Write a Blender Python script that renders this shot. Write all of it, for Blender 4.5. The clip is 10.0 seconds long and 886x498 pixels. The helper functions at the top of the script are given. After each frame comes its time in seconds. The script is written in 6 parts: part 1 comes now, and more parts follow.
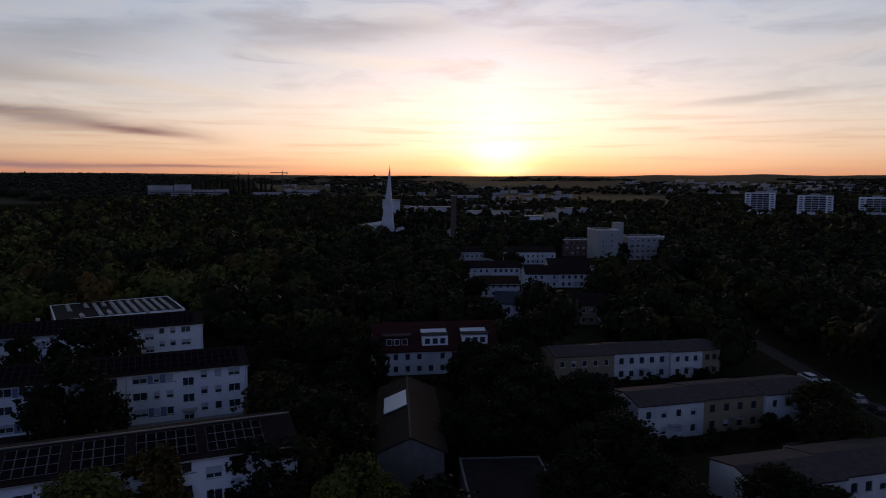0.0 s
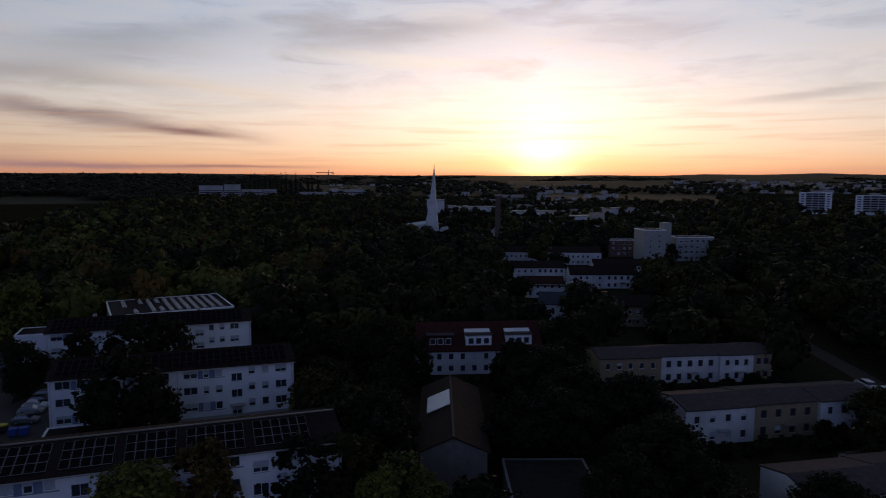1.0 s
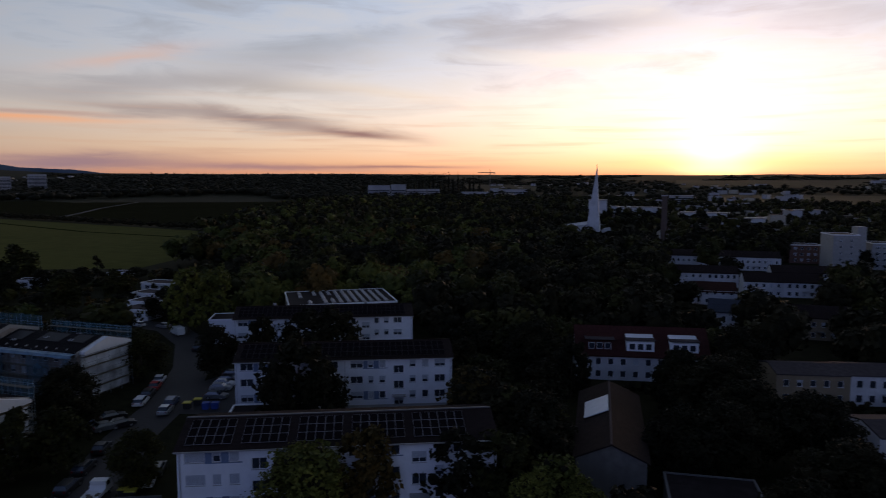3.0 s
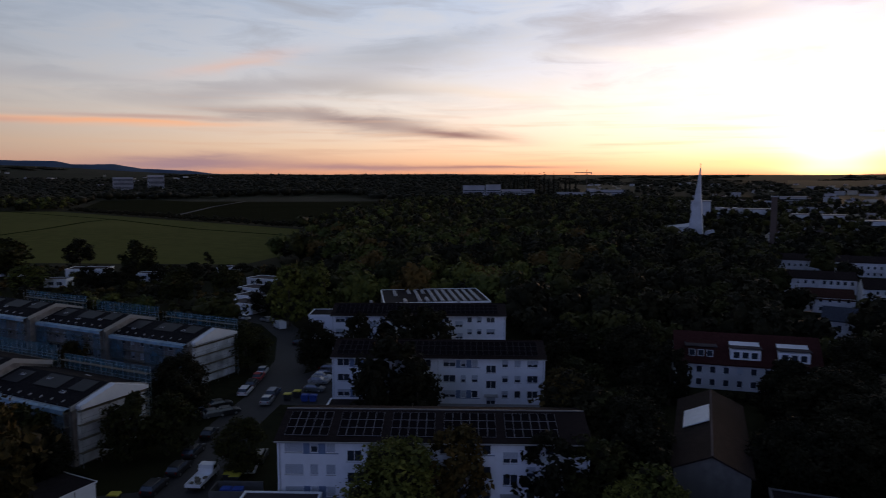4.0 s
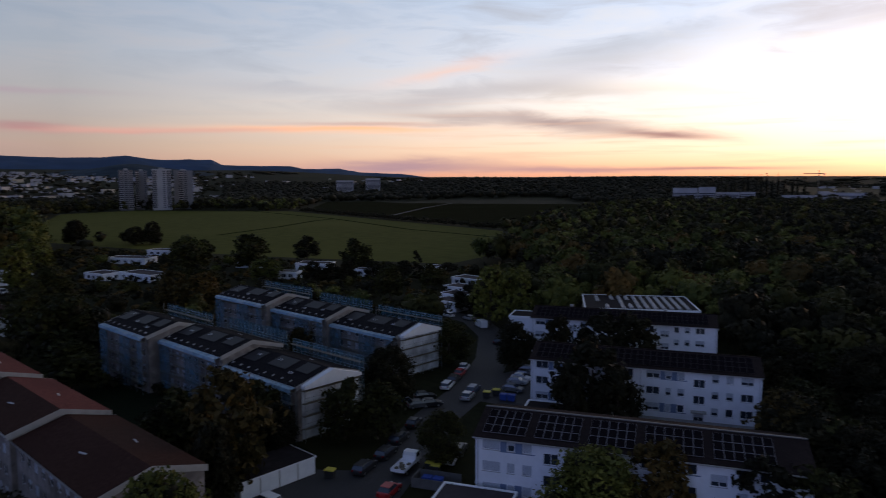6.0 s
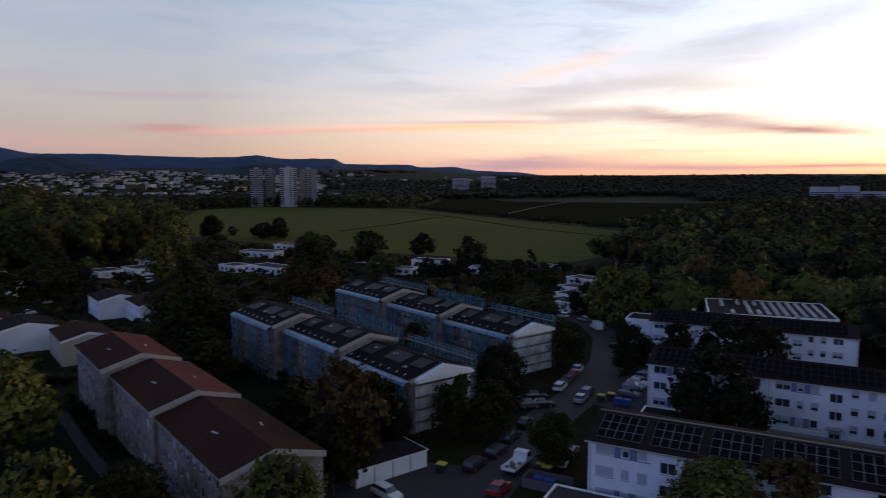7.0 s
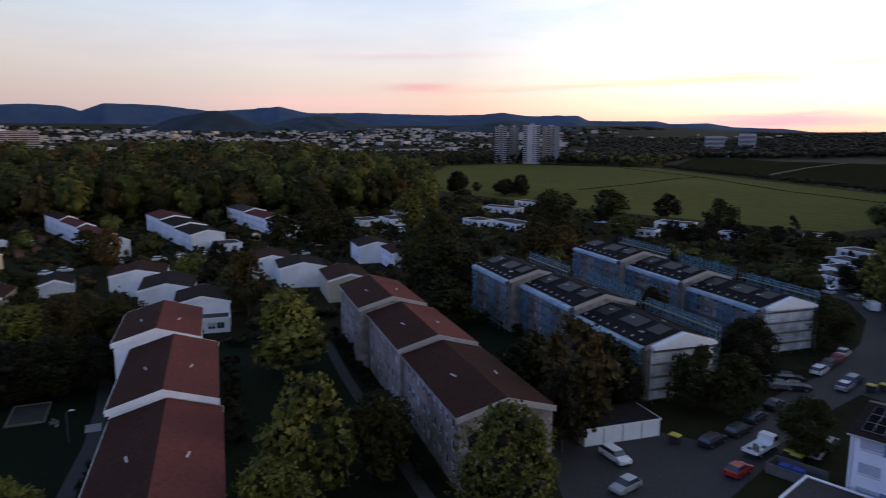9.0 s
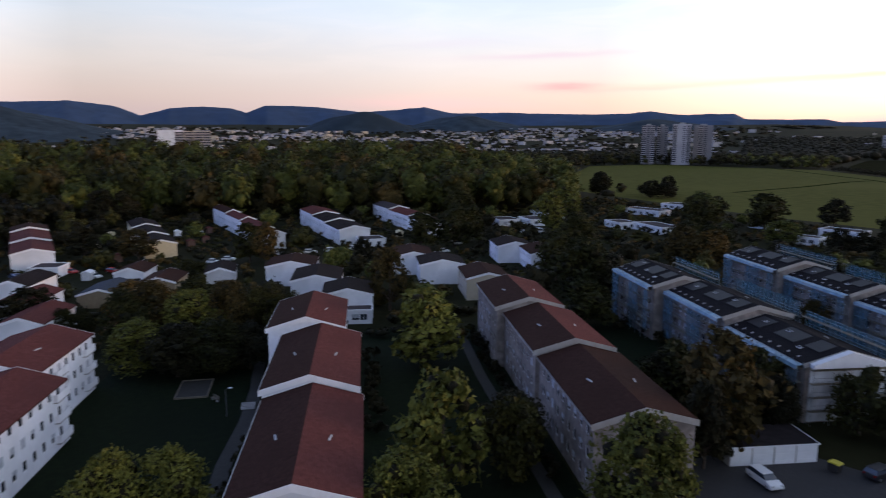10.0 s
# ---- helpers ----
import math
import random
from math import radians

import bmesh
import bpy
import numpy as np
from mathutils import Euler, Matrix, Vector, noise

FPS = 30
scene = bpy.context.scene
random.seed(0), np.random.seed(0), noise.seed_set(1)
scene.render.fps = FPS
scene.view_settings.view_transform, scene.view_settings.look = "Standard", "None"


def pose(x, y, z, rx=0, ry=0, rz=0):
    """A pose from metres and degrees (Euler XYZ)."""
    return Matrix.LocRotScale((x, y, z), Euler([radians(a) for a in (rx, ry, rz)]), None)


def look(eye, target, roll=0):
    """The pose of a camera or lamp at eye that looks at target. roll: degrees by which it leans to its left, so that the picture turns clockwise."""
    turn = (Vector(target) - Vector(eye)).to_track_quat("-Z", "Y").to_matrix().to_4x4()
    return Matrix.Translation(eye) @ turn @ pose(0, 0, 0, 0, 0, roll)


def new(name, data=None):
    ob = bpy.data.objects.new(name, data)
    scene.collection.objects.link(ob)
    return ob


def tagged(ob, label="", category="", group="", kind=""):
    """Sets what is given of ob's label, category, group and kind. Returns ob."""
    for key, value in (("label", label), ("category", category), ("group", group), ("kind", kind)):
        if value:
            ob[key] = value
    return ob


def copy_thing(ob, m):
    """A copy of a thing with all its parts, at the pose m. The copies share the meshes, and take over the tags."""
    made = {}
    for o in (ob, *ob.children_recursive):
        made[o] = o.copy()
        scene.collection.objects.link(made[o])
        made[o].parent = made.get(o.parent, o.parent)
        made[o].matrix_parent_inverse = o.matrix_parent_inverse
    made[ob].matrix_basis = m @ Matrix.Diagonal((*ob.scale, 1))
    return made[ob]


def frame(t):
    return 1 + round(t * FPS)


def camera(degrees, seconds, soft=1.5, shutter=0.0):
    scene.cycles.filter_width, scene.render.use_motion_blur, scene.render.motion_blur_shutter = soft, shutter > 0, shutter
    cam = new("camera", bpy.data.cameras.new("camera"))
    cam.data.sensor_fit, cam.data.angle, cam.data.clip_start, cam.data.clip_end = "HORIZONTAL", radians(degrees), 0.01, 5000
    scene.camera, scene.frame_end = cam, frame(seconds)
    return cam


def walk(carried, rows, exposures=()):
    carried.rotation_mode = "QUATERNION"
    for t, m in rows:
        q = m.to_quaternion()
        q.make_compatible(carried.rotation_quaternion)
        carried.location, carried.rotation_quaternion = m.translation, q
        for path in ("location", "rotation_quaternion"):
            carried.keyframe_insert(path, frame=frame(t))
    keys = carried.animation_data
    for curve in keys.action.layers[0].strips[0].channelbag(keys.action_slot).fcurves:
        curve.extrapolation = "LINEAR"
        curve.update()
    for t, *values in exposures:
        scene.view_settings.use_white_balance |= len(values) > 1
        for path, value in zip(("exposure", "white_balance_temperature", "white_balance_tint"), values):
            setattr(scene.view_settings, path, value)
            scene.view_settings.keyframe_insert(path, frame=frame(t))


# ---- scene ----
cam = camera(65.73, 10.0, soft=1.0, shutter=0.5)
EYE = 40.0
# seconds, tilt, lean, turn: the drone hovers and turns to its left
PATH = [
    (0.0, 84.35, -0.27, 0.70),
    (0.5, 84.33, -0.21, 2.43),
    (1.0, 84.31, -0.20, 4.39),
    (1.5, 84.29, -0.17, 7.16),
    (2.0, 84.29, -0.12, 10.73),
    (2.5, 84.27, -0.10, 14.02),
    (4.0, 84.26, -0.09, 25.58),
    (4.5, 84.26, -0.01, 29.18),
    (5.0, 84.26, -0.05, 33.19),
    (5.5, 84.28, -0.02, 37.71),
    (7.0, 84.32, 0.01, 51.97),
    (7.5, 83.17, -0.12, 56.80),
    (8.0, 81.12, -0.12, 61.52),
    (8.5, 80.81, -0.10, 66.38),
    (9.0, 80.80, -0.10, 71.88),
    (9.5, 80.80, -0.04, 77.85),
    (10.0, 80.76, -0.07, 83.57)]
walk(cam, [(t, pose(0, 0, EYE, rx, ry, rz)) for t, rx, ry, rz in PATH],
     [(0.0, -0.56), (2.5, -0.42), (5.5, 0.10), (7.0, 0.45), (8.0, 0.80), (8.5, 0.98), (9.0, 1.13), (10.0, 1.32)])

# ---- world and light ----
SUN_AZ, SUN_EL = -3.9, 0.6      # degrees, to the left of +y, above level

world = bpy.data.worlds.new("dusk_sky")
scene.world = world
world.use_nodes = True
wt = world.node_tree
wt.nodes.clear()


class Val:
    """A number socket in the sky's node tree, with arithmetic."""
    def __init__(self, s):
        self.s = s

    def op(self, kind, *others):
        n = wt.nodes.new("ShaderNodeMath")
        n.operation = kind
        for i, v in enumerate((self, *others)):
            if isinstance(v, Val):
                wt.links.new(v.s, n.inputs[i])
            else:
                n.inputs[i].default_value = v
        return Val(n.outputs[0])

    def __add__(self, o): return self.op("ADD", o)
    def __sub__(self, o): return self.op("SUBTRACT", o)
    def __mul__(self, o): return self.op("MULTIPLY", o)
    def __truediv__(self, o): return self.op("DIVIDE", o)
    def bell(self, width): return ((self / width).op("POWER", 2.0) * -1.0).op("EXPONENT")
    def clamp(self): return self.op("MAXIMUM", 0.0).op("MINIMUM", 1.0)


def link_in(sock, v):
    if isinstance(v, Val):
        wt.links.new(v.s, sock)
    else:
        sock.default_value = v


def mix_color(fac, a, b, blend="MIX"):
    n = wt.nodes.new("ShaderNodeMix")
    n.data_type, n.blend_type = "RGBA", blend
    n.clamp_factor = False
    link_in(n.inputs[0], fac)
    for sock, v in ((n.inputs[6], a), (n.inputs[7], b)):
        if isinstance(v, tuple):
            sock.default_value = (*v, 1)
        else:
            wt.links.new(v, sock)
    return n.outputs[2]


def ramp(fac, stops):
    n = wt.nodes.new("ShaderNodeValToRGB")
    e = n.color_ramp.elements
    while len(e) < len(stops):
        e.new(0.5)
    for el, (p, c) in zip(e, stops):
        el.position, el.color = p, (*c, 1)
    wt.links.new(fac.s, n.inputs[0])
    return n.outputs[0]


coord = wt.nodes.new("ShaderNodeTexCoord")
split = wt.nodes.new("ShaderNodeSeparateXYZ")
wt.links.new(coord.outputs["Generated"], split.inputs[0])
dx, dy, dz = (Val(split.outputs[i]) for i in range(3))
az = (dx * -1.0).op("ARCTAN2", dy) * (180 / math.pi)
el = dz.op("ARCSINE") * (180 / math.pi)
up = el.op("MAXIMUM", 0.0)
lift = (up / 90.0).op("SQRT")
away = ((az - SUN_AZ).op("ABSOLUTE"))

plane = wt.nodes.new("ShaderNodeCombineXYZ")
wt.links.new((dx / (up * 0.0175 + 0.14)).s, plane.inputs[0])
wt.links.new((dy / (up * 0.0175 + 0.14)).s, plane.inputs[1])


def sky_noise(scale, detail, rough, stretch=(1, 1, 1), seed=0.0):
    m = wt.nodes.new("ShaderNodeMapping")
    m.inputs["Scale"].default_value = stretch
    m.inputs["Location"].default_value = (seed, seed * 1.7, seed * 0.6)
    wt.links.new(plane.outputs[0], m.inputs[0])
    n = wt.nodes.new("ShaderNodeTexNoise")
    n.inputs["Scale"].default_value, n.inputs["Detail"].default_value, n.inputs["Roughness"].default_value = scale, detail, rough
    n.inputs["Distortion"].default_value = 0.4
    wt.links.new(m.outputs[0], n.inputs[0])
    return Val(n.outputs[0])


sky = wt.nodes.new("ShaderNodeTexSky")
sky.sky_type, sky.sun_disc = "NISHITA", False
sky.sun_elevation, sky.sun_rotation = radians(SUN_EL), radians(-SUN_AZ)
sky.altitude, sky.dust_density = 300, 3.0

sunny = ramp(lift, [(0.0, (0.60, 0.19, 0.10)), (0.06, (0.82, 0.29, 0.12)), (0.12, (0.95, 0.52, 0.26)), (0.17, (0.96, 0.69, 0.46)), (0.25, (0.88, 0.78, 0.68)),
                    (0.32, (0.62, 0.64, 0.70)), (0.41, (0.40, 0.48, 0.60)), (0.47, (0.24, 0.30, 0.40)), (0.56, (0.07, 0.10, 0.16)), (1.0, (0.02, 0.035, 0.07))])
side = ramp(lift, [(0.0, (0.30, 0.20, 0.20)), (0.10, (0.42, 0.25, 0.22)), (0.18, (0.40, 0.30, 0.26)), (0.25, (0.36, 0.33, 0.34)),
                   (0.33, (0.30, 0.33, 0.40)), (0.41, (0.25, 0.31, 0.42)), (0.48, (0.17, 0.225, 0.33)), (0.58, (0.06, 0.09, 0.16)), (1.0, (0.02, 0.035, 0.07))])
rear = ramp(lift, [(0.0, (0.20, 0.29, 0.70)), (0.2, (0.243, 0.35, 0.865)), (0.42, (0.214, 0.32, 0.83)), (0.6, (0.06, 0.10, 0.26)), (1.0, (0.02, 0.035, 0.07))])
sunny = mix_color(1.0, sunny, (1.56, 1.56, 1.65), "MULTIPLY")
col = mix_color((away / 75.0).clamp(), sunny, side)
col = mix_color(((away - 121.0) / 30.0).clamp(), col, rear)

# thin high cloud: broad veils overhead, drawn-out wisps towards the horizon
veil = sky_noise(0.55, 6, 0.55, (1, 0.45, 1), 3.0)
fine = sky_noise(1.6, 6, 0.62, (1, 0.35, 1), 8.0)
low = wt.nodes.new("ShaderNodeCombineXYZ")
wt.links.new((az * 0.11).s, low.inputs[0])
wt.links.new((el * 0.62).s, low.inputs[1])
wisp_n = wt.nodes.new("ShaderNodeTexNoise")
wisp_n.inputs["Scale"].default_value, wisp_n.inputs["Detail"].default_value, wisp_n.inputs["Roughness"].default_value = 1.0, 7, 0.58
wisp_n.inputs["Distortion"].default_value = 0.6
wt.links.new(low.outputs[0], wisp_n.inputs[0])
wisp = Val(wisp_n.outputs[0])
bright = ((wisp - 0.47) * 3.2 + (veil - 0.5) * 2.0).clamp()
glow_c = mix_color((away / 70.0).clamp(), (1.0, 0.93, 0.84), (0.46, 0.40, 0.41))
calm = ((away - 40.0) / 40.0).clamp() * -0.6 + 1.0
col = mix_color(bright * calm * ((up - 1.0) / 5.0).clamp() * 0.55, col, glow_c)
dark = ((wisp - 0.50) * -4.0 + (fine - 0.5) * 1.6).clamp()
grey_c = mix_color((away / 70.0).clamp(), (0.50, 0.47, 0.50), (0.24, 0.27, 0.35))
col = mix_color(dark * calm * ((up - 2.5) / 7.0).clamp() * 0.68, col, grey_c)

# single clouds low in the west: turn, rise, slope, half length, half height, colour, weight
wob = (wisp - 0.5) * 3.0 + (fine - 0.5) * 0.8
for a0, e0, slope, la, le, c, wgt in (
        (25.0, 3.85, 0.10, 4.8, 0.36, (0.36, 0.24, 0.26), 1.2),
        (33.0, 4.75, 0.06, 6.0, 0.66, (0.35, 0.27, 0.30), 1.05),
        (41.0, 5.35, 0.03, 6.0, 0.50, (0.37, 0.30, 0.33), 0.8),
        (45.0, 6.5, -0.10, 6.0, 0.60, (0.40, 0.36, 0.40), 0.6),
        (42.0, 9.0, -0.21, 4.6, 0.52, (0.80, 0.50, 0.42), 0.65),
        (30.0, 9.6, -0.06, 7.0, 0.9, (0.44, 0.42, 0.48), 0.5),
        (37.0, 7.6, -0.12, 9.0, 0.8, (0.40, 0.38, 0.44), 0.6),
        (51.0, 4.35, 0.0, 9.0, 0.24, (1.0, 0.48, 0.28), 1.0),
        (48.0, 4.75, 0.0, 7.0, 0.16, (0.48, 0.30, 0.30), 0.7),
        (46.0, 1.35, -0.015, 8.0, 0.55, (0.40, 0.26, 0.30), 1.0),
        (33.0, 1.05, 0.01, 9.0, 0.30, (0.46, 0.27, 0.29), 0.9),
        (22.0, 1.05, 0.0, 7.0, 0.12, (0.42, 0.22, 0.22), 0.9),
        (55.0, 7.5, 0.02, 6.0, 0.5, (0.36, 0.36, 0.43), 0.5),
        (73.3, 3.95, 0.02, 2.8, 0.30, (0.36, 0.20, 0.22), 1.1),
        (68.0, 3.9, -0.03, 5.0, 0.20, (0.56, 0.29, 0.27), 0.9),
        (62.0, 4.15, -0.02, 8.0, 0.18, (0.62, 0.34, 0.30), 0.8),
        (75.0, 6.45, -0.02, 6.0, 0.22, (0.34, 0.27, 0.33), 0.8),
        (83.0, 7.4, -0.03, 4.0, 0.35, (0.32, 0.29, 0.36), 0.4),
        (84.0, 2.9, 0.0, 8.0, 0.45, (0.52, 0.29, 0.29), 0.7),
        (-23.5, 6.2, -0.07, 5.0, 0.25, (0.55, 0.54, 0.58), 0.6),
        (8.0, 9.5, 0.04, 9.0, 0.45, (1.0, 0.95, 0.90), 0.6),
        (6.0, 9.75, 0.07, 7.0, 0.30, (1.05, 0.96, 0.92), 0.6),
        (22.0, 7.0, 0.12, 6.0, 0.5, (1.0, 0.80, 0.62), 0.4),
        (32.0, 7.4, 0.04, 6.0, 0.6, (0.42, 0.37, 0.38), 0.5),
        (8.0, 11.9, -0.11, 8.0, 1.0, (0.38, 0.41, 0.50), 0.75),
        (-12.0, 11.6, 0.0, 6.0, 1.2, (0.50, 0.50, 0.58), 0.5),
        (-24.0, 6.5, -0.08, 6.0, 0.22, (0.46, 0.46, 0.52), 0.5),
        (-30.0, 9.5, -0.05, 7.0, 0.8, (0.95, 0.80, 0.74), 0.45),
        (27.0, 10.8, -0.15, 8.0, 0.9, (0.34, 0.38, 0.47), 0.55)):
    mask = (az - a0).bell(la) * (el - e0 - (az - a0) * slope + wob * le).bell(le)
    col = mix_color(mask * wgt, col, c)

# thin level streaks above the horizon
lay = wt.nodes.new("ShaderNodeCombineXYZ")
wt.links.new((az * 0.07).s, lay.inputs[0])
wt.links.new((el * 1.5).s, lay.inputs[1])
lay_n = wt.nodes.new("ShaderNodeTexNoise")
lay_n.inputs["Scale"].default_value, lay_n.inputs["Detail"].default_value, lay_n.inputs["Roughness"].default_value = 1.3, 4, 0.5
wt.links.new(lay.outputs[0], lay_n.inputs[0])
streak = ((Val(lay_n.outputs[0]) - 0.5) * 6.0).clamp() * (el - 3.2).bell(3.0) * ((away - 70.0) / -30.0).clamp()
col = mix_color(streak * 0.45, col, (0.72, 0.44, 0.33))

# light round the sunken sun
rise = el - 1.3
turn_off = az - SUN_AZ
near2 = ((turn_off * turn_off) + (rise * rise)).op("SQRT")
wide2 = ((turn_off * turn_off) * 0.5 + (rise * rise)).op("SQRT")
core = ((turn_off * turn_off) * 0.45 + (rise * rise) * 1.3).op("SQRT")
col = mix_color(core.bell(1.5), col, (1.6, 1.4, 0.9), "ADD")
col = mix_color(near2.bell(4.0), col, (0.62, 0.56, 0.42), "ADD")
col = mix_color(wide2.bell(11.0) * 0.55, col, (0.40, 0.40, 0.42), "ADD")
col = mix_color((el - 1.3).bell(0.9) * turn_off.bell(11.0) * 0.55, col, (1.35, 0.88, 0.30))
col = mix_color((el - 0.15).bell(0.5) * turn_off.bell(18.0) * 0.8, col, (1.15, 0.36, 0.10))
col = mix_color((el - 0.2).bell(0.7) * turn_off.bell(1.6) * 0.8, col, (2.2, 1.5, 0.6))
col = mix_color(((away - 74.0) / 24.0).clamp() * (el / -9.0 + 1.0).clamp() * 0.8, col, (0.25, 0.23, 0.265))
dim = ((away - 88.0) / 25.0).clamp() * -0.22 + 1.0
wash = wt.nodes.new("ShaderNodeCombineXYZ")
for i in range(3):
    wt.links.new(dim.s, wash.inputs[i])
col = mix_color(((away - 121.0) / -6.0).clamp(), col, mix_color(1.0, col, wash.outputs[0], "MULTIPLY"))

nish = mix_color(0.08, (0.0, 0.0, 0.0), sky.outputs[0])
total = mix_color(1.0, col, nish, "ADD")
bg = wt.nodes.new("ShaderNodeBackground")
wt.links.new(total, bg.inputs[0])
bg.inputs[1].default_value = 1.0
out = wt.nodes.new("ShaderNodeOutputWorld")
wt.links.new(bg.outputs[0], out.inputs[0])

sun = new("sun", bpy.data.lights.new("sun", "SUN"))
sun.data.energy, sun.data.angle, sun.data.color = 0.5, radians(10), (1.0, 0.55, 0.25)
sd = Vector((-math.sin(radians(SUN_AZ)) * math.cos(radians(3)), math.cos(radians(SUN_AZ)) * math.cos(radians(3)), math.sin(radians(3))))
sun.matrix_world = look(tuple(sd * 100), (0, 0, 0))

# ---- materials ----
def mat(name, color, rough=0.8, var=0.25, scale=1.5, big=0.08, metal=0.0, bump=0.0, spec=0.3, tint=None, per_object=0.0, stripes=0.0, stripe_axis=1):
    """A surface with grain at a small scale and stains at a large one; tint: a second colour for the stains."""
    m = bpy.data.materials.new(name)
    m.use_nodes = True
    nt = m.node_tree
    b = nt.nodes["Principled BSDF"]
    b.inputs["Roughness"].default_value, b.inputs["Metallic"].default_value = rough, metal
    b.inputs["Specular IOR Level"].default_value = spec
    tc = nt.nodes.new("ShaderNodeTexCoord")

    def grain(s, d):
        n = nt.nodes.new("ShaderNodeTexNoise")
        n.inputs["Scale"].default_value, n.inputs["Detail"].default_value = s, d
        nt.links.new(tc.outputs["Object"], n.inputs[0])
        return n.outputs[0]

    def mixed(fac, a, c):
        n = nt.nodes.new("ShaderNodeMix")
        n.data_type = "RGBA"
        nt.links.new(fac, n.inputs[0]) if not isinstance(fac, float) else setattr(n.inputs[0], "default_value", fac)
        for sock, v in ((n.inputs[6], a), (n.inputs[7], c)):
            if isinstance(v, tuple):
                sock.default_value = (*v, 1)
            else:
                nt.links.new(v, sock)
        return n.outputs[2]

    def spread(sock, lo, hi):
        n = nt.nodes.new("ShaderNodeMapRange")
        n.inputs[1].default_value, n.inputs[2].default_value = lo, hi
        nt.links.new(sock, n.inputs[0])
        return n.outputs[0]

    lo = tuple(c * (1 - var) for c in color)
    hi = tuple(min(0.9, c * (1 + var)) for c in color)
    small, large = grain(scale, 4), grain(big, 3)
    c = mixed(spread(small, 0.3, 0.7), lo, hi)
    c = mixed(spread(large, 0.45, 0.7), c, tint or tuple(v * (1 - var * 0.7) for v in color))
    if per_object:
        oi = nt.nodes.new("ShaderNodeObjectInfo")
        h = nt.nodes.new("ShaderNodeHueSaturation")
        for sock, a, e in (("Hue", 0.5 - 0.04 * per_object, 0.5 + 0.04 * per_object), ("Value", 1 - 0.4 * per_object, 1 + 0.4 * per_object)):
            r = nt.nodes.new("ShaderNodeMapRange")
            r.inputs[3].default_value, r.inputs[4].default_value = a, e
            nt.links.new(oi.outputs["Random"], r.inputs[0])
            nt.links.new(r.outputs[0], h.inputs[sock])
        nt.links.new(c, h.inputs["Color"])
        c = h.outputs[0]
    height = small
    if stripes:
        w = nt.nodes.new("ShaderNodeTexWave")
        w.bands_direction = "XYZ"[stripe_axis]
        w.inputs["Scale"].default_value, w.inputs["Distortion"].default_value = stripes, 0.3
        nt.links.new(tc.outputs["Object"], w.inputs[0])
        height = w.outputs[1]
        c = mixed(spread(w.outputs[1], 0.0, 0.35), tuple(v * 0.55 for v in color), c)
    nt.links.new(c, b.inputs["Base Color"])
    if bump:
        bp = nt.nodes.new("ShaderNodeBump")
        bp.inputs["Strength"].default_value, bp.inputs["Distance"].default_value = bump, 0.05
        nt.links.new(height, bp.inputs["Height"])
        nt.links.new(bp.outputs[0], b.inputs["Normal"])
    return m


def leaf_mat(name, a, c, d):
    """Foliage: three greens shared out leaf by leaf and tree by tree."""
    m = bpy.data.materials.new(name)
    m.use_nodes = True
    nt = m.node_tree
    b = nt.nodes["Principled BSDF"]
    b.inputs["Roughness"].default_value, b.inputs["Specular IOR Level"].default_value = 0.75, 0.15
    g = nt.nodes.new("ShaderNodeNewGeometry")
    oi = nt.nodes.new("ShaderNodeObjectInfo")
    tc = nt.nodes.new("ShaderNodeTexCoord")
    n = nt.nodes.new("ShaderNodeTexNoise")
    n.inputs["Scale"].default_value = 0.14
    nt.links.new(tc.outputs["Object"], n.inputs[0])
    cr = nt.nodes.new("ShaderNodeValToRGB")
    cr.color_ramp.elements[0].color, cr.color_ramp.elements[1].color = (*a, 1), (*d, 1)
    e = cr.color_ramp.elements.new(0.5)
    e.color = (*c, 1)
    s = nt.nodes.new("ShaderNodeMath")
    s.operation = "MULTIPLY_ADD"
    s.inputs[1].default_value = 0.32
    nt.links.new(g.outputs["Random Per Island"], s.inputs[0])
    k = nt.nodes.new("ShaderNodeMath")
    k.operation = "MULTIPLY_ADD"
    k.inputs[1].default_value, k.inputs[2].default_value = 1.3, -0.45
    nt.links.new(n.outputs[0], k.inputs[0])
    nt.links.new(k.outputs[0], s.inputs[2])
    o = nt.nodes.new("ShaderNodeMath")
    o.operation = "MULTIPLY_ADD"
    o.inputs[1].default_value = 0.35
    nt.links.new(oi.outputs["Random"], o.inputs[0])
    nt.links.new(s.outputs[0], o.inputs[2])
    f = nt.nodes.new("ShaderNodeTexNoise")
    f.inputs["Scale"].default_value, f.inputs["Detail"].default_value, f.inputs["Roughness"].default_value = 1.1, 5, 0.7
    nt.links.new(tc.outputs["Object"], f.inputs[0])
    q = nt.nodes.new("ShaderNodeMath")
    q.operation = "MULTIPLY_ADD"
    q.inputs[1].default_value = 1.1
    nt.links.new(f.outputs[0], q.inputs[0])
    w = nt.nodes.new("ShaderNodeMath")
    w.operation = "SUBTRACT"
    w.inputs[1].default_value = 0.50
    nt.links.new(o.outputs[0], w.inputs[0])
    nt.links.new(w.outputs[0], q.inputs[2])
    nt.links.new(q.outputs[0], cr.inputs[0])
    nt.links.new(cr.outputs[0], b.inputs["Base Color"])
    bp = nt.nodes.new("ShaderNodeBump")
    bp.inputs["Strength"].default_value, bp.inputs["Distance"].default_value = 0.5, 0.7
    nt.links.new(f.outputs[0], bp.inputs["Height"])
    nt.links.new(bp.outputs[0], b.inputs["Normal"])
    return m


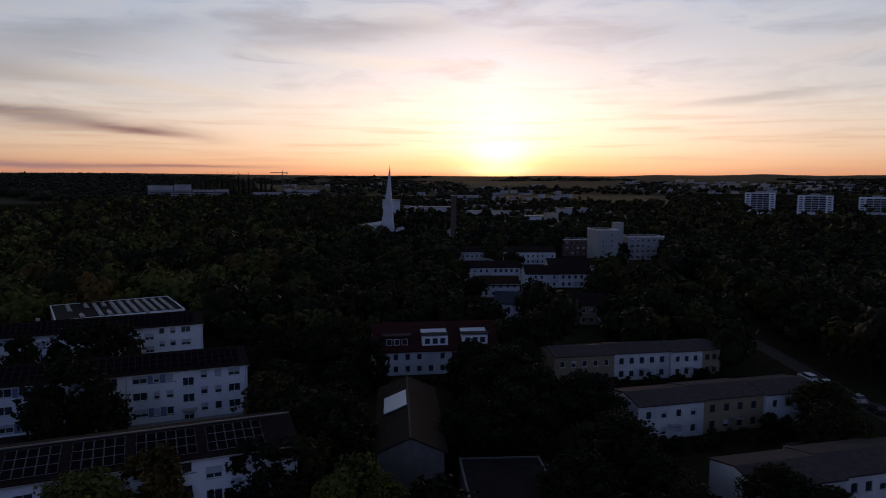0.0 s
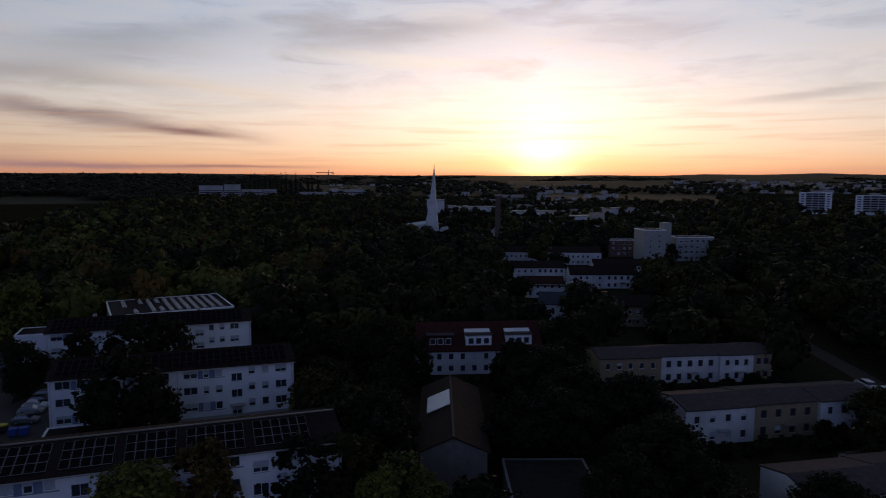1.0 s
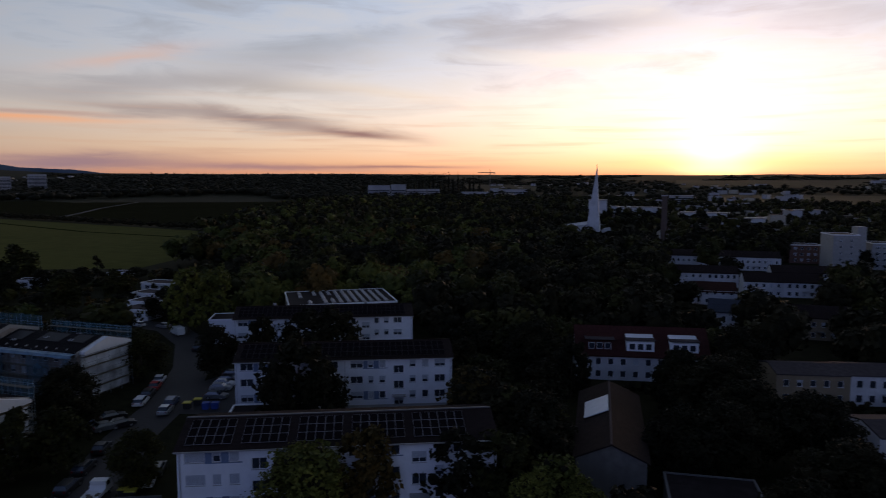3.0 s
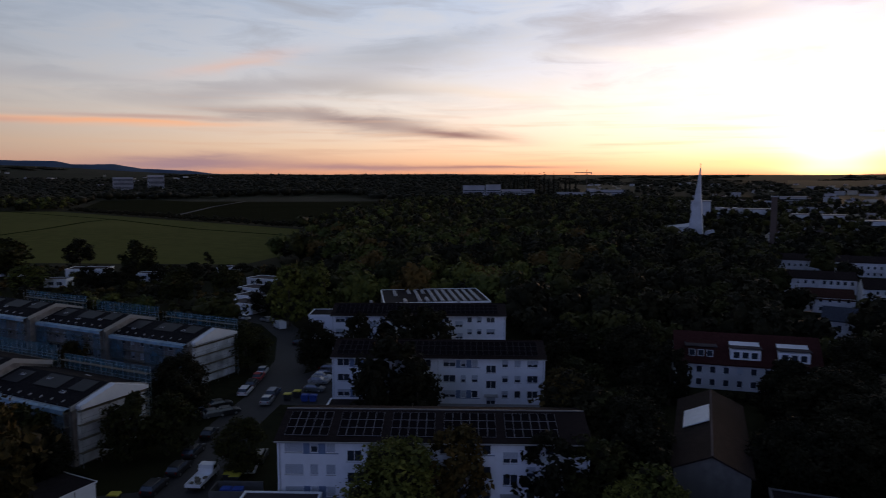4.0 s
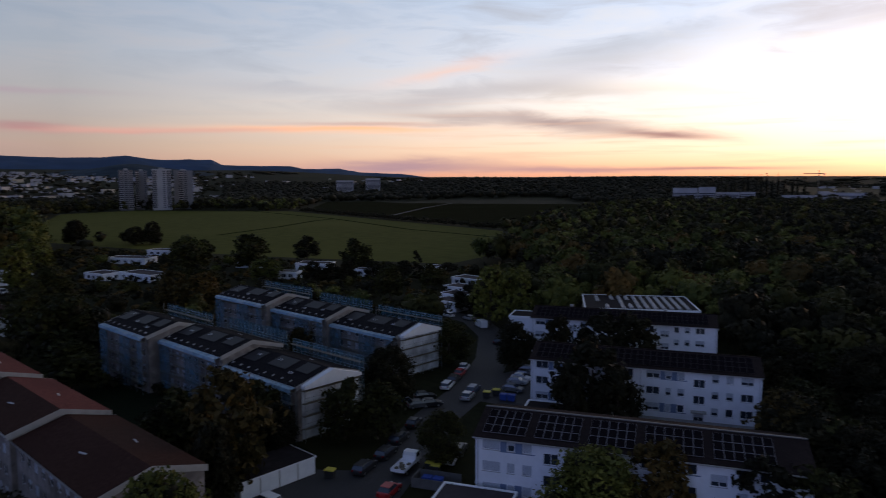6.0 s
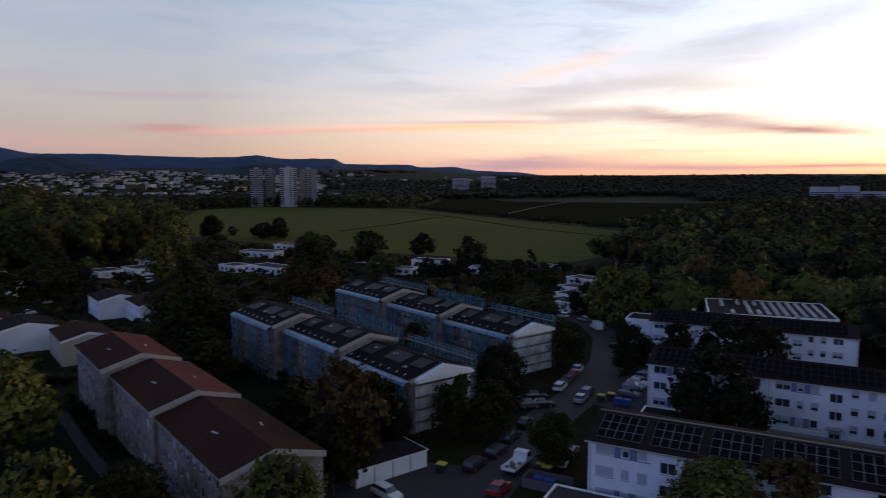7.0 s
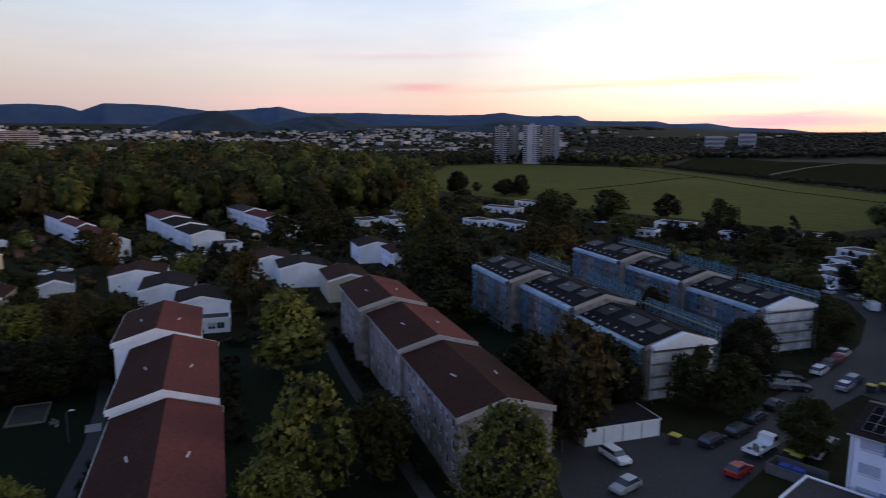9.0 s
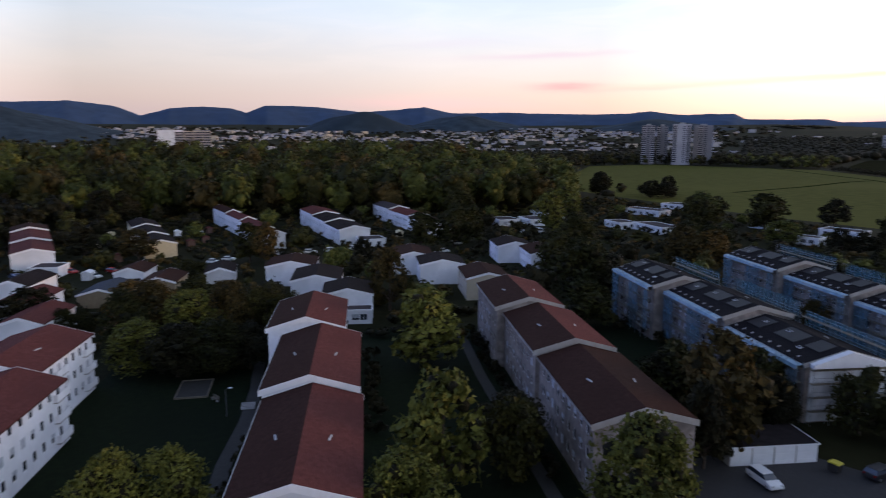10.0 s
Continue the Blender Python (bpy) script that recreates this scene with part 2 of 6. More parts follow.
def net_mat(name, color, cover):
    """Open-meshed scaffold netting: part of the light goes straight through."""
    m = bpy.data.materials.new(name)
    m.use_nodes = True
    nt = m.node_tree
    b = nt.nodes["Principled BSDF"]
    b.inputs["Base Color"].default_value, b.inputs["Roughness"].default_value = (*color, 1), 0.8
    n = nt.nodes.new("ShaderNodeTexNoise")
    n.inputs["Scale"].default_value = 0.35
    tc = nt.nodes.new("ShaderNodeTexCoord")
    nt.links.new(tc.outputs["Object"], n.inputs[0])
    r = nt.nodes.new("ShaderNodeMapRange")
    r.inputs[1].default_value, r.inputs[2].default_value = 0.3, 0.7
    r.inputs[3].default_value, r.inputs[4].default_value = cover * 0.5, min(1, cover * 1.5)
    nt.links.new(n.outputs[0], r.inputs[0])
    nt.links.new(r.outputs[0], b.inputs["Alpha"])
    return m


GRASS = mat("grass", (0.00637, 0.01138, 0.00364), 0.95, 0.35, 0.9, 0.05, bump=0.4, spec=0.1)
EARTH = mat("woodland_floor", (0.0171, 0.0176, 0.0077), 0.95, 0.35, 0.5, 0.012, bump=0.3, spec=0.05, tint=(0.0266, 0.0256, 0.0105))
CROP = mat("meadow", (0.078, 0.080, 0.018), 1.0, 0.18, 0.12, 0.008, spec=0.02, tint=(0.092, 0.092, 0.022))
PLOUGH = mat("ploughed_earth", (0.024, 0.023, 0.012), 0.95, 0.2, 0.1, 0.008, spec=0.0)
TRACK = mat("field_track", (0.022, 0.028, 0.009), 1.0, 0.3, 0.3, 0.02, spec=0.0)
ASPHALT = mat("asphalt", (0.04144, 0.0396, 0.04032), 0.8, 0.2, 2.0, 0.12, bump=0.15)
DARK_ASPHALT = mat("dark_asphalt", (0.024, 0.024, 0.0256), 0.85, 0.25, 2.0, 0.12, bump=0.15)
PAVING = mat("paving", (0.04125, 0.0396, 0.0363), 0.85, 0.2, 2.5, 0.2, bump=0.15)
WHITE = mat("white_render", (0.77, 0.78, 0.82), 0.85, 0.06, 1.2, 0.15, bump=0.05, tint=(0.62, 0.64, 0.68))
CREAM = mat("cream_render", (0.62, 0.54, 0.36), 0.85, 0.08, 1.2, 0.15, bump=0.05)
BEIGE = mat("beige_render", (0.48, 0.42, 0.33), 0.85, 0.1, 1.2, 0.15, bump=0.05)
BLUE_PANEL = mat("blue_grey_panel", (0.15, 0.20, 0.31), 0.8, 0.1, 1.5, 0.2)
STAINED = mat("weathered_render", (0.2439, 0.2112, 0.1965), 0.9, 0.35, 0.9, 0.25, bump=0.1, tint=(0.1257, 0.1091, 0.1016))
DULL = mat("dull_grey_render", (0.1275, 0.12, 0.1125), 0.9, 0.2, 1.0, 0.2, bump=0.1)
CONCRETE = mat("concrete", (0.342, 0.333, 0.324), 0.85, 0.15, 1.0, 0.1, bump=0.1)
DARK_ROOF = mat("dark_roof_tiles", (0.0285, 0.02072, 0.02046), 0.75, 0.25, 2.0, 0.15, bump=0.5, stripes=2.2, stripe_axis=1, spec=0.02)
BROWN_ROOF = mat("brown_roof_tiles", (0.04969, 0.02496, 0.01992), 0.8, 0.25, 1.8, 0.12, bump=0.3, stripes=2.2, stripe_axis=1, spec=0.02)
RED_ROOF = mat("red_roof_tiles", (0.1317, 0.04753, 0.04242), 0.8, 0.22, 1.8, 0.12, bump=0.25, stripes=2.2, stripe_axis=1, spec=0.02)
DARK_RED = mat("dark_red_tiles", (0.06, 0.024, 0.0224), 0.85, 0.25, 1.8, 0.12, bump=0.5, stripes=2.2, stripe_axis=1, spec=0.02)
UMBER_ROOF = mat("umber_sheet_roof", (0.0289, 0.0216, 0.02028), 0.8, 0.25, 1.2, 0.12, bump=0.3, stripes=1.0, stripe_axis=0, spec=0.02)
# distance haze put into the colour of far walls, as a paler grey
HAZY = mat("hazed_render", (0.40, 0.39, 0.41), 0.9, 0.15, 0.05, 0.01)
RIDGE = mat("hazed_ridge", (0.024, 0.022, 0.027), 0.95, 0.2, 0.01, 0.002, spec=0.05)
STUBBLE = mat("stubble_field", (0.05, 0.046, 0.026), 0.95, 0.2, 0.06, 0.006, spec=0.05)
GREY_ROOF = mat("grey_fibre_roof", (0.0697, 0.05976, 0.063), 0.8, 0.18, 1.5, 0.12, bump=0.3, spec=0.02)
FELT = mat("roof_felt", (0.027, 0.0225, 0.0238), 0.7, 0.25, 1.0, 0.15, bump=0.2, spec=0.02)
GLASS = mat("window_glass", (0.032, 0.042, 0.06), 0.06, 0.2, 0.6, 0.3, spec=1.0)
FRAME = mat("window_frame", (0.75, 0.75, 0.76), 0.5, 0.05)
DARK_FRAME = mat("dark_frame", (0.06, 0.055, 0.05), 0.5, 0.1)
SHUTTER = mat("roller_shutter", (0.46, 0.49, 0.55), 0.6, 0.06, 2.0, 0.3, stripes=6.0, stripe_axis=2, bump=0.2)
VENT = mat("vent_grey", (0.38, 0.37, 0.38), 0.6, 0.1)
POLE_GREY = mat("pole_grey", (0.12, 0.12, 0.125), 0.6, 0.1)
TUBE_GREY = mat("scaffold_tube", (0.22, 0.25, 0.27), 0.5, 0.1)
METAL = mat("galvanised_steel", (0.5, 0.51, 0.53), 0.4, 0.15, 2.0, 0.3, metal=0.9)
WHITE_METAL = mat("white_sheet_metal", (0.80, 0.81, 0.84), 0.5, 0.06, 1.0, 0.2)
PANEL = mat("solar_glass", (0.011, 0.009, 0.011), 0.5, 0.2, 2.0, 0.5, spec=0.0)
PANEL_RIM = mat("aluminium_rim", (0.21, 0.203, 0.224), 0.6, 0.1, spec=0.1)
SEAM = mat("dark_seam", (0.05, 0.044, 0.046), 0.7, 0.1, spec=0.02)
BARK = mat("bark", (0.07, 0.052, 0.04), 0.95, 0.3, 4.0, 0.6, bump=0.6)
PLANK = mat("scaffold_plank", (0.156, 0.136, 0.104), 0.85, 0.25, 1.5, 0.3)
BRICK = mat("brick_red", (0.15, 0.085, 0.065), 0.9, 0.2, 2.0, 0.1, bump=0.2)
RUBBER = mat("tyre_rubber", (0.02, 0.02, 0.02), 0.8, 0.1)
SHEET = mat("white_tarpaulin", (0.66, 0.68, 0.72), 0.6, 0.08, 0.8, 0.2, bump=0.2)
NET = net_mat("blue_netting", (0.06, 0.13, 0.18), 0.55)
NET_WHITE = net_mat("white_netting", (0.72, 0.76, 0.82), 0.62)
NET_THIN = net_mat("teal_netting", (0.03, 0.12, 0.16), 0.55)
LEAF = leaf_mat("leaves_green", (0.009565, 0.01186, 0.003221), (0.02576, 0.02701, 0.006433), (0.05925, 0.05237, 0.01091))
LEAF_OLIVE = leaf_mat("leaves_olive", (0.0351, 0.0414, 0.0104), (0.0891, 0.09384, 0.0182), (0.1823, 0.1725, 0.0338))
LEAF_AUTUMN = leaf_mat("leaves_autumn", (0.0216, 0.0184, 0.0063), (0.0567, 0.0414, 0.01155), (0.1215, 0.069, 0.0168))
SLATE = mat("grey_panel_facade", (0.20, 0.20, 0.22), 0.8, 0.12, 0.2, 0.05)
DUN = mat("dun_render", (0.264, 0.2052, 0.1368), 0.85, 0.12, 1.2, 0.15, bump=0.05)
BLUE_TILES = mat("blue_grey_tiles", (0.05, 0.06, 0.085), 0.7, 0.2, 1.8, 0.12, bump=0.4, stripes=2.2, stripe_axis=1, spec=0.05)
# light green; in the woods it also carries sky light as colour
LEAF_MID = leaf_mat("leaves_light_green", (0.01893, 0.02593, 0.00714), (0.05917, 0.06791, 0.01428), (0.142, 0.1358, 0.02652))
OFF_WHITE = mat("off_white_render", (0.5768, 0.5768, 0.5978), 0.85, 0.12, 1.2, 0.15, bump=0.05, tint=(0.4404, 0.4404, 0.4615))
NEW_ROOF = mat("new_roof_sheeting", (0.018, 0.0165, 0.01875), 0.8, 0.25, 1.6, 0.15, bump=0.4, stripes=2.2, stripe_axis=1, spec=0.02)
ROOF_BOARD = mat("grey_roof_board", (0.02205, 0.02205, 0.02625), 0.55, 0.15, 1.0, 0.2, spec=0.2)
BLUE_SHEET = mat("pale_blue_tarpaulin", (0.20, 0.32, 0.42), 0.6, 0.25, 0.9, 0.3, bump=0.3, tint=(0.36, 0.42, 0.46))
BROWN_BRICK = mat("brown_brick", (0.12, 0.085, 0.07), 0.9, 0.2, 2.0, 0.1, bump=0.2)
# dark green; also shade as colour in crown insides and sunward woods
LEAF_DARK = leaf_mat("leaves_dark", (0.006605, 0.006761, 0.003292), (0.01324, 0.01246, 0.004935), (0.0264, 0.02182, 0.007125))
# distance haze is put into these two bluish base colours
FAR_WOOD = mat("hazed_wooded_slope", (0.0324, 0.04752, 0.0612), 0.95, 0.35, 0.02, 0.003, spec=0.05)
MOUNTAIN = mat("hazed_mountain", (0.0473, 0.07568, 0.1333), 0.95, 0.2, 0.01, 0.002, spec=0.05)


# ---- building blocks ----
def mesh_of(bm, name, *materials):
    bmesh.ops.recalc_face_normals(bm, faces=bm.faces)
    me = bpy.data.meshes.new(name)
    bm.to_mesh(me)
    bm.free()
    for m in materials:
        me.materials.append(m)
    return me


def part(name, bm, material, parent, label=""):
    ob = new(name, bm if isinstance(bm, bpy.types.Mesh) else mesh_of(bm, name, material))
    ob.parent = parent
    if label:
        tagged(ob, label)
    return ob


def placed(name, me, parent, m):
    ob = new(name, me)
    ob.parent = parent
    ob.matrix_local = m
    return ob


def root(name, m, label, category, group="", kind=""):
    ob = new(name)
    ob.matrix_world = m
    ob.empty_display_size = 0.5
    return tagged(ob, label, category, group, kind)


def box(bm, x0, y0, z0, x1, y1, z1, slot=0):
    v = [bm.verts.new(p) for p in ((x0, y0, z0), (x1, y0, z0), (x1, y1, z0), (x0, y1, z0), (x0, y0, z1), (x1, y0, z1), (x1, y1, z1), (x0, y1, z1))]
    for f in ((0, 3, 2, 1), (4, 5, 6, 7), (0, 1, 5, 4), (1, 2, 6, 5), (2, 3, 7, 6), (3, 0, 4, 7)):
        bm.faces.new([v[i] for i in f]).material_index = slot
    return v


def boxes(*rows):
    bm = bmesh.new()
    for r in rows:
        box(bm, *r)
    return bm


def prism(bm, pts, axis_len, along="x", start=0.0, slot=0):
    """A closed outline of (a, z) pairs drawn out along x (a is y) or along y (a is x)."""
    def at(s, a, z):
        return (s, a, z) if along == "x" else (a, s, z)
    a = [bm.verts.new(at(start, *p)) for p in pts]
    b = [bm.verts.new(at(start + axis_len, *p)) for p in pts]
    n = len(pts)
    bm.faces.new(a).material_index = slot
    bm.faces.new(list(reversed(b))).material_index = slot
    for i in range(n):
        bm.faces.new((a[i], a[(i + 1) % n], b[(i + 1) % n], b[i])).material_index = slot


def tube(bm, a, b, r0, r1, n=6):
    a, b = Vector(a), Vector(b)
    q = (b - a).to_track_quat("Z", "Y")
    rings = []
    for c, r in ((a, r0), (b, r1)):
        rings.append([bm.verts.new(c + q @ Vector((r * math.cos(2 * math.pi * i / n), r * math.sin(2 * math.pi * i / n), 0))) for i in range(n)])
    for i in range(n):
        bm.faces.new((rings[0][i], rings[0][(i + 1) % n], rings[1][(i + 1) % n], rings[1][i]))
    bm.faces.new(rings[1])
    bm.faces.new(list(reversed(rings[0])))


FOOT = []       # ground taken by buildings: centre, half sizes, turn


def face_pose(face, L, W):
    return {"front": pose(0, 0, 0), "right": pose(L, 0, 0, 0, 0, 90), "back": pose(L, W, 0, 0, 0, 180), "left": pose(0, W, 0, 0, 0, -90)}[face]


def facade(bm, m, width, height, holes, depth=0.22, top=None):
    """A wall face with real openings and their reveals. holes: (x0, z0, x1, z1). top: peak (x, z) of a gable above it."""
    xs = sorted({0.0, width, *(h[0] for h in holes), *(h[2] for h in holes)})
    zs = sorted({0.0, height, *(h[1] for h in holes), *(h[3] for h in holes)})
    for i in range(len(xs) - 1):
        for k in range(len(zs) - 1):
            cx, cz = (xs[i] + xs[i + 1]) / 2, (zs[k] + zs[k + 1]) / 2
            if any(h[0] < cx < h[2] and h[1] < cz < h[3] for h in holes):
                continue
            bm.faces.new([bm.verts.new(m @ Vector(p)) for p in ((xs[i], 0, zs[k]), (xs[i + 1], 0, zs[k]), (xs[i + 1], 0, zs[k + 1]), (xs[i], 0, zs[k + 1]))])
    for x0, z0, x1, z1 in holes:
        ring = ((x0, z0), (x1, z0), (x1, z1), (x0, z1))
        for a, b in zip(ring, ring[1:] + ring[:1]):
            bm.faces.new([bm.verts.new(m @ Vector(p)) for p in ((a[0], 0, a[1]), (a[0], depth, a[1]), (b[0], depth, b[1]), (b[0], 0, b[1]))])
        bm.faces.new([bm.verts.new(m @ Vector(p)) for p in ((x0, depth, z0), (x1, depth, z0), (x1, depth, z1), (x0, depth, z1))])
    if top:
        bm.faces.new([bm.verts.new(m @ Vector(p)) for p in ((0, 0, height), (width, 0, height), (top[0], 0, top[1]))])


CACHE = {}


def window_meshes(w, h, panes, frame_m):
    key = (round(w, 2), round(h, 2), panes, frame_m.name)
    if key not in CACHE:
        f = bmesh.new()
        t = 0.07
        box(f, 0, 0.10, 0, w, 0.17, t), box(f, 0, 0.10, h - t, w, 0.17, h)
        box(f, 0, 0.10, t, t, 0.17, h - t), box(f, w - t, 0.10, t, w, 0.17, h - t)
        for i in range(1, panes):
            box(f, w * i / panes - t / 2, 0.10, t, w * i / panes + t / 2, 0.17, h - t)
        g = boxes((t, 0.13, t, w - t, 0.15, h - t))
        s = boxes((-0.06, -0.07, -0.05, w + 0.06, 0.10, -0.005))
        CACHE[key] = [mesh_of(f, "window_frame", frame_m), mesh_of(g, "pane", GLASS), mesh_of(s, "sill", CONCRETE), {}]
    return CACHE[key]


def shutter_mesh(w, h, part_down):
    key = ("shutter", round(w, 2), round(h, 2), round(part_down, 1))
    if key not in CACHE:
        CACHE[key] = mesh_of(boxes((0.02, 0.03, h * (1 - part_down), w - 0.02, 0.085, h - 0.01)), "shutter", SHUTTER)
    return CACHE[key]


def add_windows(parent, m, holes, panes=2, frame_m=None, shut=0.35, sill=True, rng=random):
    for x0, z0, x1, z1 in holes:
        w, h = x1 - x0, z1 - z0
        fr, gl, si, _ = window_meshes(w, h, panes if w > 1.3 else 1, frame_m or FRAME)
        win = placed("window", fr, parent, m @ pose(x0, 0, z0))
        placed("pane", gl, win, pose(0, 0, 0))
        if sill:
            placed("sill", si, win, pose(0, 0, 0))
        if rng.random() < shut:
            placed("shutter", shutter_mesh(w, h, rng.choice((0.4, 0.6, 0.9))), win, pose(0, 0, 0))


def gable_roof(L, W, H, rise, over=0.45, thick=0.22, ends=0.25):
    """Two slopes as slabs along x, over walls of L by W that are H high."""
    bm = bmesh.new()
    s = rise / (W / 2)
    for sgn in (0, 1):
        pts = [(-over, H - over * s), (W / 2, H + rise), (W / 2, H + rise + thick), (-over, H - over * s + thick)]
        if sgn:
            pts = [(W - a, z) for a, z in pts]
        prism(bm, pts, L + 2 * ends, "x", -ends)
    return bm


def slope_roof_half(L, W, H, rise, half, over=0.45, thick=0.22, ends=0.25):
    bm = bmesh.new()
    s = rise / (W / 2)
    pts = [(-over, H - over * s), (W / 2, H + rise), (W / 2, H + rise + thick), (-over, H - over * s + thick)]
    if half:
        pts = [(W - a, z) for a, z in pts]
    prism(bm, pts, L + 2 * ends, "x", -ends)
    return bm


def building(name, x, y, turn, L, W, H, label, category, wall=None, roof=None, rise=1.6, holes=None, group="", roof_kind="gable", 
             shut=0.35, panes=2, frame_m=None, z=0.0, roof2=None, rim=None, sill=True, over=0.45, ends=0.25, seed=1):
    """One house: walls with openings, windows, roof. (x, y) is the corner where its front and left sides meet; front looks to -y before the turn."""
    rng = random.Random(seed)
    r = root(name, pose(x, y, z, 0, 0, turn), label, category, group)
    wall, roof = wall or WHITE, roof or DARK_ROOF
    c, s = math.cos(radians(turn)), math.sin(radians(turn))
    FOOT.append((x + c * L / 2 - s * W / 2, y + s * L / 2 + c * W / 2, L / 2, W / 2, turn))
    bm = bmesh.new()
    holes = holes or {}
    for face in ("front", "right", "back", "left"):
        width = L if face in ("front", "back") else W
        top = (W / 2, H + rise) if roof_kind == "gable" and face in ("left", "right") else None
        facade(bm, face_pose(face, L, W), width, H, holes.get(face, []), top=top)
    part("wall", bm, wall, r)
    if roof_kind == "gable":
        if roof2:
            part("roof_slope", slope_roof_half(L, W, H, rise, 0, over=over, ends=ends), roof, r)
            part("roof_slope", slope_roof_half(L, W, H, rise, 1, over=over, ends=ends), roof2, r)
        else:
            part("roof", gable_roof(L, W, H, rise, over=over, ends=ends), roof, r)
    else:
        part("roof", boxes((0.1, 0.1, H - 0.05, L - 0.1, W - 0.1, H + 0.06)), roof, r)
        part("parapet", boxes((-0.15, -0.15, H - 0.25, L + 0.15, 0.15, H + 0.2), (-0.15, W - 0.15, H - 0.25, L + 0.15, W + 0.15, H + 0.2),
                              (-0.15, 0.15, H - 0.25, 0.15, W - 0.15, H + 0.2), (L - 0.15, 0.15, H - 0.25, L + 0.15, W - 0.15, H + 0.2)), rim or WHITE_METAL, r)
    for face, hs in holes.items():
        add_windows(r, face_pose(face, L, W), hs, panes, frame_m, shut, sill, rng)
    return r


def grid_holes(width, floors, z0, storey, count, w, h, margin=1.0, rng=None, skip=0.0):
    """Rows of openings, storey by storey."""
    hs = []
    step = (width - 2 * margin) / count
    for f in range(floors):
        for i in range(count):
            if rng and rng.random() < skip:
                continue
            x = margin + step * (i + 0.5) - w / 2
            hs.append((x, z0 + storey * f, x + w, z0 + storey * f + h))
    return hs

# ---- ground, roads, fields, far country ----
def smooth(a, b, v):
    t = min(1, max(0, (v - a) / (b - a)))
    return t * t * (3 - 2 * t)


def land(x, y):
    """Height of the ground: level round the camera, rising to low ridges in the west and to the foot of the mountains."""
    r = math.hypot(x, y)
    a = math.degrees(math.atan2(-x, y))
    west = smooth(58, 44, a)
    z = smooth(1500, 4300, r) * (72 * west + 112 * (1 - west))
    z += smooth(1300, 2300, r) * smooth(3200, 2300, r) * 26 * smooth(12, 26, a) * smooth(50, 40, a)
    z += 11 * smooth(370, 520, r) * smooth(1050, 700, r) * smooth(76, 84, a)
    z += smooth(1000, 4000, r) * 6 * noise.noise((x * 0.002, y * 0.002, 0.3))
    return z


def sheet(name, pts, z, material, label, category, kind="structure"):
    bm = bmesh.new()
    bm.faces.new([bm.verts.new((x, y, z)) for x, y in pts])
    bmesh.ops.triangulate(bm, faces=bm.faces)
    ob = new(name, mesh_of(bm, name, material))
    return tagged(ob, label, category, kind=kind)


def build_ground():
    verts, faces = [(0.0, 0.0, 0.0)], []
    radii = [30 * 1.09 ** i for i in range(60)]
    radii = [r for r in radii if r < 4900] + [4900.0]
    n = 180
    for r in radii:
        for i in range(n):
            x, y = r * math.cos(2 * math.pi * i / n), r * math.sin(2 * math.pi * i / n)
            verts.append((x, y, land(x, y)))
    for i in range(n):
        faces.append((0, 1 + i, 1 + (i + 1) % n))
    for k in range(len(radii) - 1):
        o, p = 1 + k * n, 1 + (k + 1) * n
        for i in range(n):
            j = (i + 1) % n
            faces.append((o + i, p + i, p + j, o + j))
    me = bpy.data.meshes.new("ground")
    me.from_pydata(verts, [], faces)
    me.materials.append(EARTH)
    for p in me.polygons:
        p.use_smooth = True
    tagged(new("ground", me), "dark grassy and wooded ground reaching the horizon", "ground", kind="structure")


build_ground()


def ribbon(name, line, width, z, material, label, category):
    """A strip of that width along a line of points."""
    bm = bmesh.new()
    pts = [Vector((x, y, 0)) for x, y in line]
    pairs = []
    for i, p in enumerate(pts):
        d = (pts[min(i + 1, len(pts) - 1)] - pts[max(i - 1, 0)]).normalized()
        nrm = Vector((-d.y, d.x, 0)) * width / 2
        pairs.append((bm.verts.new((p + nrm).to_tuple()[:2] + (z,)), bm.verts.new((p - nrm).to_tuple()[:2] + (z,))))
    for (a, b), (c, d) in zip(pairs, pairs[1:]):
        bm.faces.new((a, b, d, c))
    return tagged(new(name, mesh_of(bm, name, material)), label, category, kind="structure")


STREET = [(-44, 20), (-54, 36), (-61, 50), (-69, 66), (-78, 84), (-84, 101), (-95, 121), (-109, 139), (-125, 151), (-150, 156)]
ribbon("road", STREET, 8.0, 0.03, ASPHALT, "grey asphalt side street lined with parked cars", "road")
LANE = [(77, 90), (75, 120), (76, 150), (76.5, 176), (78, 236), (80, 330)]
ribbon("road", LANE, 4.5, 0.03, DARK_ASPHALT, "dark asphalt lane beside row houses", "road")
sheet("pavement", [(-80, 40), (-60, 34), (-55, 46), (-62, 60), (-71, 60), (-76, 56)], 0.02, ASPHALT, "asphalt forecourt in front of garages", "pavement")
sheet("pavement", [(-86, 112), (-78, 95), (-70, 97), (-70, 110), (-84, 122)], 0.02, ASPHALT, "asphalt parking bay beside flats", "pavement")
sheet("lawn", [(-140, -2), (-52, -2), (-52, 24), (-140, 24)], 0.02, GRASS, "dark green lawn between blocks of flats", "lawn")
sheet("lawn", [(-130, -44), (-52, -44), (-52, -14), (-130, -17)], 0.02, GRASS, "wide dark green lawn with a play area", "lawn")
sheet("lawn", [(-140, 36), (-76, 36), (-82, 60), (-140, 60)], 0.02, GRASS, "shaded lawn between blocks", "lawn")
ribbon("path", [(-60, -17), (-82, -18), (-95, -17.5), (-108, -18), (-122, -19.5), (-130, -19)], 2.0, 0.035, PAVING, "pale paved footpath beside a lawn", "path")
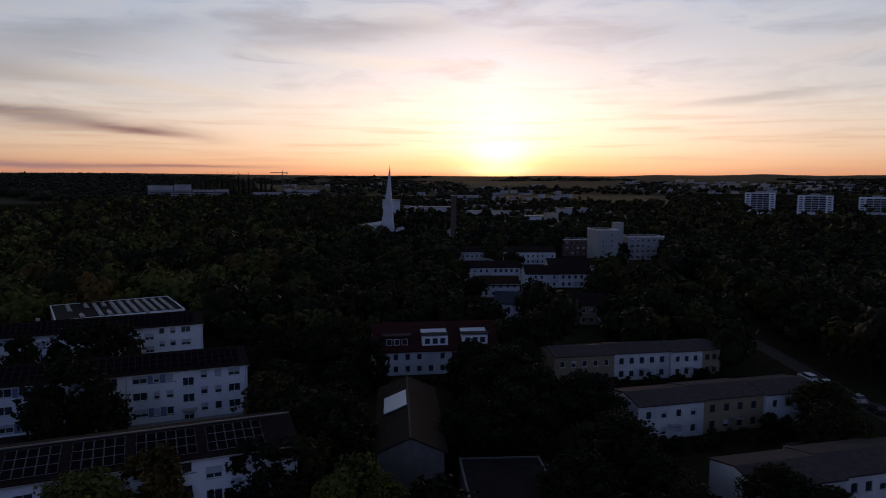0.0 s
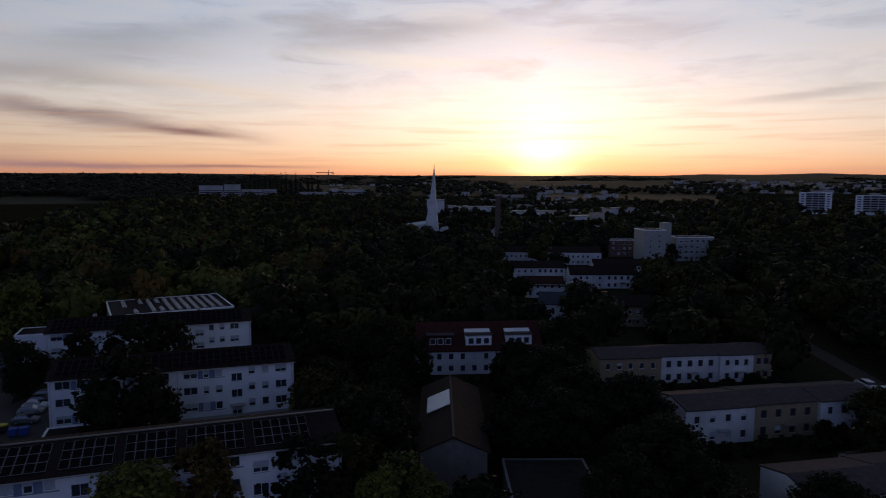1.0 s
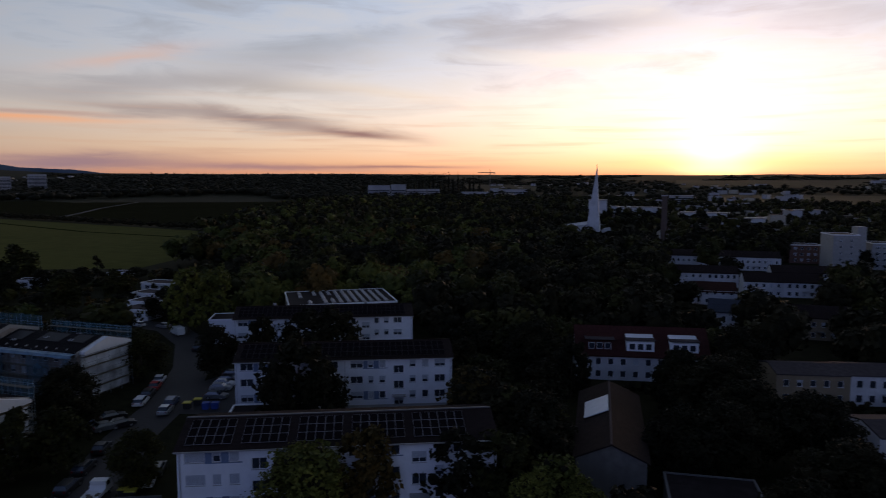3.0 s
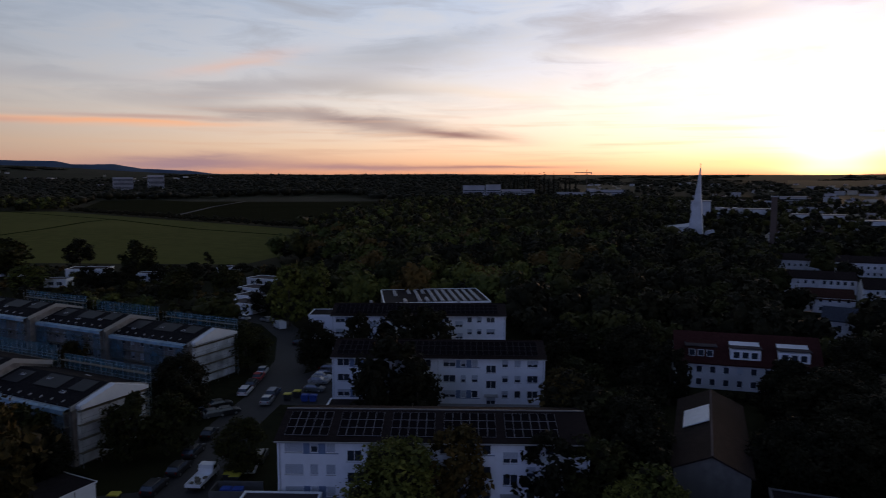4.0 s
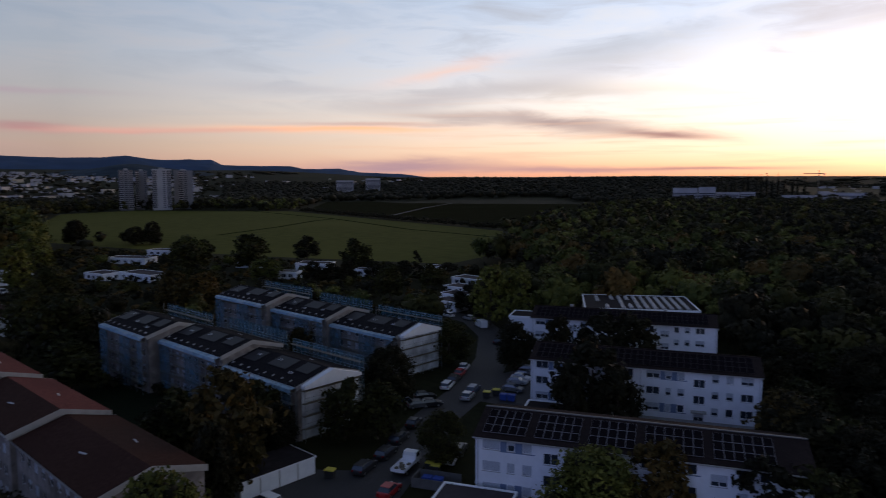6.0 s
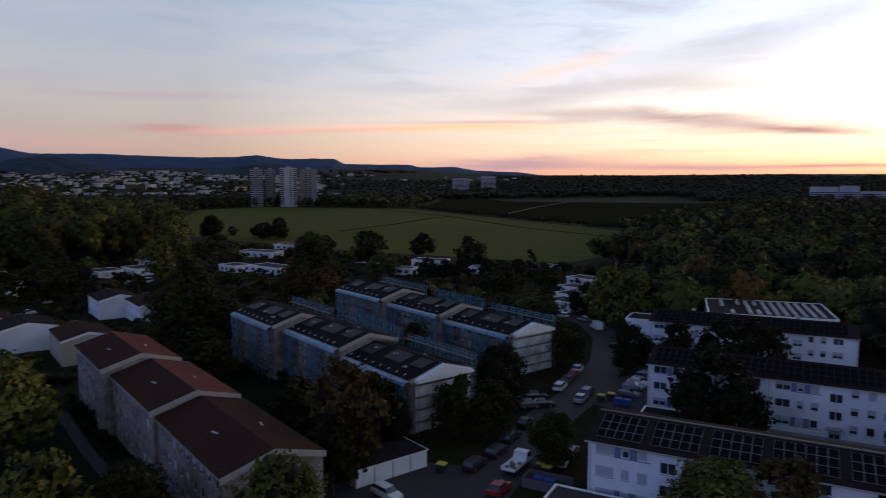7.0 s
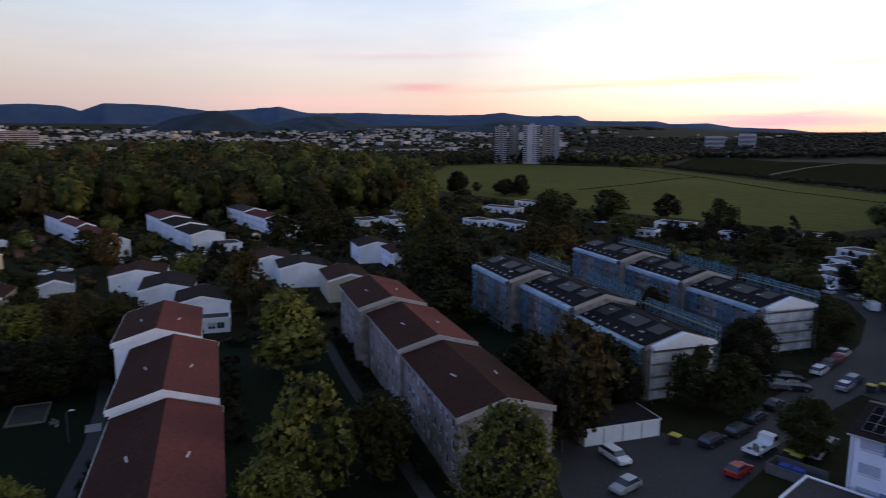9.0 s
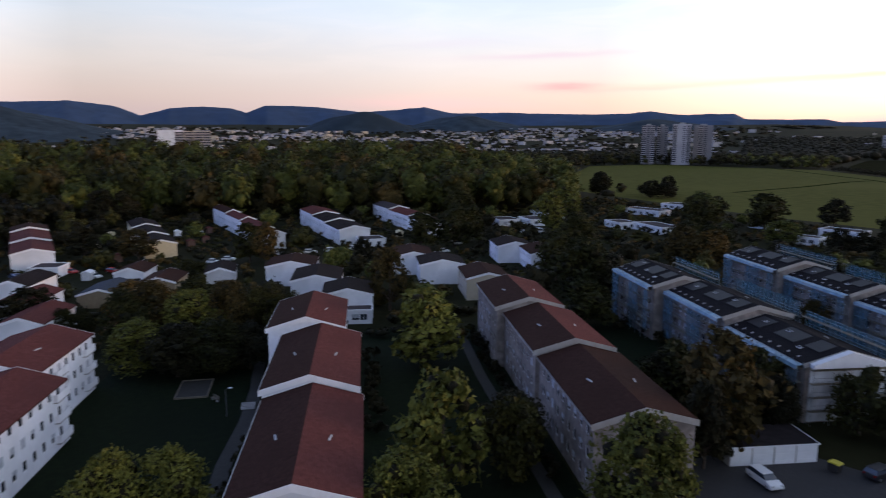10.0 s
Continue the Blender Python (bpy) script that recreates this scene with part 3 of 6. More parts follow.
ribbon("path", [(-60, 21), (-85, 20), (-110, 19), (-136, 19)], 1.8, 0.035, PAVING, "paved footpath along a housing block", "path")
sheet("meadow", [(-236, 306), (-224, 250), (-330, 205), (-436, 175), (-550, 150), (-950, 316), (-1000, 430), (-806, 566), (-345, 451)], 0.06,
      CROP, "wide green meadow crossed by tracks", "meadow")
sheet("ploughed_field", [(-350, 475), (-806, 592), (-1150, 900), (-900, 1350), (-560, 1050)], 0.06, PLOUGH, "brown ploughed field", "field")
ribbon("field_track", [(-880, 540), (-600, 480), (-420, 415), (-300, 395)], 5.0, 0.085, TRACK, "narrow dark track across the meadow", "track")
ribbon("field_track", [(-480, 270), (-530, 360), (-585, 440), (-600, 476)], 5.0, 0.10, TRACK, "narrow dark track across the meadow", "track")
ribbon("field_track", [(-575, 525), (-655, 640), (-750, 775), (-935, 1080)], 5.0, 0.10, PAVING, "pale gravel track beside a ploughed field", "track")


def build_mountains():
    """Skyline of the upland edge: turn and rise in degrees of its crest."""
    crest = [(130, 2.3), (116, 2.4), (111.7, 2.6), (108.8, 2.3), (107, 1.6), (105, 2.15), (102.5, 2.34), (100.4, 2.24), (99.3, 1.9), (97.8, 2.48),
             (95.6, 2.47), (93.8, 2.4), (90.2, 2.02), (87.5, 2.2), (85.1, 2.44), (82.8, 1.95), (76.8, 1.94), (71.4, 1.83), (68.4, 1.9), (67.1, 2.06),
             (65, 1.76), (60.9, 1.8), (60.1, 1.38), (54.8, 1.3), (53.9, 1.1), (51, 1.15), (49.3, 0.84), (45.8, 0.7), (44, 0.45), (40, 0.2)]
    ang = np.array([c[0] for c in crest][::-1])
    ris = np.array([c[1] for c in crest][::-1])
    n, k = 420, 14
    verts, faces = [], []
    for i in range(n):
        a = 40 + 90 * i / (n - 1)
        e = np.interp(a, ang, ris) + 0.03 * noise.noise((a * 1.3, 0, 0))
        for j in range(k):
            f = j / (k - 1)
            r = 3500 + 1000 * f
            top = EYE + 4500 * math.tan(radians(e))
            x, y = -r * math.sin(radians(a)), r * math.cos(radians(a))
            h = top * smooth(0.0, 1.0, f) ** 1.2
            h += (28 * noise.noise((x * 0.004, y * 0.004, 1)) + 12 * noise.noise((x * 0.012, y * 0.012, 4))) * math.sin(math.pi * f)
            verts.append((x, y, max(h, 2 + land(x, y) * (1 - f) - 4) if f < 1 else top))
    for i in range(n - 1):
        for j in range(k - 1):
            a = i * k + j
            faces.append((a, a + 1, a + k + 1, a + k))
    me = bpy.data.meshes.new("mountain_range")
    me.from_pydata(verts, [], faces)
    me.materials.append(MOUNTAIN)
    for p in me.polygons:
        p.use_smooth = True
    tagged(new("mountain_range", me), "wooded mountain range on the horizon, blue haze in its colour", "mountain", kind="structure")


build_mountains()


def build_foothill(x, y, rad, h, stretch):
    verts, faces = [], []
    n, k = 64, 12
    for j in range(k + 1):
        f = j / k
        for i in range(n):
            t = 2 * math.pi * i / n
            px, py = x + rad * f * math.cos(t) * stretch, y + rad * f * math.sin(t)
            hh = h * (0.5 + 0.5 * math.cos(math.pi * f)) * (1 + 0.35 * noise.noise((px * 0.006, py * 0.006, 2)))
            verts.append((px, py, hh + land(px, py) * 1.0 - 3 * f))
    for j in range(k):
        for i in range(n):
            a, b = j * n + i, j * n + (i + 1) % n
            faces.append((a, b, b + n, a + n))
    me = bpy.data.meshes.new("foothill")
    me.from_pydata(verts, [], faces)
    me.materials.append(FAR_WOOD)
    for p in me.polygons:
        p.use_smooth = True
    tagged(new("foothill", me), "wooded foothill beyond the town, blue haze in its colour", "hill", kind="structure")


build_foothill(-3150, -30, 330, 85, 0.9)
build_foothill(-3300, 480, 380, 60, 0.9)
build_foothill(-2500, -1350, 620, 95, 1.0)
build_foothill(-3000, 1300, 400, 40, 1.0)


FIELDS = [(-17.5, -3.5, 1180, 1850), (-36, -19, 1500, 2050), (-14, -1, 2350, 3000), (1, 8, 1250, 1700), (10, 16, 1900, 2500)]


def far_field(a0, a1, r0, r1, material, label):
    """A field laid over the rolling land between two turns and two distances."""
    verts, faces, n, k = [], [], 16, 10
    for i in range(n + 1):
        for j in range(k + 1):
            a = radians(a0 + (a1 - a0) * i / n)
            r = r0 + (r1 - r0) * j / k + 40 * noise.noise((i * 0.3, a0, j * 0.2))
            x, y = -r * math.sin(a), r * math.cos(a)
            verts.append((x, y, land(x, y) + 2.2))
    for i in range(n):
        for j in range(k):
            a = i * (k + 1) + j
            faces.append((a, a + 1, a + k + 2, a + k + 1))
    me = bpy.data.meshes.new("field")
    me.from_pydata(verts, [], faces)
    me.materials.append(material)
    tagged(new("field", me), label, "field", kind="structure")


for i, f in enumerate(FIELDS):
    far_field(*f, PLOUGH if i % 2 else STUBBLE, "brown far field in the plain" if i % 2 else "dull stubble field in the plain")


def build_ridge():
    """Low ridge on the sunset horizon, haze put into its colour: turn and rise of its crest."""
    crest = [(-44, 0.6), (-36, 0.55), (-32, 0.58), (-28, 0.52), (-24.2, 0.64), (-20.5, 0.53), (-16.5, 0.57), (-12.3, 0.42), (-8.3, 0.5), (-5.6, 0.43), (-3.3, 0.36), (3.6, 0.38), (14.7, 0.45), (26, 0.5), (38, 0.42), (46, 0.3)]
    ang, ris = [c[0] for c in crest], [c[1] for c in crest]
    n, k = 220, 6
    verts, faces = [], []
    for i in range(n):
        a = -44 + 90 * i / (n - 1)
        e = np.interp(a, ang, ris) + 0.035 * noise.noise((a * 0.9, 3, 0))
        top = EYE + 4700 * math.tan(radians(e))
        for j in range(k):
            f = j / (k - 1)
            r = 4100 + 600 * f
            x, y = -r * math.sin(radians(a)), r * math.cos(radians(a))
            verts.append((x, y, land(x, y) - 3 + (top - land(x, y) + 3) * f))
    for i in range(n - 1):
        for j in range(k - 1):
            a = i * k + j
            faces.append((a, a + 1, a + k + 1, a + k))
    me = bpy.data.meshes.new("ridge")
    me.from_pydata(verts, [], faces)
    me.materials.append(RIDGE)
    for p in me.polygons:
        p.use_smooth = True
    tagged(new("ridge", me), "low ridge below the sunset sky, haze in its colour", "hill", kind="structure")


build_ridge()

# ---- blocks of flats with solar roofs ----
def flat_block(x, y, turn, L, seed, label, panels, rim, stacks):
    """Three storeys over a half cellar; two stair bays; low roof with a solar array on its near slope."""
    H, W, rise = 9.0, 12.0, 1.6
    rng = random.Random(seed)
    front = []
    bay = L / 2
    for b in range(2):
        o = b * bay
        for f in range(3):
            z = 1.9 + f * 2.75
            front += [(o + 0.9, z, o + 3.1, z + 1.3), (o + 4.0, z, o + 4.9, z + 1.3), (o + 5.9, z, o + 7.0, z + 1.3),
                      (o + 11.2, z, o + 12.3, z + 1.3), (o + 13.4, z, o + 14.5, z + 1.3), (o + 15.6, z, o + 17.5, z + 1.3)]
        for f in range(2):
            front.append((o + 8.4, 3.6 + f * 2.75, o + 10.2, 5.0 + f * 2.75))
        front.append((o + 8.5, 0.1, o + 10.1, 2.3))
    front = [h for h in front if h[2] < L - 0.3]
    ends = [h for f in range(3) for h in ((2.2, 1.9 + f * 2.75, 3.2, 3.2 + f * 2.75), (8.6, 1.9 + f * 2.75, 9.6, 3.2 + f * 2.75))]
    r = building("apartment_block", x, y, turn, L, W, H, label, "apartment block", WHITE, DARK_ROOF, rise,
                 {"front": front, "left": ends, "right": ends}, "white blocks of flats", shut=0.55, over=0.6, seed=seed)
    part("plinth", boxes((-0.03, -0.03, 0, L + 0.03, W + 0.03, 0.8)), CONCRETE, r, "grey concrete plinth")
    for b in range(2):
        o = b * bay
        for f in range(0, 3, 2):
            z = 1.9 + f * 2.75
            part("spandrel_panel", boxes((o + 3.15, -0.025, z - 0.15, o + 7.4, -0.002, z - 0.02), (o + 3.15, -0.025, z - 0.02, o + 3.95, -0.002, z + 1.35), (o + 4.95, -0.025, z - 0.02, o + 5.85, -0.002, z + 1.35)), BLUE_PANEL, r, "blue grey panel between windows")
        part("canopy", boxes((o + 8.1, -1.3, 2.4, o + 10.5, 0, 2.55)), CONCRETE, r)
        part("entrance_step", boxes((o + 8.1, -1.4, 0, o + 10.5, 0, 0.15)), CONCRETE, r)
    tub = bmesh.new()
    tube(tub, (0, -0.08, 0.3), (0, -0.08, H - 0.1), 0.05, 0.05, 6)
    me = mesh_of(tub, "downpipe", METAL)
    for px in (0.3, bay, L - 0.3):
        placed("downpipe", me, r, pose(px, 0, 0))
    part("gutter", boxes((-0.2, -0.78, H - 0.12, L + 0.2, -0.62, H + 0.02)), METAL, r)
    # solar modules lie on the near slope
    slope = math.degrees(math.atan2(rise, W / 2))
    pm = bmesh.new()
    box(pm, 0, 0, 0, 1.02, 1.62, 0.04, 1)
    box(pm, 0.035, 0.035, 0.041, 0.985, 1.585, 0.046, 0)
    pme = mesh_of(pm, "solar_panel", PANEL, rim)
    px = 0.8
    for cols in panels:
        for i in range(cols):
            for k in range(3):
                ly = 0.35 + k * 1.66
                m = pose(px + i * 1.06, 0, 9.0 + 0.30, slope, 0, 0) @ pose(0, ly, 0.06)
                placed("solar_panel", pme, r, m)
        px += cols * 1.06 + (1.1 if rim is PANEL_RIM else 0.12)
    part("ridge_cap", boxes((-0.2, 5.85, 10.78, L + 0.2, 6.15, 10.9)), POLE_GREY if rim is PANEL_RIM else DARK_ROOF, r)
    for vx in stacks:
        part("chimney", boxes((vx, 6.6, 10.2, vx + 0.7, 7.2, 11.3)), CONCRETE, r)
    return r


flat_block(-52.3, 63.2, 24.0, 37.4, 3, "white block of flats with framed solar panels on its dark roof", (5, 5, 5, 6, 6), PANEL_RIM, ())
flat_block(-68.7, 98.3, 23.5, 37.4, 4, "white block of flats with dark roof panels and blue grey spandrels", (7, 7, 7, 7, 5), SEAM, (21.0,))
flat_block(-90.1, 129.0, 25.0, 40.0, 5, "white block of flats in front of a glazed hall", (9, 9, 9, 8), SEAM, (8.0, 29.0))


def glazed_hall():
    r = building("hall", -89.6, 152.0, 33.0, 28, 22, 8.0, "low hall with a bright slatted glass roof and white rim", "hall", BEIGE, FELT, roof_kind="flat", seed=8)
    rng = random.Random(4)
    for i in range(13):
        n = 1 if i > 6 else 3 if i > 2 else 4
        for k in range(n):
            if n > 1 and rng.random() < (0.2 if n == 3 else 0.65):
                continue
            w = 19.0 / n
            bm = bmesh.new()
            prism(bm, [(0, 0), (0.45, 0.45), (1.0, 0)], w - 0.7, "y", 1.5 + k * w)
            bmesh.ops.translate(bm, verts=bm.verts, vec=(1.2 + i * 2.0, 0, 8.08))
            # sky mirrored in the glass is put into this flat pale grey
            part("roof_light", bm, VENT, r, "glass roof light strip, sky reflection in its pale grey")
    return r


glazed_hall()
building("annexe", -104, 139, 25.0, 16, 8, 6.0, "low annexe with a pale flat roof edge", "annexe", WHITE, FELT, roof_kind="flat", seed=9)


# ---- stepped blocks with tiled roofs ----
def stepped_unit(x0, x1, y0, y1, H, label, wall, roof, roof2, seed, rise=1.7, floors=3, z0=1.4, seen="front"):
    L, W = x1 - x0, y1 - y0
    rng = random.Random(seed)
    n = max(4, int(L / 2.6))
    holes = {seen: grid_holes(L, floors, z0, 2.75, n, 1.1, 1.35)}
    r = building("apartment_block", x0, y0, 0, L, W, H, label, "apartment block", wall, roof, rise, holes, "stepped blocks of flats", shut=0.4, roof2=roof2, over=0.35, ends=0.12, sill=False, seed=seed)
    vm = boxes((0, 0, 0, 1.3, 0.22, 0.14))
    me = mesh_of(vm, "roof_vent", VENT)
    s = math.degrees(math.atan2(rise, W / 2))
    for k in (0.52,):
        placed("roof_vent", me, r, pose(L * k, W * 0.24, H + rise * 0.48 + 0.2, s, 0, 12))
        placed("roof_vent", me, r, pose(L * k + 0.6, W * 0.74, H + rise * 0.52 + 0.18, -s, 0, -10))
    # pale barge boards on the gables
    for gx in (-0.16, L + 0.10):
        bm = bmesh.new()
        prism(bm, [(-0.4, H - 0.62), (W / 2, H + rise - 0.52), (W + 0.4, H - 0.62), (W + 0.4, H + 0.12), (W / 2, H + rise + 0.24), (-0.4, H + 0.12)], 0.06, "x", gx)
        part("barge_board", bm, CONCRETE if wall is STAINED else WHITE_METAL, r)
    part("gutter", boxes((0, -0.5, H - 0.2, L, -0.36, H - 0.06)), METAL, r)
    return r


for i, (x0, x1, y0, H) in enumerate(((-92.3, -68.5, 24.4, 9.0), (-114.2, -92.45, 23.8, 9.8), (-134.5, -114.35, 22.4, 10.8))):
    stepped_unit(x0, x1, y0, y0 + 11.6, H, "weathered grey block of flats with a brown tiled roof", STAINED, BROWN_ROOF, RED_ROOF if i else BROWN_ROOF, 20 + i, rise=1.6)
for i, (x0, x1, y0, H) in enumerate(((-80.0, -55.5, -12.4, 9.0), (-103.6, -80.15, -12.8, 10.0), (-122.0, -103.75, -15.2, 11.0))):
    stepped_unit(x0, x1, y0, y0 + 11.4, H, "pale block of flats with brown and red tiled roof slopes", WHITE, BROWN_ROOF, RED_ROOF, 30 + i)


def balcony_block(x0, x1, y0, y1, H, seed):
    L = x1 - x0
    r = stepped_unit(x0, x1, y0, y1, H, "cream white block of flats with balconies and a red tiled roof", WHITE, RED_ROOF, RED_ROOF, seed, seen="back")
    W = y1 - y0
    for f in range(3):
        z = 0.9 + f * 2.75
        for bx in (0.3, L * 0.55):
            part("balcony_slab", boxes((bx, W, z, bx + 3.6, W + 0.6, z + 0.16)), CONCRETE, r)
            part("balcony_front", boxes((bx, W + 0.53, z + 0.16, bx + 3.6, W + 0.6, z + 1.15), (bx, W, z + 0.16, bx + 0.07, W + 0.53, z + 1.15), (bx + 3.53, W, z + 0.16, bx + 3.6, W + 0.53, z + 1.15)), WHITE_METAL, r, "white balcony parapet")
    return r


balcony_block(-111.2, -92.2, -55.6, -43.8, 9.0, 40)
balcony_block(-92.0, -58.0, -51.8, -40.0, 8.3, 41)


# ---- scaffolded blocks ----
def scaffold(x, y, turn, L, H, label, sheet_m, cover, off=-1.33, rise=0.25):
    """A standing frame of posts, decks and rails one metre deep, with a sheet over part of it."""
    r = root("scaffold", pose(x, y, 0, 0, 0, turn), label, "scaffold", "scaffolding")
    n = max(2, int(L / 2.5))
    pm = bmesh.new()
    tube(pm, (0, 0, 0), (0, 0, H + rise), 0.035, 0.035, 5)
    pme = mesh_of(pm, "post", TUBE_GREY)
    for i in range(n + 1):
        for d in (-0.35, -1.25):
            placed("post", pme, r, pose(L * i / n, d, 0))
    dme = mesh_of(boxes((0, -1.2, 0, L, -0.4, 0.06)), "deck", PLANK)
    rb = bmesh.new()
    tube(rb, (0, -1.25, 0), (L, -1.25, 0), 0.03, 0.03, 5)
    rme = mesh_of(rb, "rail", TUBE_GREY)
    z = 2.0
    while z < H - 0.9 + rise:
        placed("deck", dme, r, pose(0, 0, z))
        placed("rail", rme, r, pose(0, 0, z + 0.5))
        placed("rail", rme, r, pose(0, 0, z + 1.0))
        z += 2.0
    for a, b, z0, z1 in cover:
        bm = bmesh.new()
        x0, x1 = L * a, L * b
        k = max(2, int((x1 - x0) / 0.8))
        for i in range(k):
            xa, xb = x0 + (x1 - x0) * i / k, x0 + (x1 - x0) * (i + 1) / k
            ya, yb = off - 0.05 * math.sin(xa * 2.5), off - 0.05 * math.sin(xb * 2.5)
            bm.faces.new([bm.verts.new(p) for p in ((xa, ya, z0), (xb, yb, z0), (xb, yb, z1), (xa, ya, z1))])
        part("net", bm, sheet_m, r)
    return r


def scaffolded(units, seed):
    for i, (x0, x1, y0, H) in enumerate(units):
        W = 12.0
        r = stepped_unit(x0, x1, y0, y0 + W, H, "pale block of flats under renovation with a dark new roof", STAINED, NEW_ROOF, NEW_ROOF, seed + i)
        L = x1 - x0
        rng = random.Random(seed * 3 + i)
        s = math.degrees(math.atan2(1.7, W / 2))
        slope = pose(0, 0, H + 0.22, s, 0, 0)
        # boards laid on the near slope, small roof lights between them, brackets along the eaves
        for a, b, y_a, y_b in ((0.05, 0.24, 2.2, 5.4), (0.40, 0.66, 2.6, 5.7), (0.76, 0.93, 3.0, 5.8)):
            placed("roof_board", mesh_of(boxes((L * a, y_a, 0.04, L * b, y_b, 0.14)), "roof_board", ROOF_BOARD), r, slope)
        for k in range(3):
            u, v = L * (0.14 + 0.3 * k), rng.uniform(1.3, 4.6)
            light = placed("roof_light", mesh_of(boxes((u, v, 0.04, u + 0.9, v + 0.5, 0.2)), "roof_light", VENT), r, slope)
            part("pane", boxes((u + 0.08, v + 0.07, 0.204, u + 0.82, v + 0.43, 0.22)), GLASS, light)
        bracket = mesh_of(boxes((0, 0.1, 0.03, 0.08, 0.6, 0.22)), "bracket", VENT)
        for k in range(int(L / 2.4)):
            placed("bracket", bracket, r, slope @ pose(0.9 + 2.4 * k, 0, 0))
        front = scaffold(x0, y0 - 0.1, 0, L, H, "steel scaffold with blue netting on a facade", NET, [(0.0, 0.2, 1.0, H - 1.0), (0.48, 0.74, 0.5, H - 1.0), (0.9, 1.0, 2.0, H - 1.0)])
        bm = bmesh.new()
        prism(bm, [(-1.42, H - 0.75), (-1.34, H - 0.75), (-1.30, H - 0.28), (-0.5, H - 0.12), (-0.5, H - 0.02), (-1.36, H - 0.18)], L, "x", 0)
        part("eaves_sheet", bm, BLUE_SHEET, front, "pale blue sheet along the eaves")
        scaffold(x1, y0 + W + 0.1, 180, L, H, "steel scaffold with blue netting on a rear facade", NET_THIN, [(0, 1, 0.5, H + 2.3)], rise=2.3)
    x0, x1, y0, H = units[0]
    scaffold(x1 + 0.1, y0 + 0.3, 90, 11.4, H, "steel scaffold wrapped in white sheeting on a gable", NET_WHITE, [(0, 1, 0.4, H + 0.2)], off=-0.45)
    r = root("gable_cover", pose(x1 + 0.3, y0 + 0.3, 0), "white sheet bulging over a scaffolded gable", "tarpaulin")
    bm = bmesh.new()
    prism(bm, [(0, H - 0.3), (11.4, H - 0.3), (11.4, H + 0.15), (8.4, H + 1.0), (5.7, H + 1.9), (2.6, H + 1.0), (0.0, H + 0.15)], 1.1, "x", 0)
    part("sheet", bm, SHEET, r)


scaffolded(((-106.0, -86.0, 61.0, 8.7), (-127.0, -106.15, 59.8, 10.2), (-146.5, -127.15, 56.5, 11.1)), 50)
scaffolded(((-119.6, -99.3, 95.0, 8.9), (-139.4, -119.75, 93.0, 10.1), (-160.5, -139.55, 90.5, 11.3)), 60)


# ---- garages ----
def garages():
    L = 11.6
    r = root("garage_row", pose(-74.6, 43.9, 0, 0, 0, 90), "row of garages with white up-and-over doors", "garage")
    FOOT.append((-77.6, 49.7, 3.2, 6, 0))
    part("wall", boxes((0, 0, 0, L, 0.2, 2.4), (0, 5.8, 0, L, 6.0, 2.4), (0, 0.2, 0, 0.2, 5.8, 2.4), (L - 0.2, 0.2, 0, L, 5.8, 2.4)), CONCRETE, r)
    part("roof", boxes((-0.05, -0.12, 2.404, L + 0.05, 6.1, 2.5)), FELT, r)
    part("roof_edge", boxes((-0.1, -0.2, 2.38, L + 0.1, -0.12, 2.56), (L + 0.05, -0.12, 2.38, L + 0.12, 6.1, 2.56)), WHITE_METAL, r)
    me = mesh_of(boxes((0.1, -0.06, 0.06, L / 4 - 0.1, -0.004, 2.28), (0.3, -0.08, 0.5, L / 4 - 0.3, -0.06, 0.54), (0.3, -0.08, 1.4, L / 4 - 0.3, -0.06, 1.44)), "garage_door", WHITE_METAL)
    for i in range(4):
        placed("garage_door", me, r, pose(i * L / 4, 0, 0))
    return r


garages()


# ---- white stepped row houses ----
def row_house(x, y, turn, L, W, H, seed, wall=None, roof=None, rise=1.3, label="white row house with a low brown tiled roof", floors=2, group="white row houses", **kw):
    rng = random.Random(seed)
    n = max(2, int(L / 3.2))
    z0 = 0.9
    hs = {"front": grid_holes(L, floors, z0, 2.7, n, 1.1, 1.2)}
    r = building("row_house", x, y, turn, L, W, H, label, "row house", wall or WHITE, roof or BROWN_ROOF, rise, hs, group, shut=0.2, over=0.2, ends=0.12, sill=False, seed=seed, **kw)
    for gx in (-0.16, L + 0.10):
        bm = bmesh.new()
        prism(bm, [(-0.22, H - 0.4), (W / 2, H + rise - 0.32), (W + 0.22, H - 0.4), (W + 0.22, H + 0.12), (W / 2, H + rise + 0.24), (-0.22, H + 0.12)], 0.06, "x", gx)
        part("barge_board", bm, WHITE_METAL, r)
    return r


def house_chain(x, y, turn, lengths, W, H, step, shift, seed, roofs, **kw):
    """Row houses one behind another, going away along the turn's -x, each a step higher and moved sideways."""
    c, s = math.cos(radians(turn)), math.sin(radians(turn))
    px, py = x, y
    for i, L in enumerate(lengths):
        px -= c * L
        py -= s * L
        row_house(px - s * shift * i, py + c * shift * i, turn, L - 0.15, W, H + step * i, seed + i, roof=roofs[i % len(roofs)], **kw)


house_chain(-211, -104, 25, (23, 24, 14), 11.5, 5.8, 0.7, 0, 70, (RED_ROOF, RED_ROOF, BROWN_ROOF))
house_chain(-247.2, -34.9, 23.4, (14, 26, 26, 26), 6.5, 5.8, 0.5, 0, 80, (BROWN_ROOF, RED_ROOF, RED_ROOF))
house_chain(-257, -10, 17, (22, 23, 25), 12, 5.8, 0.6, 0, 90, (DARK_ROOF, DARK_ROOF, RED_ROOF))
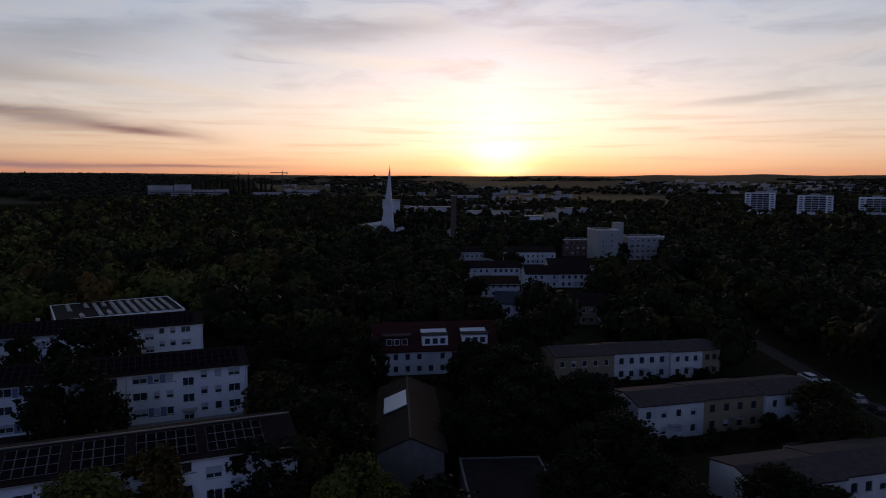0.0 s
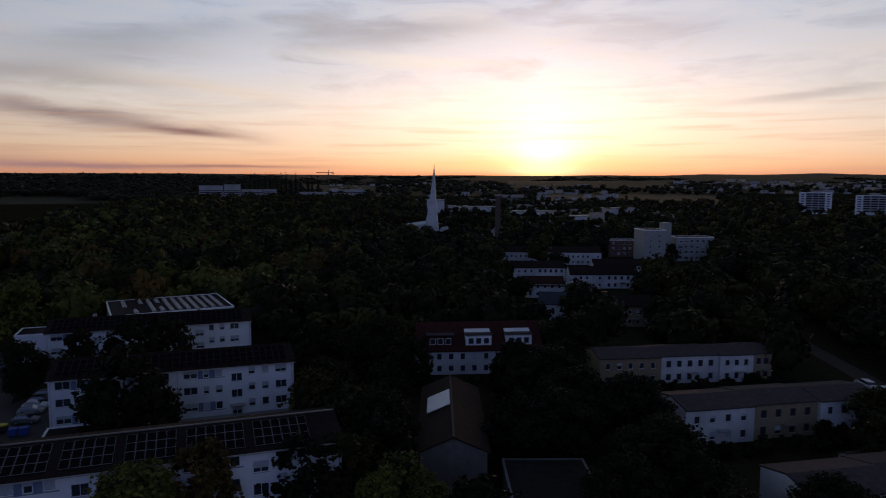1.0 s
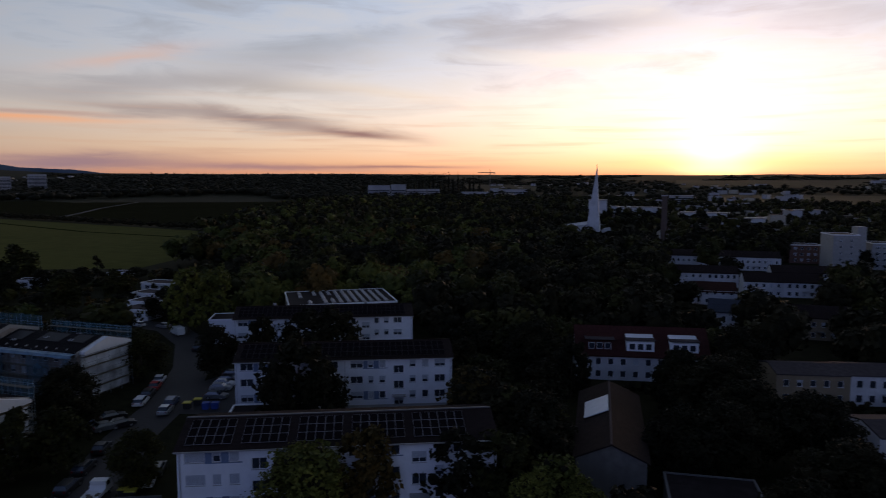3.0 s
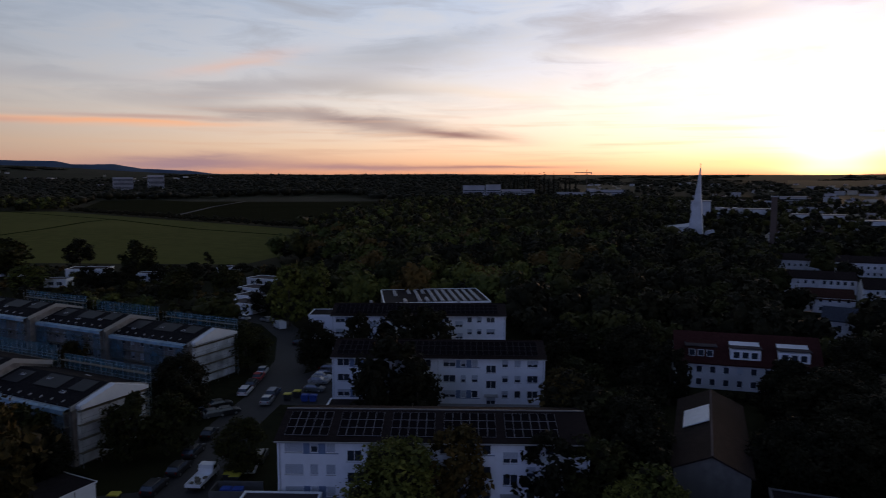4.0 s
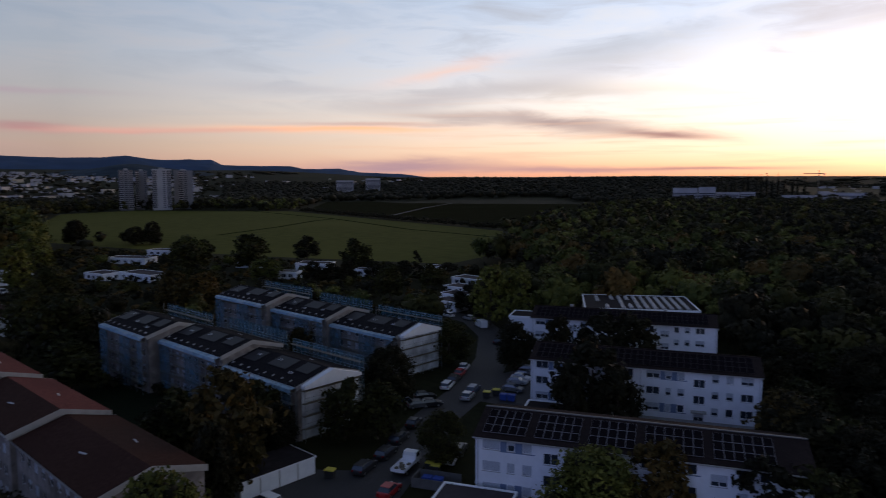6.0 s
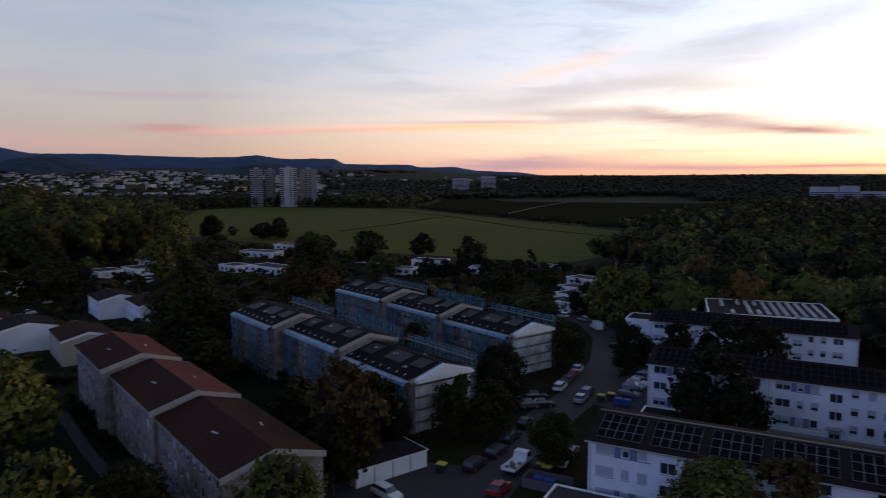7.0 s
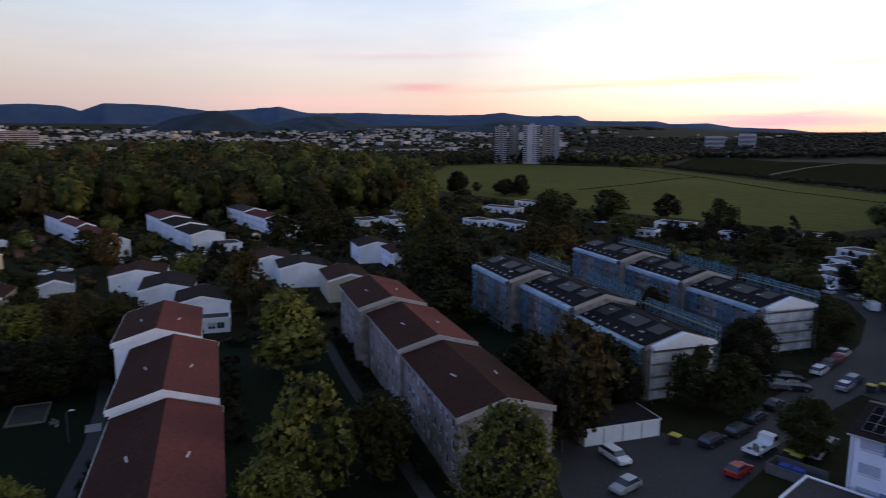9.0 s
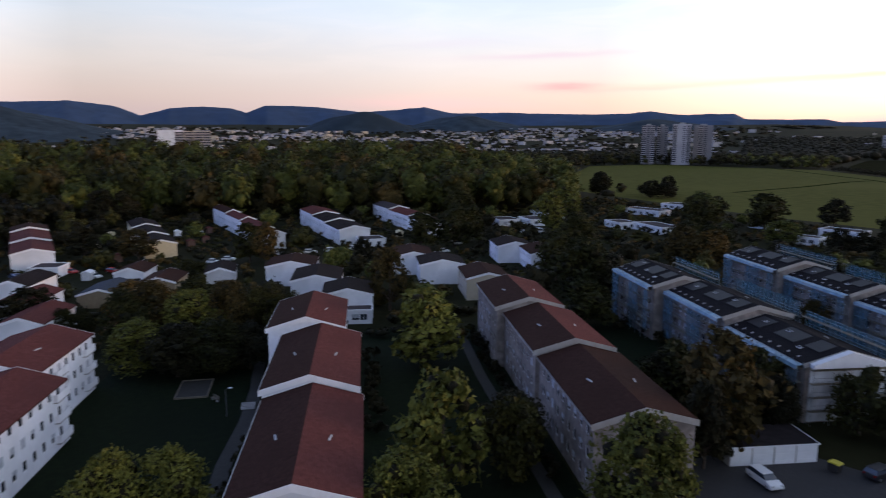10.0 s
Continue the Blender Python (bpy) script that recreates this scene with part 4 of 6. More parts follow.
house_chain(-271.6, 25.3, 15.9, (26, 27, 26), 10, 5.8, 0.5, 0, 100, (BROWN_ROOF, RED_ROOF, GREY_ROOF))
house_chain(-233.5, -72.8, 22.8, (20, 22, 21), 10, 4.8, 0.5, 0, 110, (DARK_ROOF,), wall=CREAM)
for i, (x0, x1, y0, y1, w, rf) in enumerate(((-163, -150, -10, 1.2, WHITE, DARK_ROOF), (-182, -166, -18.5, -6.4, WHITE, DARK_ROOF), (-200, -186, -27.2, -14, WHITE, BROWN_ROOF),
                                             (-198, -184, 14.5, 27, WHITE, DARK_ROOF), (-214, -198, 8, 19.5, WHITE, BROWN_ROOF), (-180, -164.5, 24.5, 35.5, BEIGE, BROWN_ROOF),
                                             (-214, -198, 49, 60.5, WHITE, BROWN_ROOF), (-229, -214.2, 42, 53.5, WHITE, DARK_ROOF))):
    row_house(x0, y0, 0, x1 - x0, y1 - y0, 5.5, 120 + i, w, rf, label="white gabled house with a dark roof" if w is WHITE else "beige gabled house with a brown roof", group="gabled houses")


for i, (x, y, H, rf) in enumerate(((-180, -86.5, 5.8, DARK_ROOF), (-163, -78, 5.4, RED_ROOF), (-148, -69.5, 5.0, RED_ROOF))):
    row_house(x, y, 0, 15, 8.5, H, 260 + i, WHITE, rf, label="white gabled house stepped down a chain of neighbours", group="gabled houses")


def bungalow(x, y, turn, L, W, H, seed, label="flat roofed white bungalow with a pale roof edge", roof=None):
    n = max(2, int(L / 4))
    return building("bungalow", x, y, turn, L, W, H, label, "bungalow", WHITE, roof or GREY_ROOF, roof_kind="flat",
                    holes={"front": grid_holes(L, 1, 0.8, 2.7, n, 2.0, 1.4), "right": grid_holes(W, 1, 0.8, 2.7, 2, 1.6, 1.4)}, group="bungalows", shut=0.1, sill=False, seed=seed)


for i, (x, y, t, L, W) in enumerate(((-316, 58, 10, 12, 10), (-318, 72, 10, 14, 10), (-345, 84, 14, 16, 12), (-352, 137, 30, 22, 10), (-375, 168, 30, 22, 10),
                                     (-290, 118, 12, 20, 10), (-300, 108, 12, 12, 9), (-242, 163, 30, 8, 6), (-262, 186, 30, 16, 9), (-148, 157, 0, 10, 8),
                                     (-165, 181, 0, 12, 8), (-178, 200, 0, 12, 8), (-155, 168, 0, 10, 8), (-210, 218, 20, 8, 6), (-225, 190, 25, 9, 6), (-290, 172, 25, 12, 7),
                                     (-212, -96, 0, 8, 8), (-150, -4.5, 0, 4.5, 5.5), (-258, -4, 17, 9, 9))):
    bungalow(x, y, t, L, W, 3.0, 140 + i)


for i, (x, y, t, L, W, w, rf) in enumerate(((-192, -58, 0, 13, 9, DUN, BROWN_ROOF), (-180, -68, 0, 14, 10, DUN, BLUE_TILES), (-203, -46, 8, 13, 8, OFF_WHITE, DARK_ROOF), (-205, -69, 0, 12, 8, WHITE, BROWN_ROOF))):
    row_house(x, y, t, L, W, 3.2, 330 + i, w, rf, label="low gabled house with a dark roof among trees", floors=1, group="low houses")


# ---- row houses and others west and north ----
def small_row(x, y, turn, units, W, H, seed, roof, rise=0.9):
    c, s = math.cos(radians(turn)), math.sin(radians(turn))
    o = 0.0
    for i, (L, w) in enumerate(units):
        n = max(2, int(L / 2.4))
        hs = {"front": grid_holes(L, 2, 0.7, 2.65, n, 1.0, 1.25, 0.6)}
        lab = {"white_render": "white row house with a dark grey roof", "cream_render": "cream row house with a dark grey roof", "beige_render": "beige row house with a dark grey roof", "off_white_render": "off-white row house with a dark tiled roof", "dun_render": "dun coloured row house under dark tiles"}[w.name]
        back = 0.5 * (i % 2)
        r = building("row_house", x + c * o - s * back, y + s * o + c * back, turn, L - 0.1, W, H, lab, "row house", w, roof, rise, hs, "two storey row houses", shut=0.15, over=0.3, ends=0.05, seed=seed + i, frame_m=DARK_FRAME if i % 2 else FRAME)
        part("canopy", boxes((L * 0.45, -1.2, 2.2, L * 0.45 + 1.8, 0, 2.3)), METAL, r)
        o += L


small_row(20.5, 132.5, 12, ((12.8, DUN), (12.3, OFF_WHITE), (7.2, OFF_WHITE), (4.3, DUN)), 9, 5.5, 170, GREY_ROOF)
small_row(29.0, 103.0, 16, ((11.8, OFF_WHITE), (11.6, DUN), (11.4, OFF_WHITE)), 9, 5.5, 180, GREY_ROOF)
small_row(35.0, 74.5, 16, ((12, OFF_WHITE), (12, OFF_WHITE), (12, OFF_WHITE), (12, OFF_WHITE)), 9, 5.5, 190, GREY_ROOF)
small_row(5.5, 275, 3, ((11, OFF_WHITE), (12, OFF_WHITE)), 9, 5.2, 200, DARK_ROOF, 2.2)
small_row(28.0, 257, 4, ((13, OFF_WHITE), (13, OFF_WHITE)), 9, 5.2, 210, DARK_ROOF, 2.6)
small_row(41.0, 288, 3, ((13, OFF_WHITE), (12, OFF_WHITE)), 9, 5.0, 214, DARK_ROOF, 2.2)
small_row(12.3, 192, -6, ((10.5, OFF_WHITE),), 10, 5.6, 220, BLUE_TILES, 2.6)
small_row(31.0, 190, 2, ((15, DUN),), 9, 5.6, 224, DARK_ROOF, 2.4)
small_row(10.5, 235, 2, ((13.5, OFF_WHITE),), 9, 4.2, 226, BROWN_ROOF, 2.6)
small_row(4, 330, 2, ((17, OFF_WHITE), (10, OFF_WHITE), (20, OFF_WHITE)), 10, 6, 228, DARK_ROOF, 2.2)


def red_house():
    """Two storeys under a steep red roof with three broad dormers."""
    L, W, H = 26.0, 11.0, 5.2
    hs = {"front": grid_holes(L, 2, 0.6, 2.5, 10, 1.1, 1.35, 0.8)}
    r = building("terraced_house", -15.6, 137.5, 10.0, L, W, H, "white terraced house with a steep red roof and dormers", "terraced house", OFF_WHITE, DARK_RED, 4.6, hs, shut=0.1, seed=230)
    for k, dx in enumerate((2.0, 10.0, 18.5)):
        d = bmesh.new()
        prism(d, [(0.6, H + 0.4), (0.6, H + 2.6), (4.2, H + 3.6), (4.2, H + 0.6)], 5.4, "x", dx)
        dorm = part("dormer", d, WHITE if k else DARK_RED, r, "broad dormer with white window frames")
        part("dormer_roof", boxes((dx - 0.2, 0.3, H + 2.9, dx + 5.6, 4.4, H + 3.1)), GREY_ROOF, r)
        add_windows(dorm, pose(0, 0.42, 0), [(dx + 0.5 + i * 1.6, H + 1.0, dx + 1.7 + i * 1.6, H + 2.3) for i in range(3)], 1, sill=False, shut=0)
    return r


red_house()


def gym():
    L, W, H = 27.3, 8.6, 5.6
    r = building("hall", -0.7, 84.5, 94.8, L, W, H, "low hall with a brown roof and a white roof light", "hall", DULL, UMBER_ROOF, 1.9, {}, seed=240)
    s = math.degrees(math.atan2(1.9, W / 2))
    # white colour stands for sky reflected by the roof light's glass
    part("roof_light", boxes((0, 0, 0, 7.0, 3.6, 0.14)), SHEET, r, "roof light with reflected sky in its pale colour").matrix_local = pose(12.5, W / 2 + 0.25, H + 1.9 + 0.24, -s, 0, 0)
    bm = bmesh.new()
    tube(bm, (L - 0.5, W / 2, H + 2), (L - 0.5, W / 2, H + 3.2), 0.05, 0.05)
    part("vent_pipe", bm, METAL, r)
    part("ridge_cap", boxes((-0.2, W / 2 - 0.14, H + 2.1, L + 0.2, W / 2 + 0.14, H + 2.2)), GREY_ROOF, r)
    return r


gym()
building("workshop", 2.8, 70.5, 5, 10.5, 17, 3.4, "low building with a dark flat roof", "workshop", DULL, FELT, roof_kind="flat", seed=241, rim=POLE_GREY)


# ---- landmarks further off ----
def church():
    r = root("church", pose(-50.5, 541, 0), "pale concrete church with a tall tapering spire", "church")
    FOOT.append((-50, 541, 30, 18, 0))
    bm = bmesh.new()
    prev = None
    for k in range(13):
        f = k / 12
        z = 49 * f
        h = 0.45 + 5.0 * (1 - f) ** 1.2
        cx = 2.0 * f
        ring = [bm.verts.new((cx + sx * h, sy * h, z)) for sx, sy in ((-1, -1), (1, -1), (1, 1), (-1, 1))]
        if prev:
            for i in range(4):
                bm.faces.new((prev[i], prev[(i + 1) % 4], ring[(i + 1) % 4], ring[i]))
        prev = ring
    bm.faces.new(prev)
    part("spire", bm, OFF_WHITE, r, "pale concrete spire")
    bm = bmesh.new()
    tube(bm, (2, 0, 49), (2, 0, 52.5), 0.25, 0.12)
    part("finial", bm, DARK_FRAME, r)
    bm = bmesh.new()
    prev = None
    for k in range(9):
        f = k / 8
        x, z = -4 - 18 * f, 8.5 - 3.0 * f
        ring = [bm.verts.new(p) for p in ((x, -9 - 2 * f, 0.0), (x, -9 - 2 * f, z * 0.75), (x, 0, z), (x, 9, z * 0.7), (x, 9, 0))]
        if prev:
            for i in range(4):
                bm.faces.new((prev[i], prev[i + 1], ring[i + 1], ring[i]))
        prev = ring
    bm.faces.new(prev)
    part("nave", bm, OFF_WHITE, r, "sweeping white nave roof")
    bm = bmesh.new()
    prism(bm, [(6, 0), (8, 3.0), (17, 5.0), (19, 2.5), (19, 0)], 9, "y", -6)
    part("chapel", bm, OFF_WHITE, r)


church()


def chimney_stack():
    r = root("chimney_stack", pose(1.4, 437, 0), "tall square brown industrial chimney", "chimney")
    FOOT.append((1.4, 437, 3, 3, 0))
    bm = bmesh.new()
    prism_pts = [(-1.8, 0), (1.8, 0), (1.6, 31), (-1.6, 31)]
    prism(bm, prism_pts, 3.4, "y", -1.7)
    part("shaft", bm, BROWN_BRICK, r)
    part("cap", boxes((-1.9, -2.0, 30.6, 1.9, 2.0, 31.3)), CONCRETE, r)


chimney_stack()


def tower_flats():
    hs = grid_holes(12, 5, 1.6, 2.8, 1, 1.2, 1.2)
    r = building("tower_block", 73.5, 344, 10, 11, 14, 16.0, "pale residential tower with a narrow stair shaft", "tower block", CONCRETE, FELT, roof_kind="flat", holes={"front": grid_holes(11, 5, 1.6, 2.8, 2, 0.9, 1.1), "right": hs}, seed=250, sill=False)
    part("stair_shaft", boxes((11.2, 3, 0, 15, 9, 19.5)), CONCRETE, r)
    building("apartment_block", 91, 352, 6, 19, 12, 12.0, "pale flats with rows of dark windows", "apartment block", CONCRETE, FELT, roof_kind="flat",
             holes={"front": grid_holes(19, 4, 1.0, 2.8, 6, 1.5, 1.4)}, seed=251, sill=False)
    building("apartment_block", 60, 368, 6, 14, 10, 9.0, "red brick flats among trees", "apartment block", BRICK, FELT, roof_kind="flat",
             holes={"front": grid_holes(14, 3, 1.0, 2.8, 4, 1.5, 1.4)}, seed=252, sill=False)


tower_flats()


def high_rise(x, y, turn, L, W, H, label, z=0.0, wall=None, bays=("balcony", "wall", "balcony")):
    """A slab of flats; each bay of its front is a stack of balconies, a stack of windows or plain wall."""
    r = root("high_rise", pose(x, y, z, 0, 0, turn), label, "high rise", "high rises")
    FOOT.append((x, y, L / 2, W / 2, turn))
    part("core", boxes((-L / 2, -W / 2, 0, L / 2, W / 2, H)), wall or WHITE, r)
    part("plant_room", boxes((-L * 0.15, -W * 0.3, H, L * 0.15, W * 0.3, H + 2.2)), CONCRETE, r)
    w = L / len(bays)
    bme = mesh_of(boxes((0.3, -1.5, 0, w - 0.3, -0.06, 1.0)), "balcony", HAZY)
    gme = mesh_of(boxes((0.3, -0.05, 0, w - 0.3, -0.002, 2.6)), "window_band", GLASS)
    wme = mesh_of(boxes((w * 0.25, -0.06, 0, w * 0.75, -0.002, 1.3)), "window", GLASS)
    for f in range(1, int(H / 2.9)):
        for k, kind in enumerate(bays):
            px = -L / 2 + k * w
            if kind == "balcony":
                placed("window_band", gme, r, pose(px, -W / 2, f * 2.9 + 0.1))
                placed("balcony", bme, r, pose(px, -W / 2, f * 2.9))
            elif kind == "window":
                placed("window", wme, r, pose(px, -W / 2, f * 2.9 + 0.8))
    return r


def polar_rise(turn, r, *rest, **kw):
    return high_rise(-r * math.sin(radians(turn)), r * math.cos(radians(turn)), turn, *rest, **kw)


polar_rise(67.1, 1105, 19, 16, 58.6, "tall grey high rise with white balcony bands", wall=SLATE, bays=("balcony", "window", "balcony"))
polar_rise(66.05, 1125, 16, 16, 58.0, "tall dark grey high rise with narrow balconies", wall=SLATE, bays=("balcony", "wall", "window"))
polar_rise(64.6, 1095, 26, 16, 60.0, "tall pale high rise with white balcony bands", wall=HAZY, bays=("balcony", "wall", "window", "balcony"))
polar_rise(63.05, 1120, 27, 16, 58.5, "tall grey high rise with plain walls", wall=SLATE, bays=("wall", "balcony", "window", "wall"))
high_rise(-1256, -336, 105, 42, 18, 52, "white high rise at the edge of the town", bays=("wall", "wall", "balcony"))
high_rise(-1282, -296, 103, 44, 18, 50, "beige high rise at the edge of the town", wall=BEIGE, bays=("balcony", "balcony", "balcony"))
high_rise(402, 900, -24, 36, 16, 27, "white slab of flats with dark balconies", bays=("window", "balcony", "balcony", "balcony", "window"))
high_rise(463, 880, -27, 40, 16, 24, "white slab of flats with dark balconies", bays=("window", "balcony", "balcony", "balcony", "window"))
high_rise(545, 886, -31, 40, 16, 22, "white slab of flats with dark balconies", bays=("window", "balcony", "balcony", "balcony", "window"))

# ---- trees ----
def crown_mesh(rng, name, material, R, h, lobes, leaves, size):
    """A crown of overlapping lumps thickly set with leaf sprays; R: its radius, h: its height."""
    V, F = [], []
    L = []
    for i in range(lobes):
        a, q = rng.uniform(0, 6.283), math.sqrt(rng.random())
        t = -1.0 + 1.95 * (i + rng.random()) / lobes
        rr = R * (1 - max(0, t) ** 1.6 * 0.85 - 0.25 * max(0, -t)) * 0.82 * (0.35 + 0.65 * q)
        L.append((rr * math.cos(a + i * 2.4), rr * math.sin(a + i * 2.4), h * (0.5 + 0.38 * t), R * rng.uniform(0.19, 0.35) * (1 - 0.2 * max(0, t))))
    bm = bmesh.new()
    bmesh.ops.create_icosphere(bm, subdivisions=1, radius=1)
    ico_v = [v.co.copy() for v in bm.verts]
    ico_f = [[v.index for v in f.verts] for f in bm.faces]
    bm.free()
    for x, y, z, r in L:
        o = len(V)
        for v in ico_v:
            k = r * 0.56 * (1 + 0.5 * noise.noise((v.x * 1.7 + x, v.y * 1.7 + y, v.z * 1.7 + z)))
            V.append((x + v.x * k, y + v.y * k, z + v.z * k * 0.9))
        F += [[o + i for i in f] for f in ico_f]
    for i in range(leaves):
        x, y, z, r = L[rng.randrange(lobes)]
        d = Vector((rng.gauss(0, 1), rng.gauss(0, 1), rng.gauss(0.15, 1))).normalized()
        k = r * rng.uniform(0.6, 1.0) ** 0.5 * rng.uniform(0.85, 1.42)
        p = Vector((x, y, z)) + Vector((d.x * k, d.y * k, d.z * k * 0.9))
        q = (d * 0.7 + Vector((rng.gauss(0, 0.7), rng.gauss(0, 0.7), rng.gauss(0.35, 0.7)))).normalized().to_track_quat("Z", "Y")
        s = size * rng.uniform(0.6, 1.4)
        w = s * rng.uniform(0.5, 0.9)
        o = len(V)
        tw = rng.uniform(0, 6.283)
        for ca, sa in ((s, 0), (0, w), (-s, 0), (0, -w)):
            V.append(tuple(p + q @ Vector((ca * math.cos(tw) - sa * math.sin(tw), ca * math.sin(tw) + sa * math.cos(tw), -0.25 * abs(ca)))))
        F.append([o, o + 1, o + 2, o + 3])
    me = bpy.data.meshes.new(name)
    me.from_pydata(V, [], F)
    me.polygons.foreach_set("use_smooth", [len(f) == 3 for f in F])
    me.materials.append(material)
    me.materials.append(LEAF_DARK)      # shade put into the colour of the crown's dense inside
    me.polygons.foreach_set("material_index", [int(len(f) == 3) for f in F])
    return me


def tree_template(seed, material, label, R, H, trunk, lobes=58, leaves=7200, size=0.19):
    rng = random.Random(seed)
    r = root("tree", pose(0, 0, -500), label, "tree", "garden and street trees")
    bm = bmesh.new()
    tube(bm, (0, 0, -0.1), (0.1, 0.05, trunk * 0.6), 0.26, 0.2, 8)
    tube(bm, (0.1, 0.05, trunk * 0.6), (0, 0, H * 0.6), 0.2, 0.09, 8)
    for i in range(6):
        a = i * 1.05 + rng.uniform(-0.3, 0.3)
        z = trunk * rng.uniform(0.65, 1.3)
        tube(bm, (0.05, 0, z), (math.cos(a) * R * 0.6, math.sin(a) * R * 0.6, z + H * 0.25), 0.11, 0.04, 6)
    part("trunk", bm, BARK, r)
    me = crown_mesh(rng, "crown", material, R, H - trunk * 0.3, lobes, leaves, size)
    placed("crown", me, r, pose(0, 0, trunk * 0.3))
    return r


TREES = {
    "g": tree_template(1, LEAF, "leafy dark green broadleaf tree", 4.6, 11.0, 1.5),
    "h": tree_template(2, LEAF, "round green broadleaf tree", 4.6, 10.0, 1.4, 46),
    "o": tree_template(3, LEAF_OLIVE, "yellow green broadleaf tree in early autumn", 4.6, 11.0, 1.5),
    "p": tree_template(4, LEAF_OLIVE, "bushy yellow green broadleaf tree", 4.6, 9.5, 1.1, 48),
    "a": tree_template(5, LEAF_AUTUMN, "broadleaf tree turning brown and orange", 4.6, 11.0, 1.5),
    "d": tree_template(6, LEAF_DARK, "dense dark green broadleaf tree", 4.6, 11.0, 1.5),
    "w": tree_template(8, LEAF_DARK, "dark broadleaf tree in a dense stand", 4.6, 11.0, 1.5, 30, 1700, 0.36),
    "v": tree_template(9, LEAF, "green broadleaf tree in a dense stand", 4.6, 11.0, 1.5, 30, 1700, 0.36),
    "x": tree_template(10, LEAF_OLIVE, "yellow green broadleaf tree among houses", 4.6, 11.0, 1.5, 30, 1700, 0.36),
    "y": tree_template(11, LEAF_AUTUMN, "broadleaf tree turning brown among houses", 4.6, 11.0, 1.5, 30, 1700, 0.36),
    "m": tree_template(12, LEAF_MID, "light green broadleaf tree at a wood's edge", 4.6, 11.0, 1.5, 30, 1700, 0.36),
    "c": tree_template(7, LEAF_DARK, "slender dark pointed conifer", 2.2, 11.0, 1.0, 14, 1800, 0.2),
}
BASE = {"g": (4.6, 11.0), "h": (4.6, 10.0), "o": (4.6, 11.0), "p": (4.6, 9.5), "a": (4.6, 11.0), "d": (4.6, 11.0), "w": (4.6, 11.0), "v": (4.6, 11.0), "x": (4.6, 11.0), "y": (4.6, 11.0), "m": (4.6, 11.0), "c": (2.2, 11.0)}
TREE_AT = []


def trees(kind, *rows):
    """rows: x, y, radius, height"""
    for x, y, R, H in rows:
        if math.hypot(x, y) > 165:      # plainer crowns far off
            kind = {"g": "v", "h": "v", "d": "w", "o": "x", "p": "x", "a": "y"}.get(kind, kind)
        b = BASE[kind]
        k = len(TREE_AT)
        m = pose(x, y, 0, 0, 0, (k * 77) % 360) @ Matrix.Diagonal((R / b[0], R / b[0], H / b[1], 1))
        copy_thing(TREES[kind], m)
        TREE_AT.append((x, y, R))


trees("p", (-64.6, -25, 4.4, 11), (-66.3, -20.1, 4.4, 10.1), (-59.6, 2.9, 4.9, 12), (-12.1, 74, 3.6, 8), (-7.9, 74.5, 3.6, 7.4), (-75.2, 33.8, 5.4, 9))
trees("o", (-58.1, 25.9, 5.6, 15.5), (-128.5, -32.7, 6.1, 13), (-118.1, -39.1, 5.8, 10), (-37.8, 66, 6, 11), (-110.9, 175.1, 6.9, 13), (-36.5, 65.9, 5.7, 11), (-10.5, 75.8, 4.8, 9), (-72.8, 8.3, 5.7, 15.2), (-116.3, 9.9, 7.9, 14.8), (-118.2, 149.3, 6.4, 17.9), (-112, 154, 5.6, 17.5))
trees("g", (-129.8, -45.1, 5.2, 13), (-130.6, -19.2, 5.6, 13), (-127.6, -13.6, 3.8, 12), (-116.7, -25.8, 5.6, 10), (-185.1, 53.1, 6.5, 15), (-182.8, 60.5, 6.5, 13.8), (-137.7, 46.3, 6.7, 11), (-89.9, 56.9, 4.5, 11), (-172.4, 161.6, 6.4, 13), (-228.3, 112, 7.2, 12), (-224.3, 119.7, 7.2, 11), (-198.9, 56.1, 6.4, 13), (-196.6, 63.5, 6.4, 12), (-330.6, 166, 7.6, 13), (-326.4, 174.1, 7.6, 12), (-17.5, 93, 6.5, 12), (-17.2, 78.5, 5.3, 11), (-74.2, 17.2, 4.1, 11.5), (-81.2, 66.2, 4.2, 10.7), (-77.9, 70, 4.2, 9.8))
trees("g", (-99.4, 110.6, 6.3, 10.5), (-63.7, 69.6, 3.8, 8.4), (-139.8, -60.4, 2.8, 6.9), (-141.1, -57.2, 2.8, 6.4), (-332.8, 44.5, 8.4, 16.9), (-234.2, 199.1, 7.9, 16.5), (-255.5, 132.1, 8.4, 18), (-301.6, 39.9, 5.5, 12.6), (-300.7, 46.5, 5.5, 11.6), (-275.5, 170.3, 10.8, 18), (-92.8, 45.9, 5.5, 11.3))
trees("a", (-134, -41.6, 6.5, 14), (-130.7, -25.9, 5, 14), (-198.3, 96.5, 6.3, 15), (-194.9, 103.3, 6.3, 13.8), (-126.9, 90.4, 3.3, 8), (-124.6, 93.6, 3.3, 7.4), (-34.9, 75.4, 5.4, 11), (-32.8, 71.5, 4.5, 12), (-25.1, 94.1, 5.4, 13), (-29, 107.5, 4.3, 10), (-156.5, 5.2, 5, 16), (-80.4, 46.2, 6.6, 17.2))
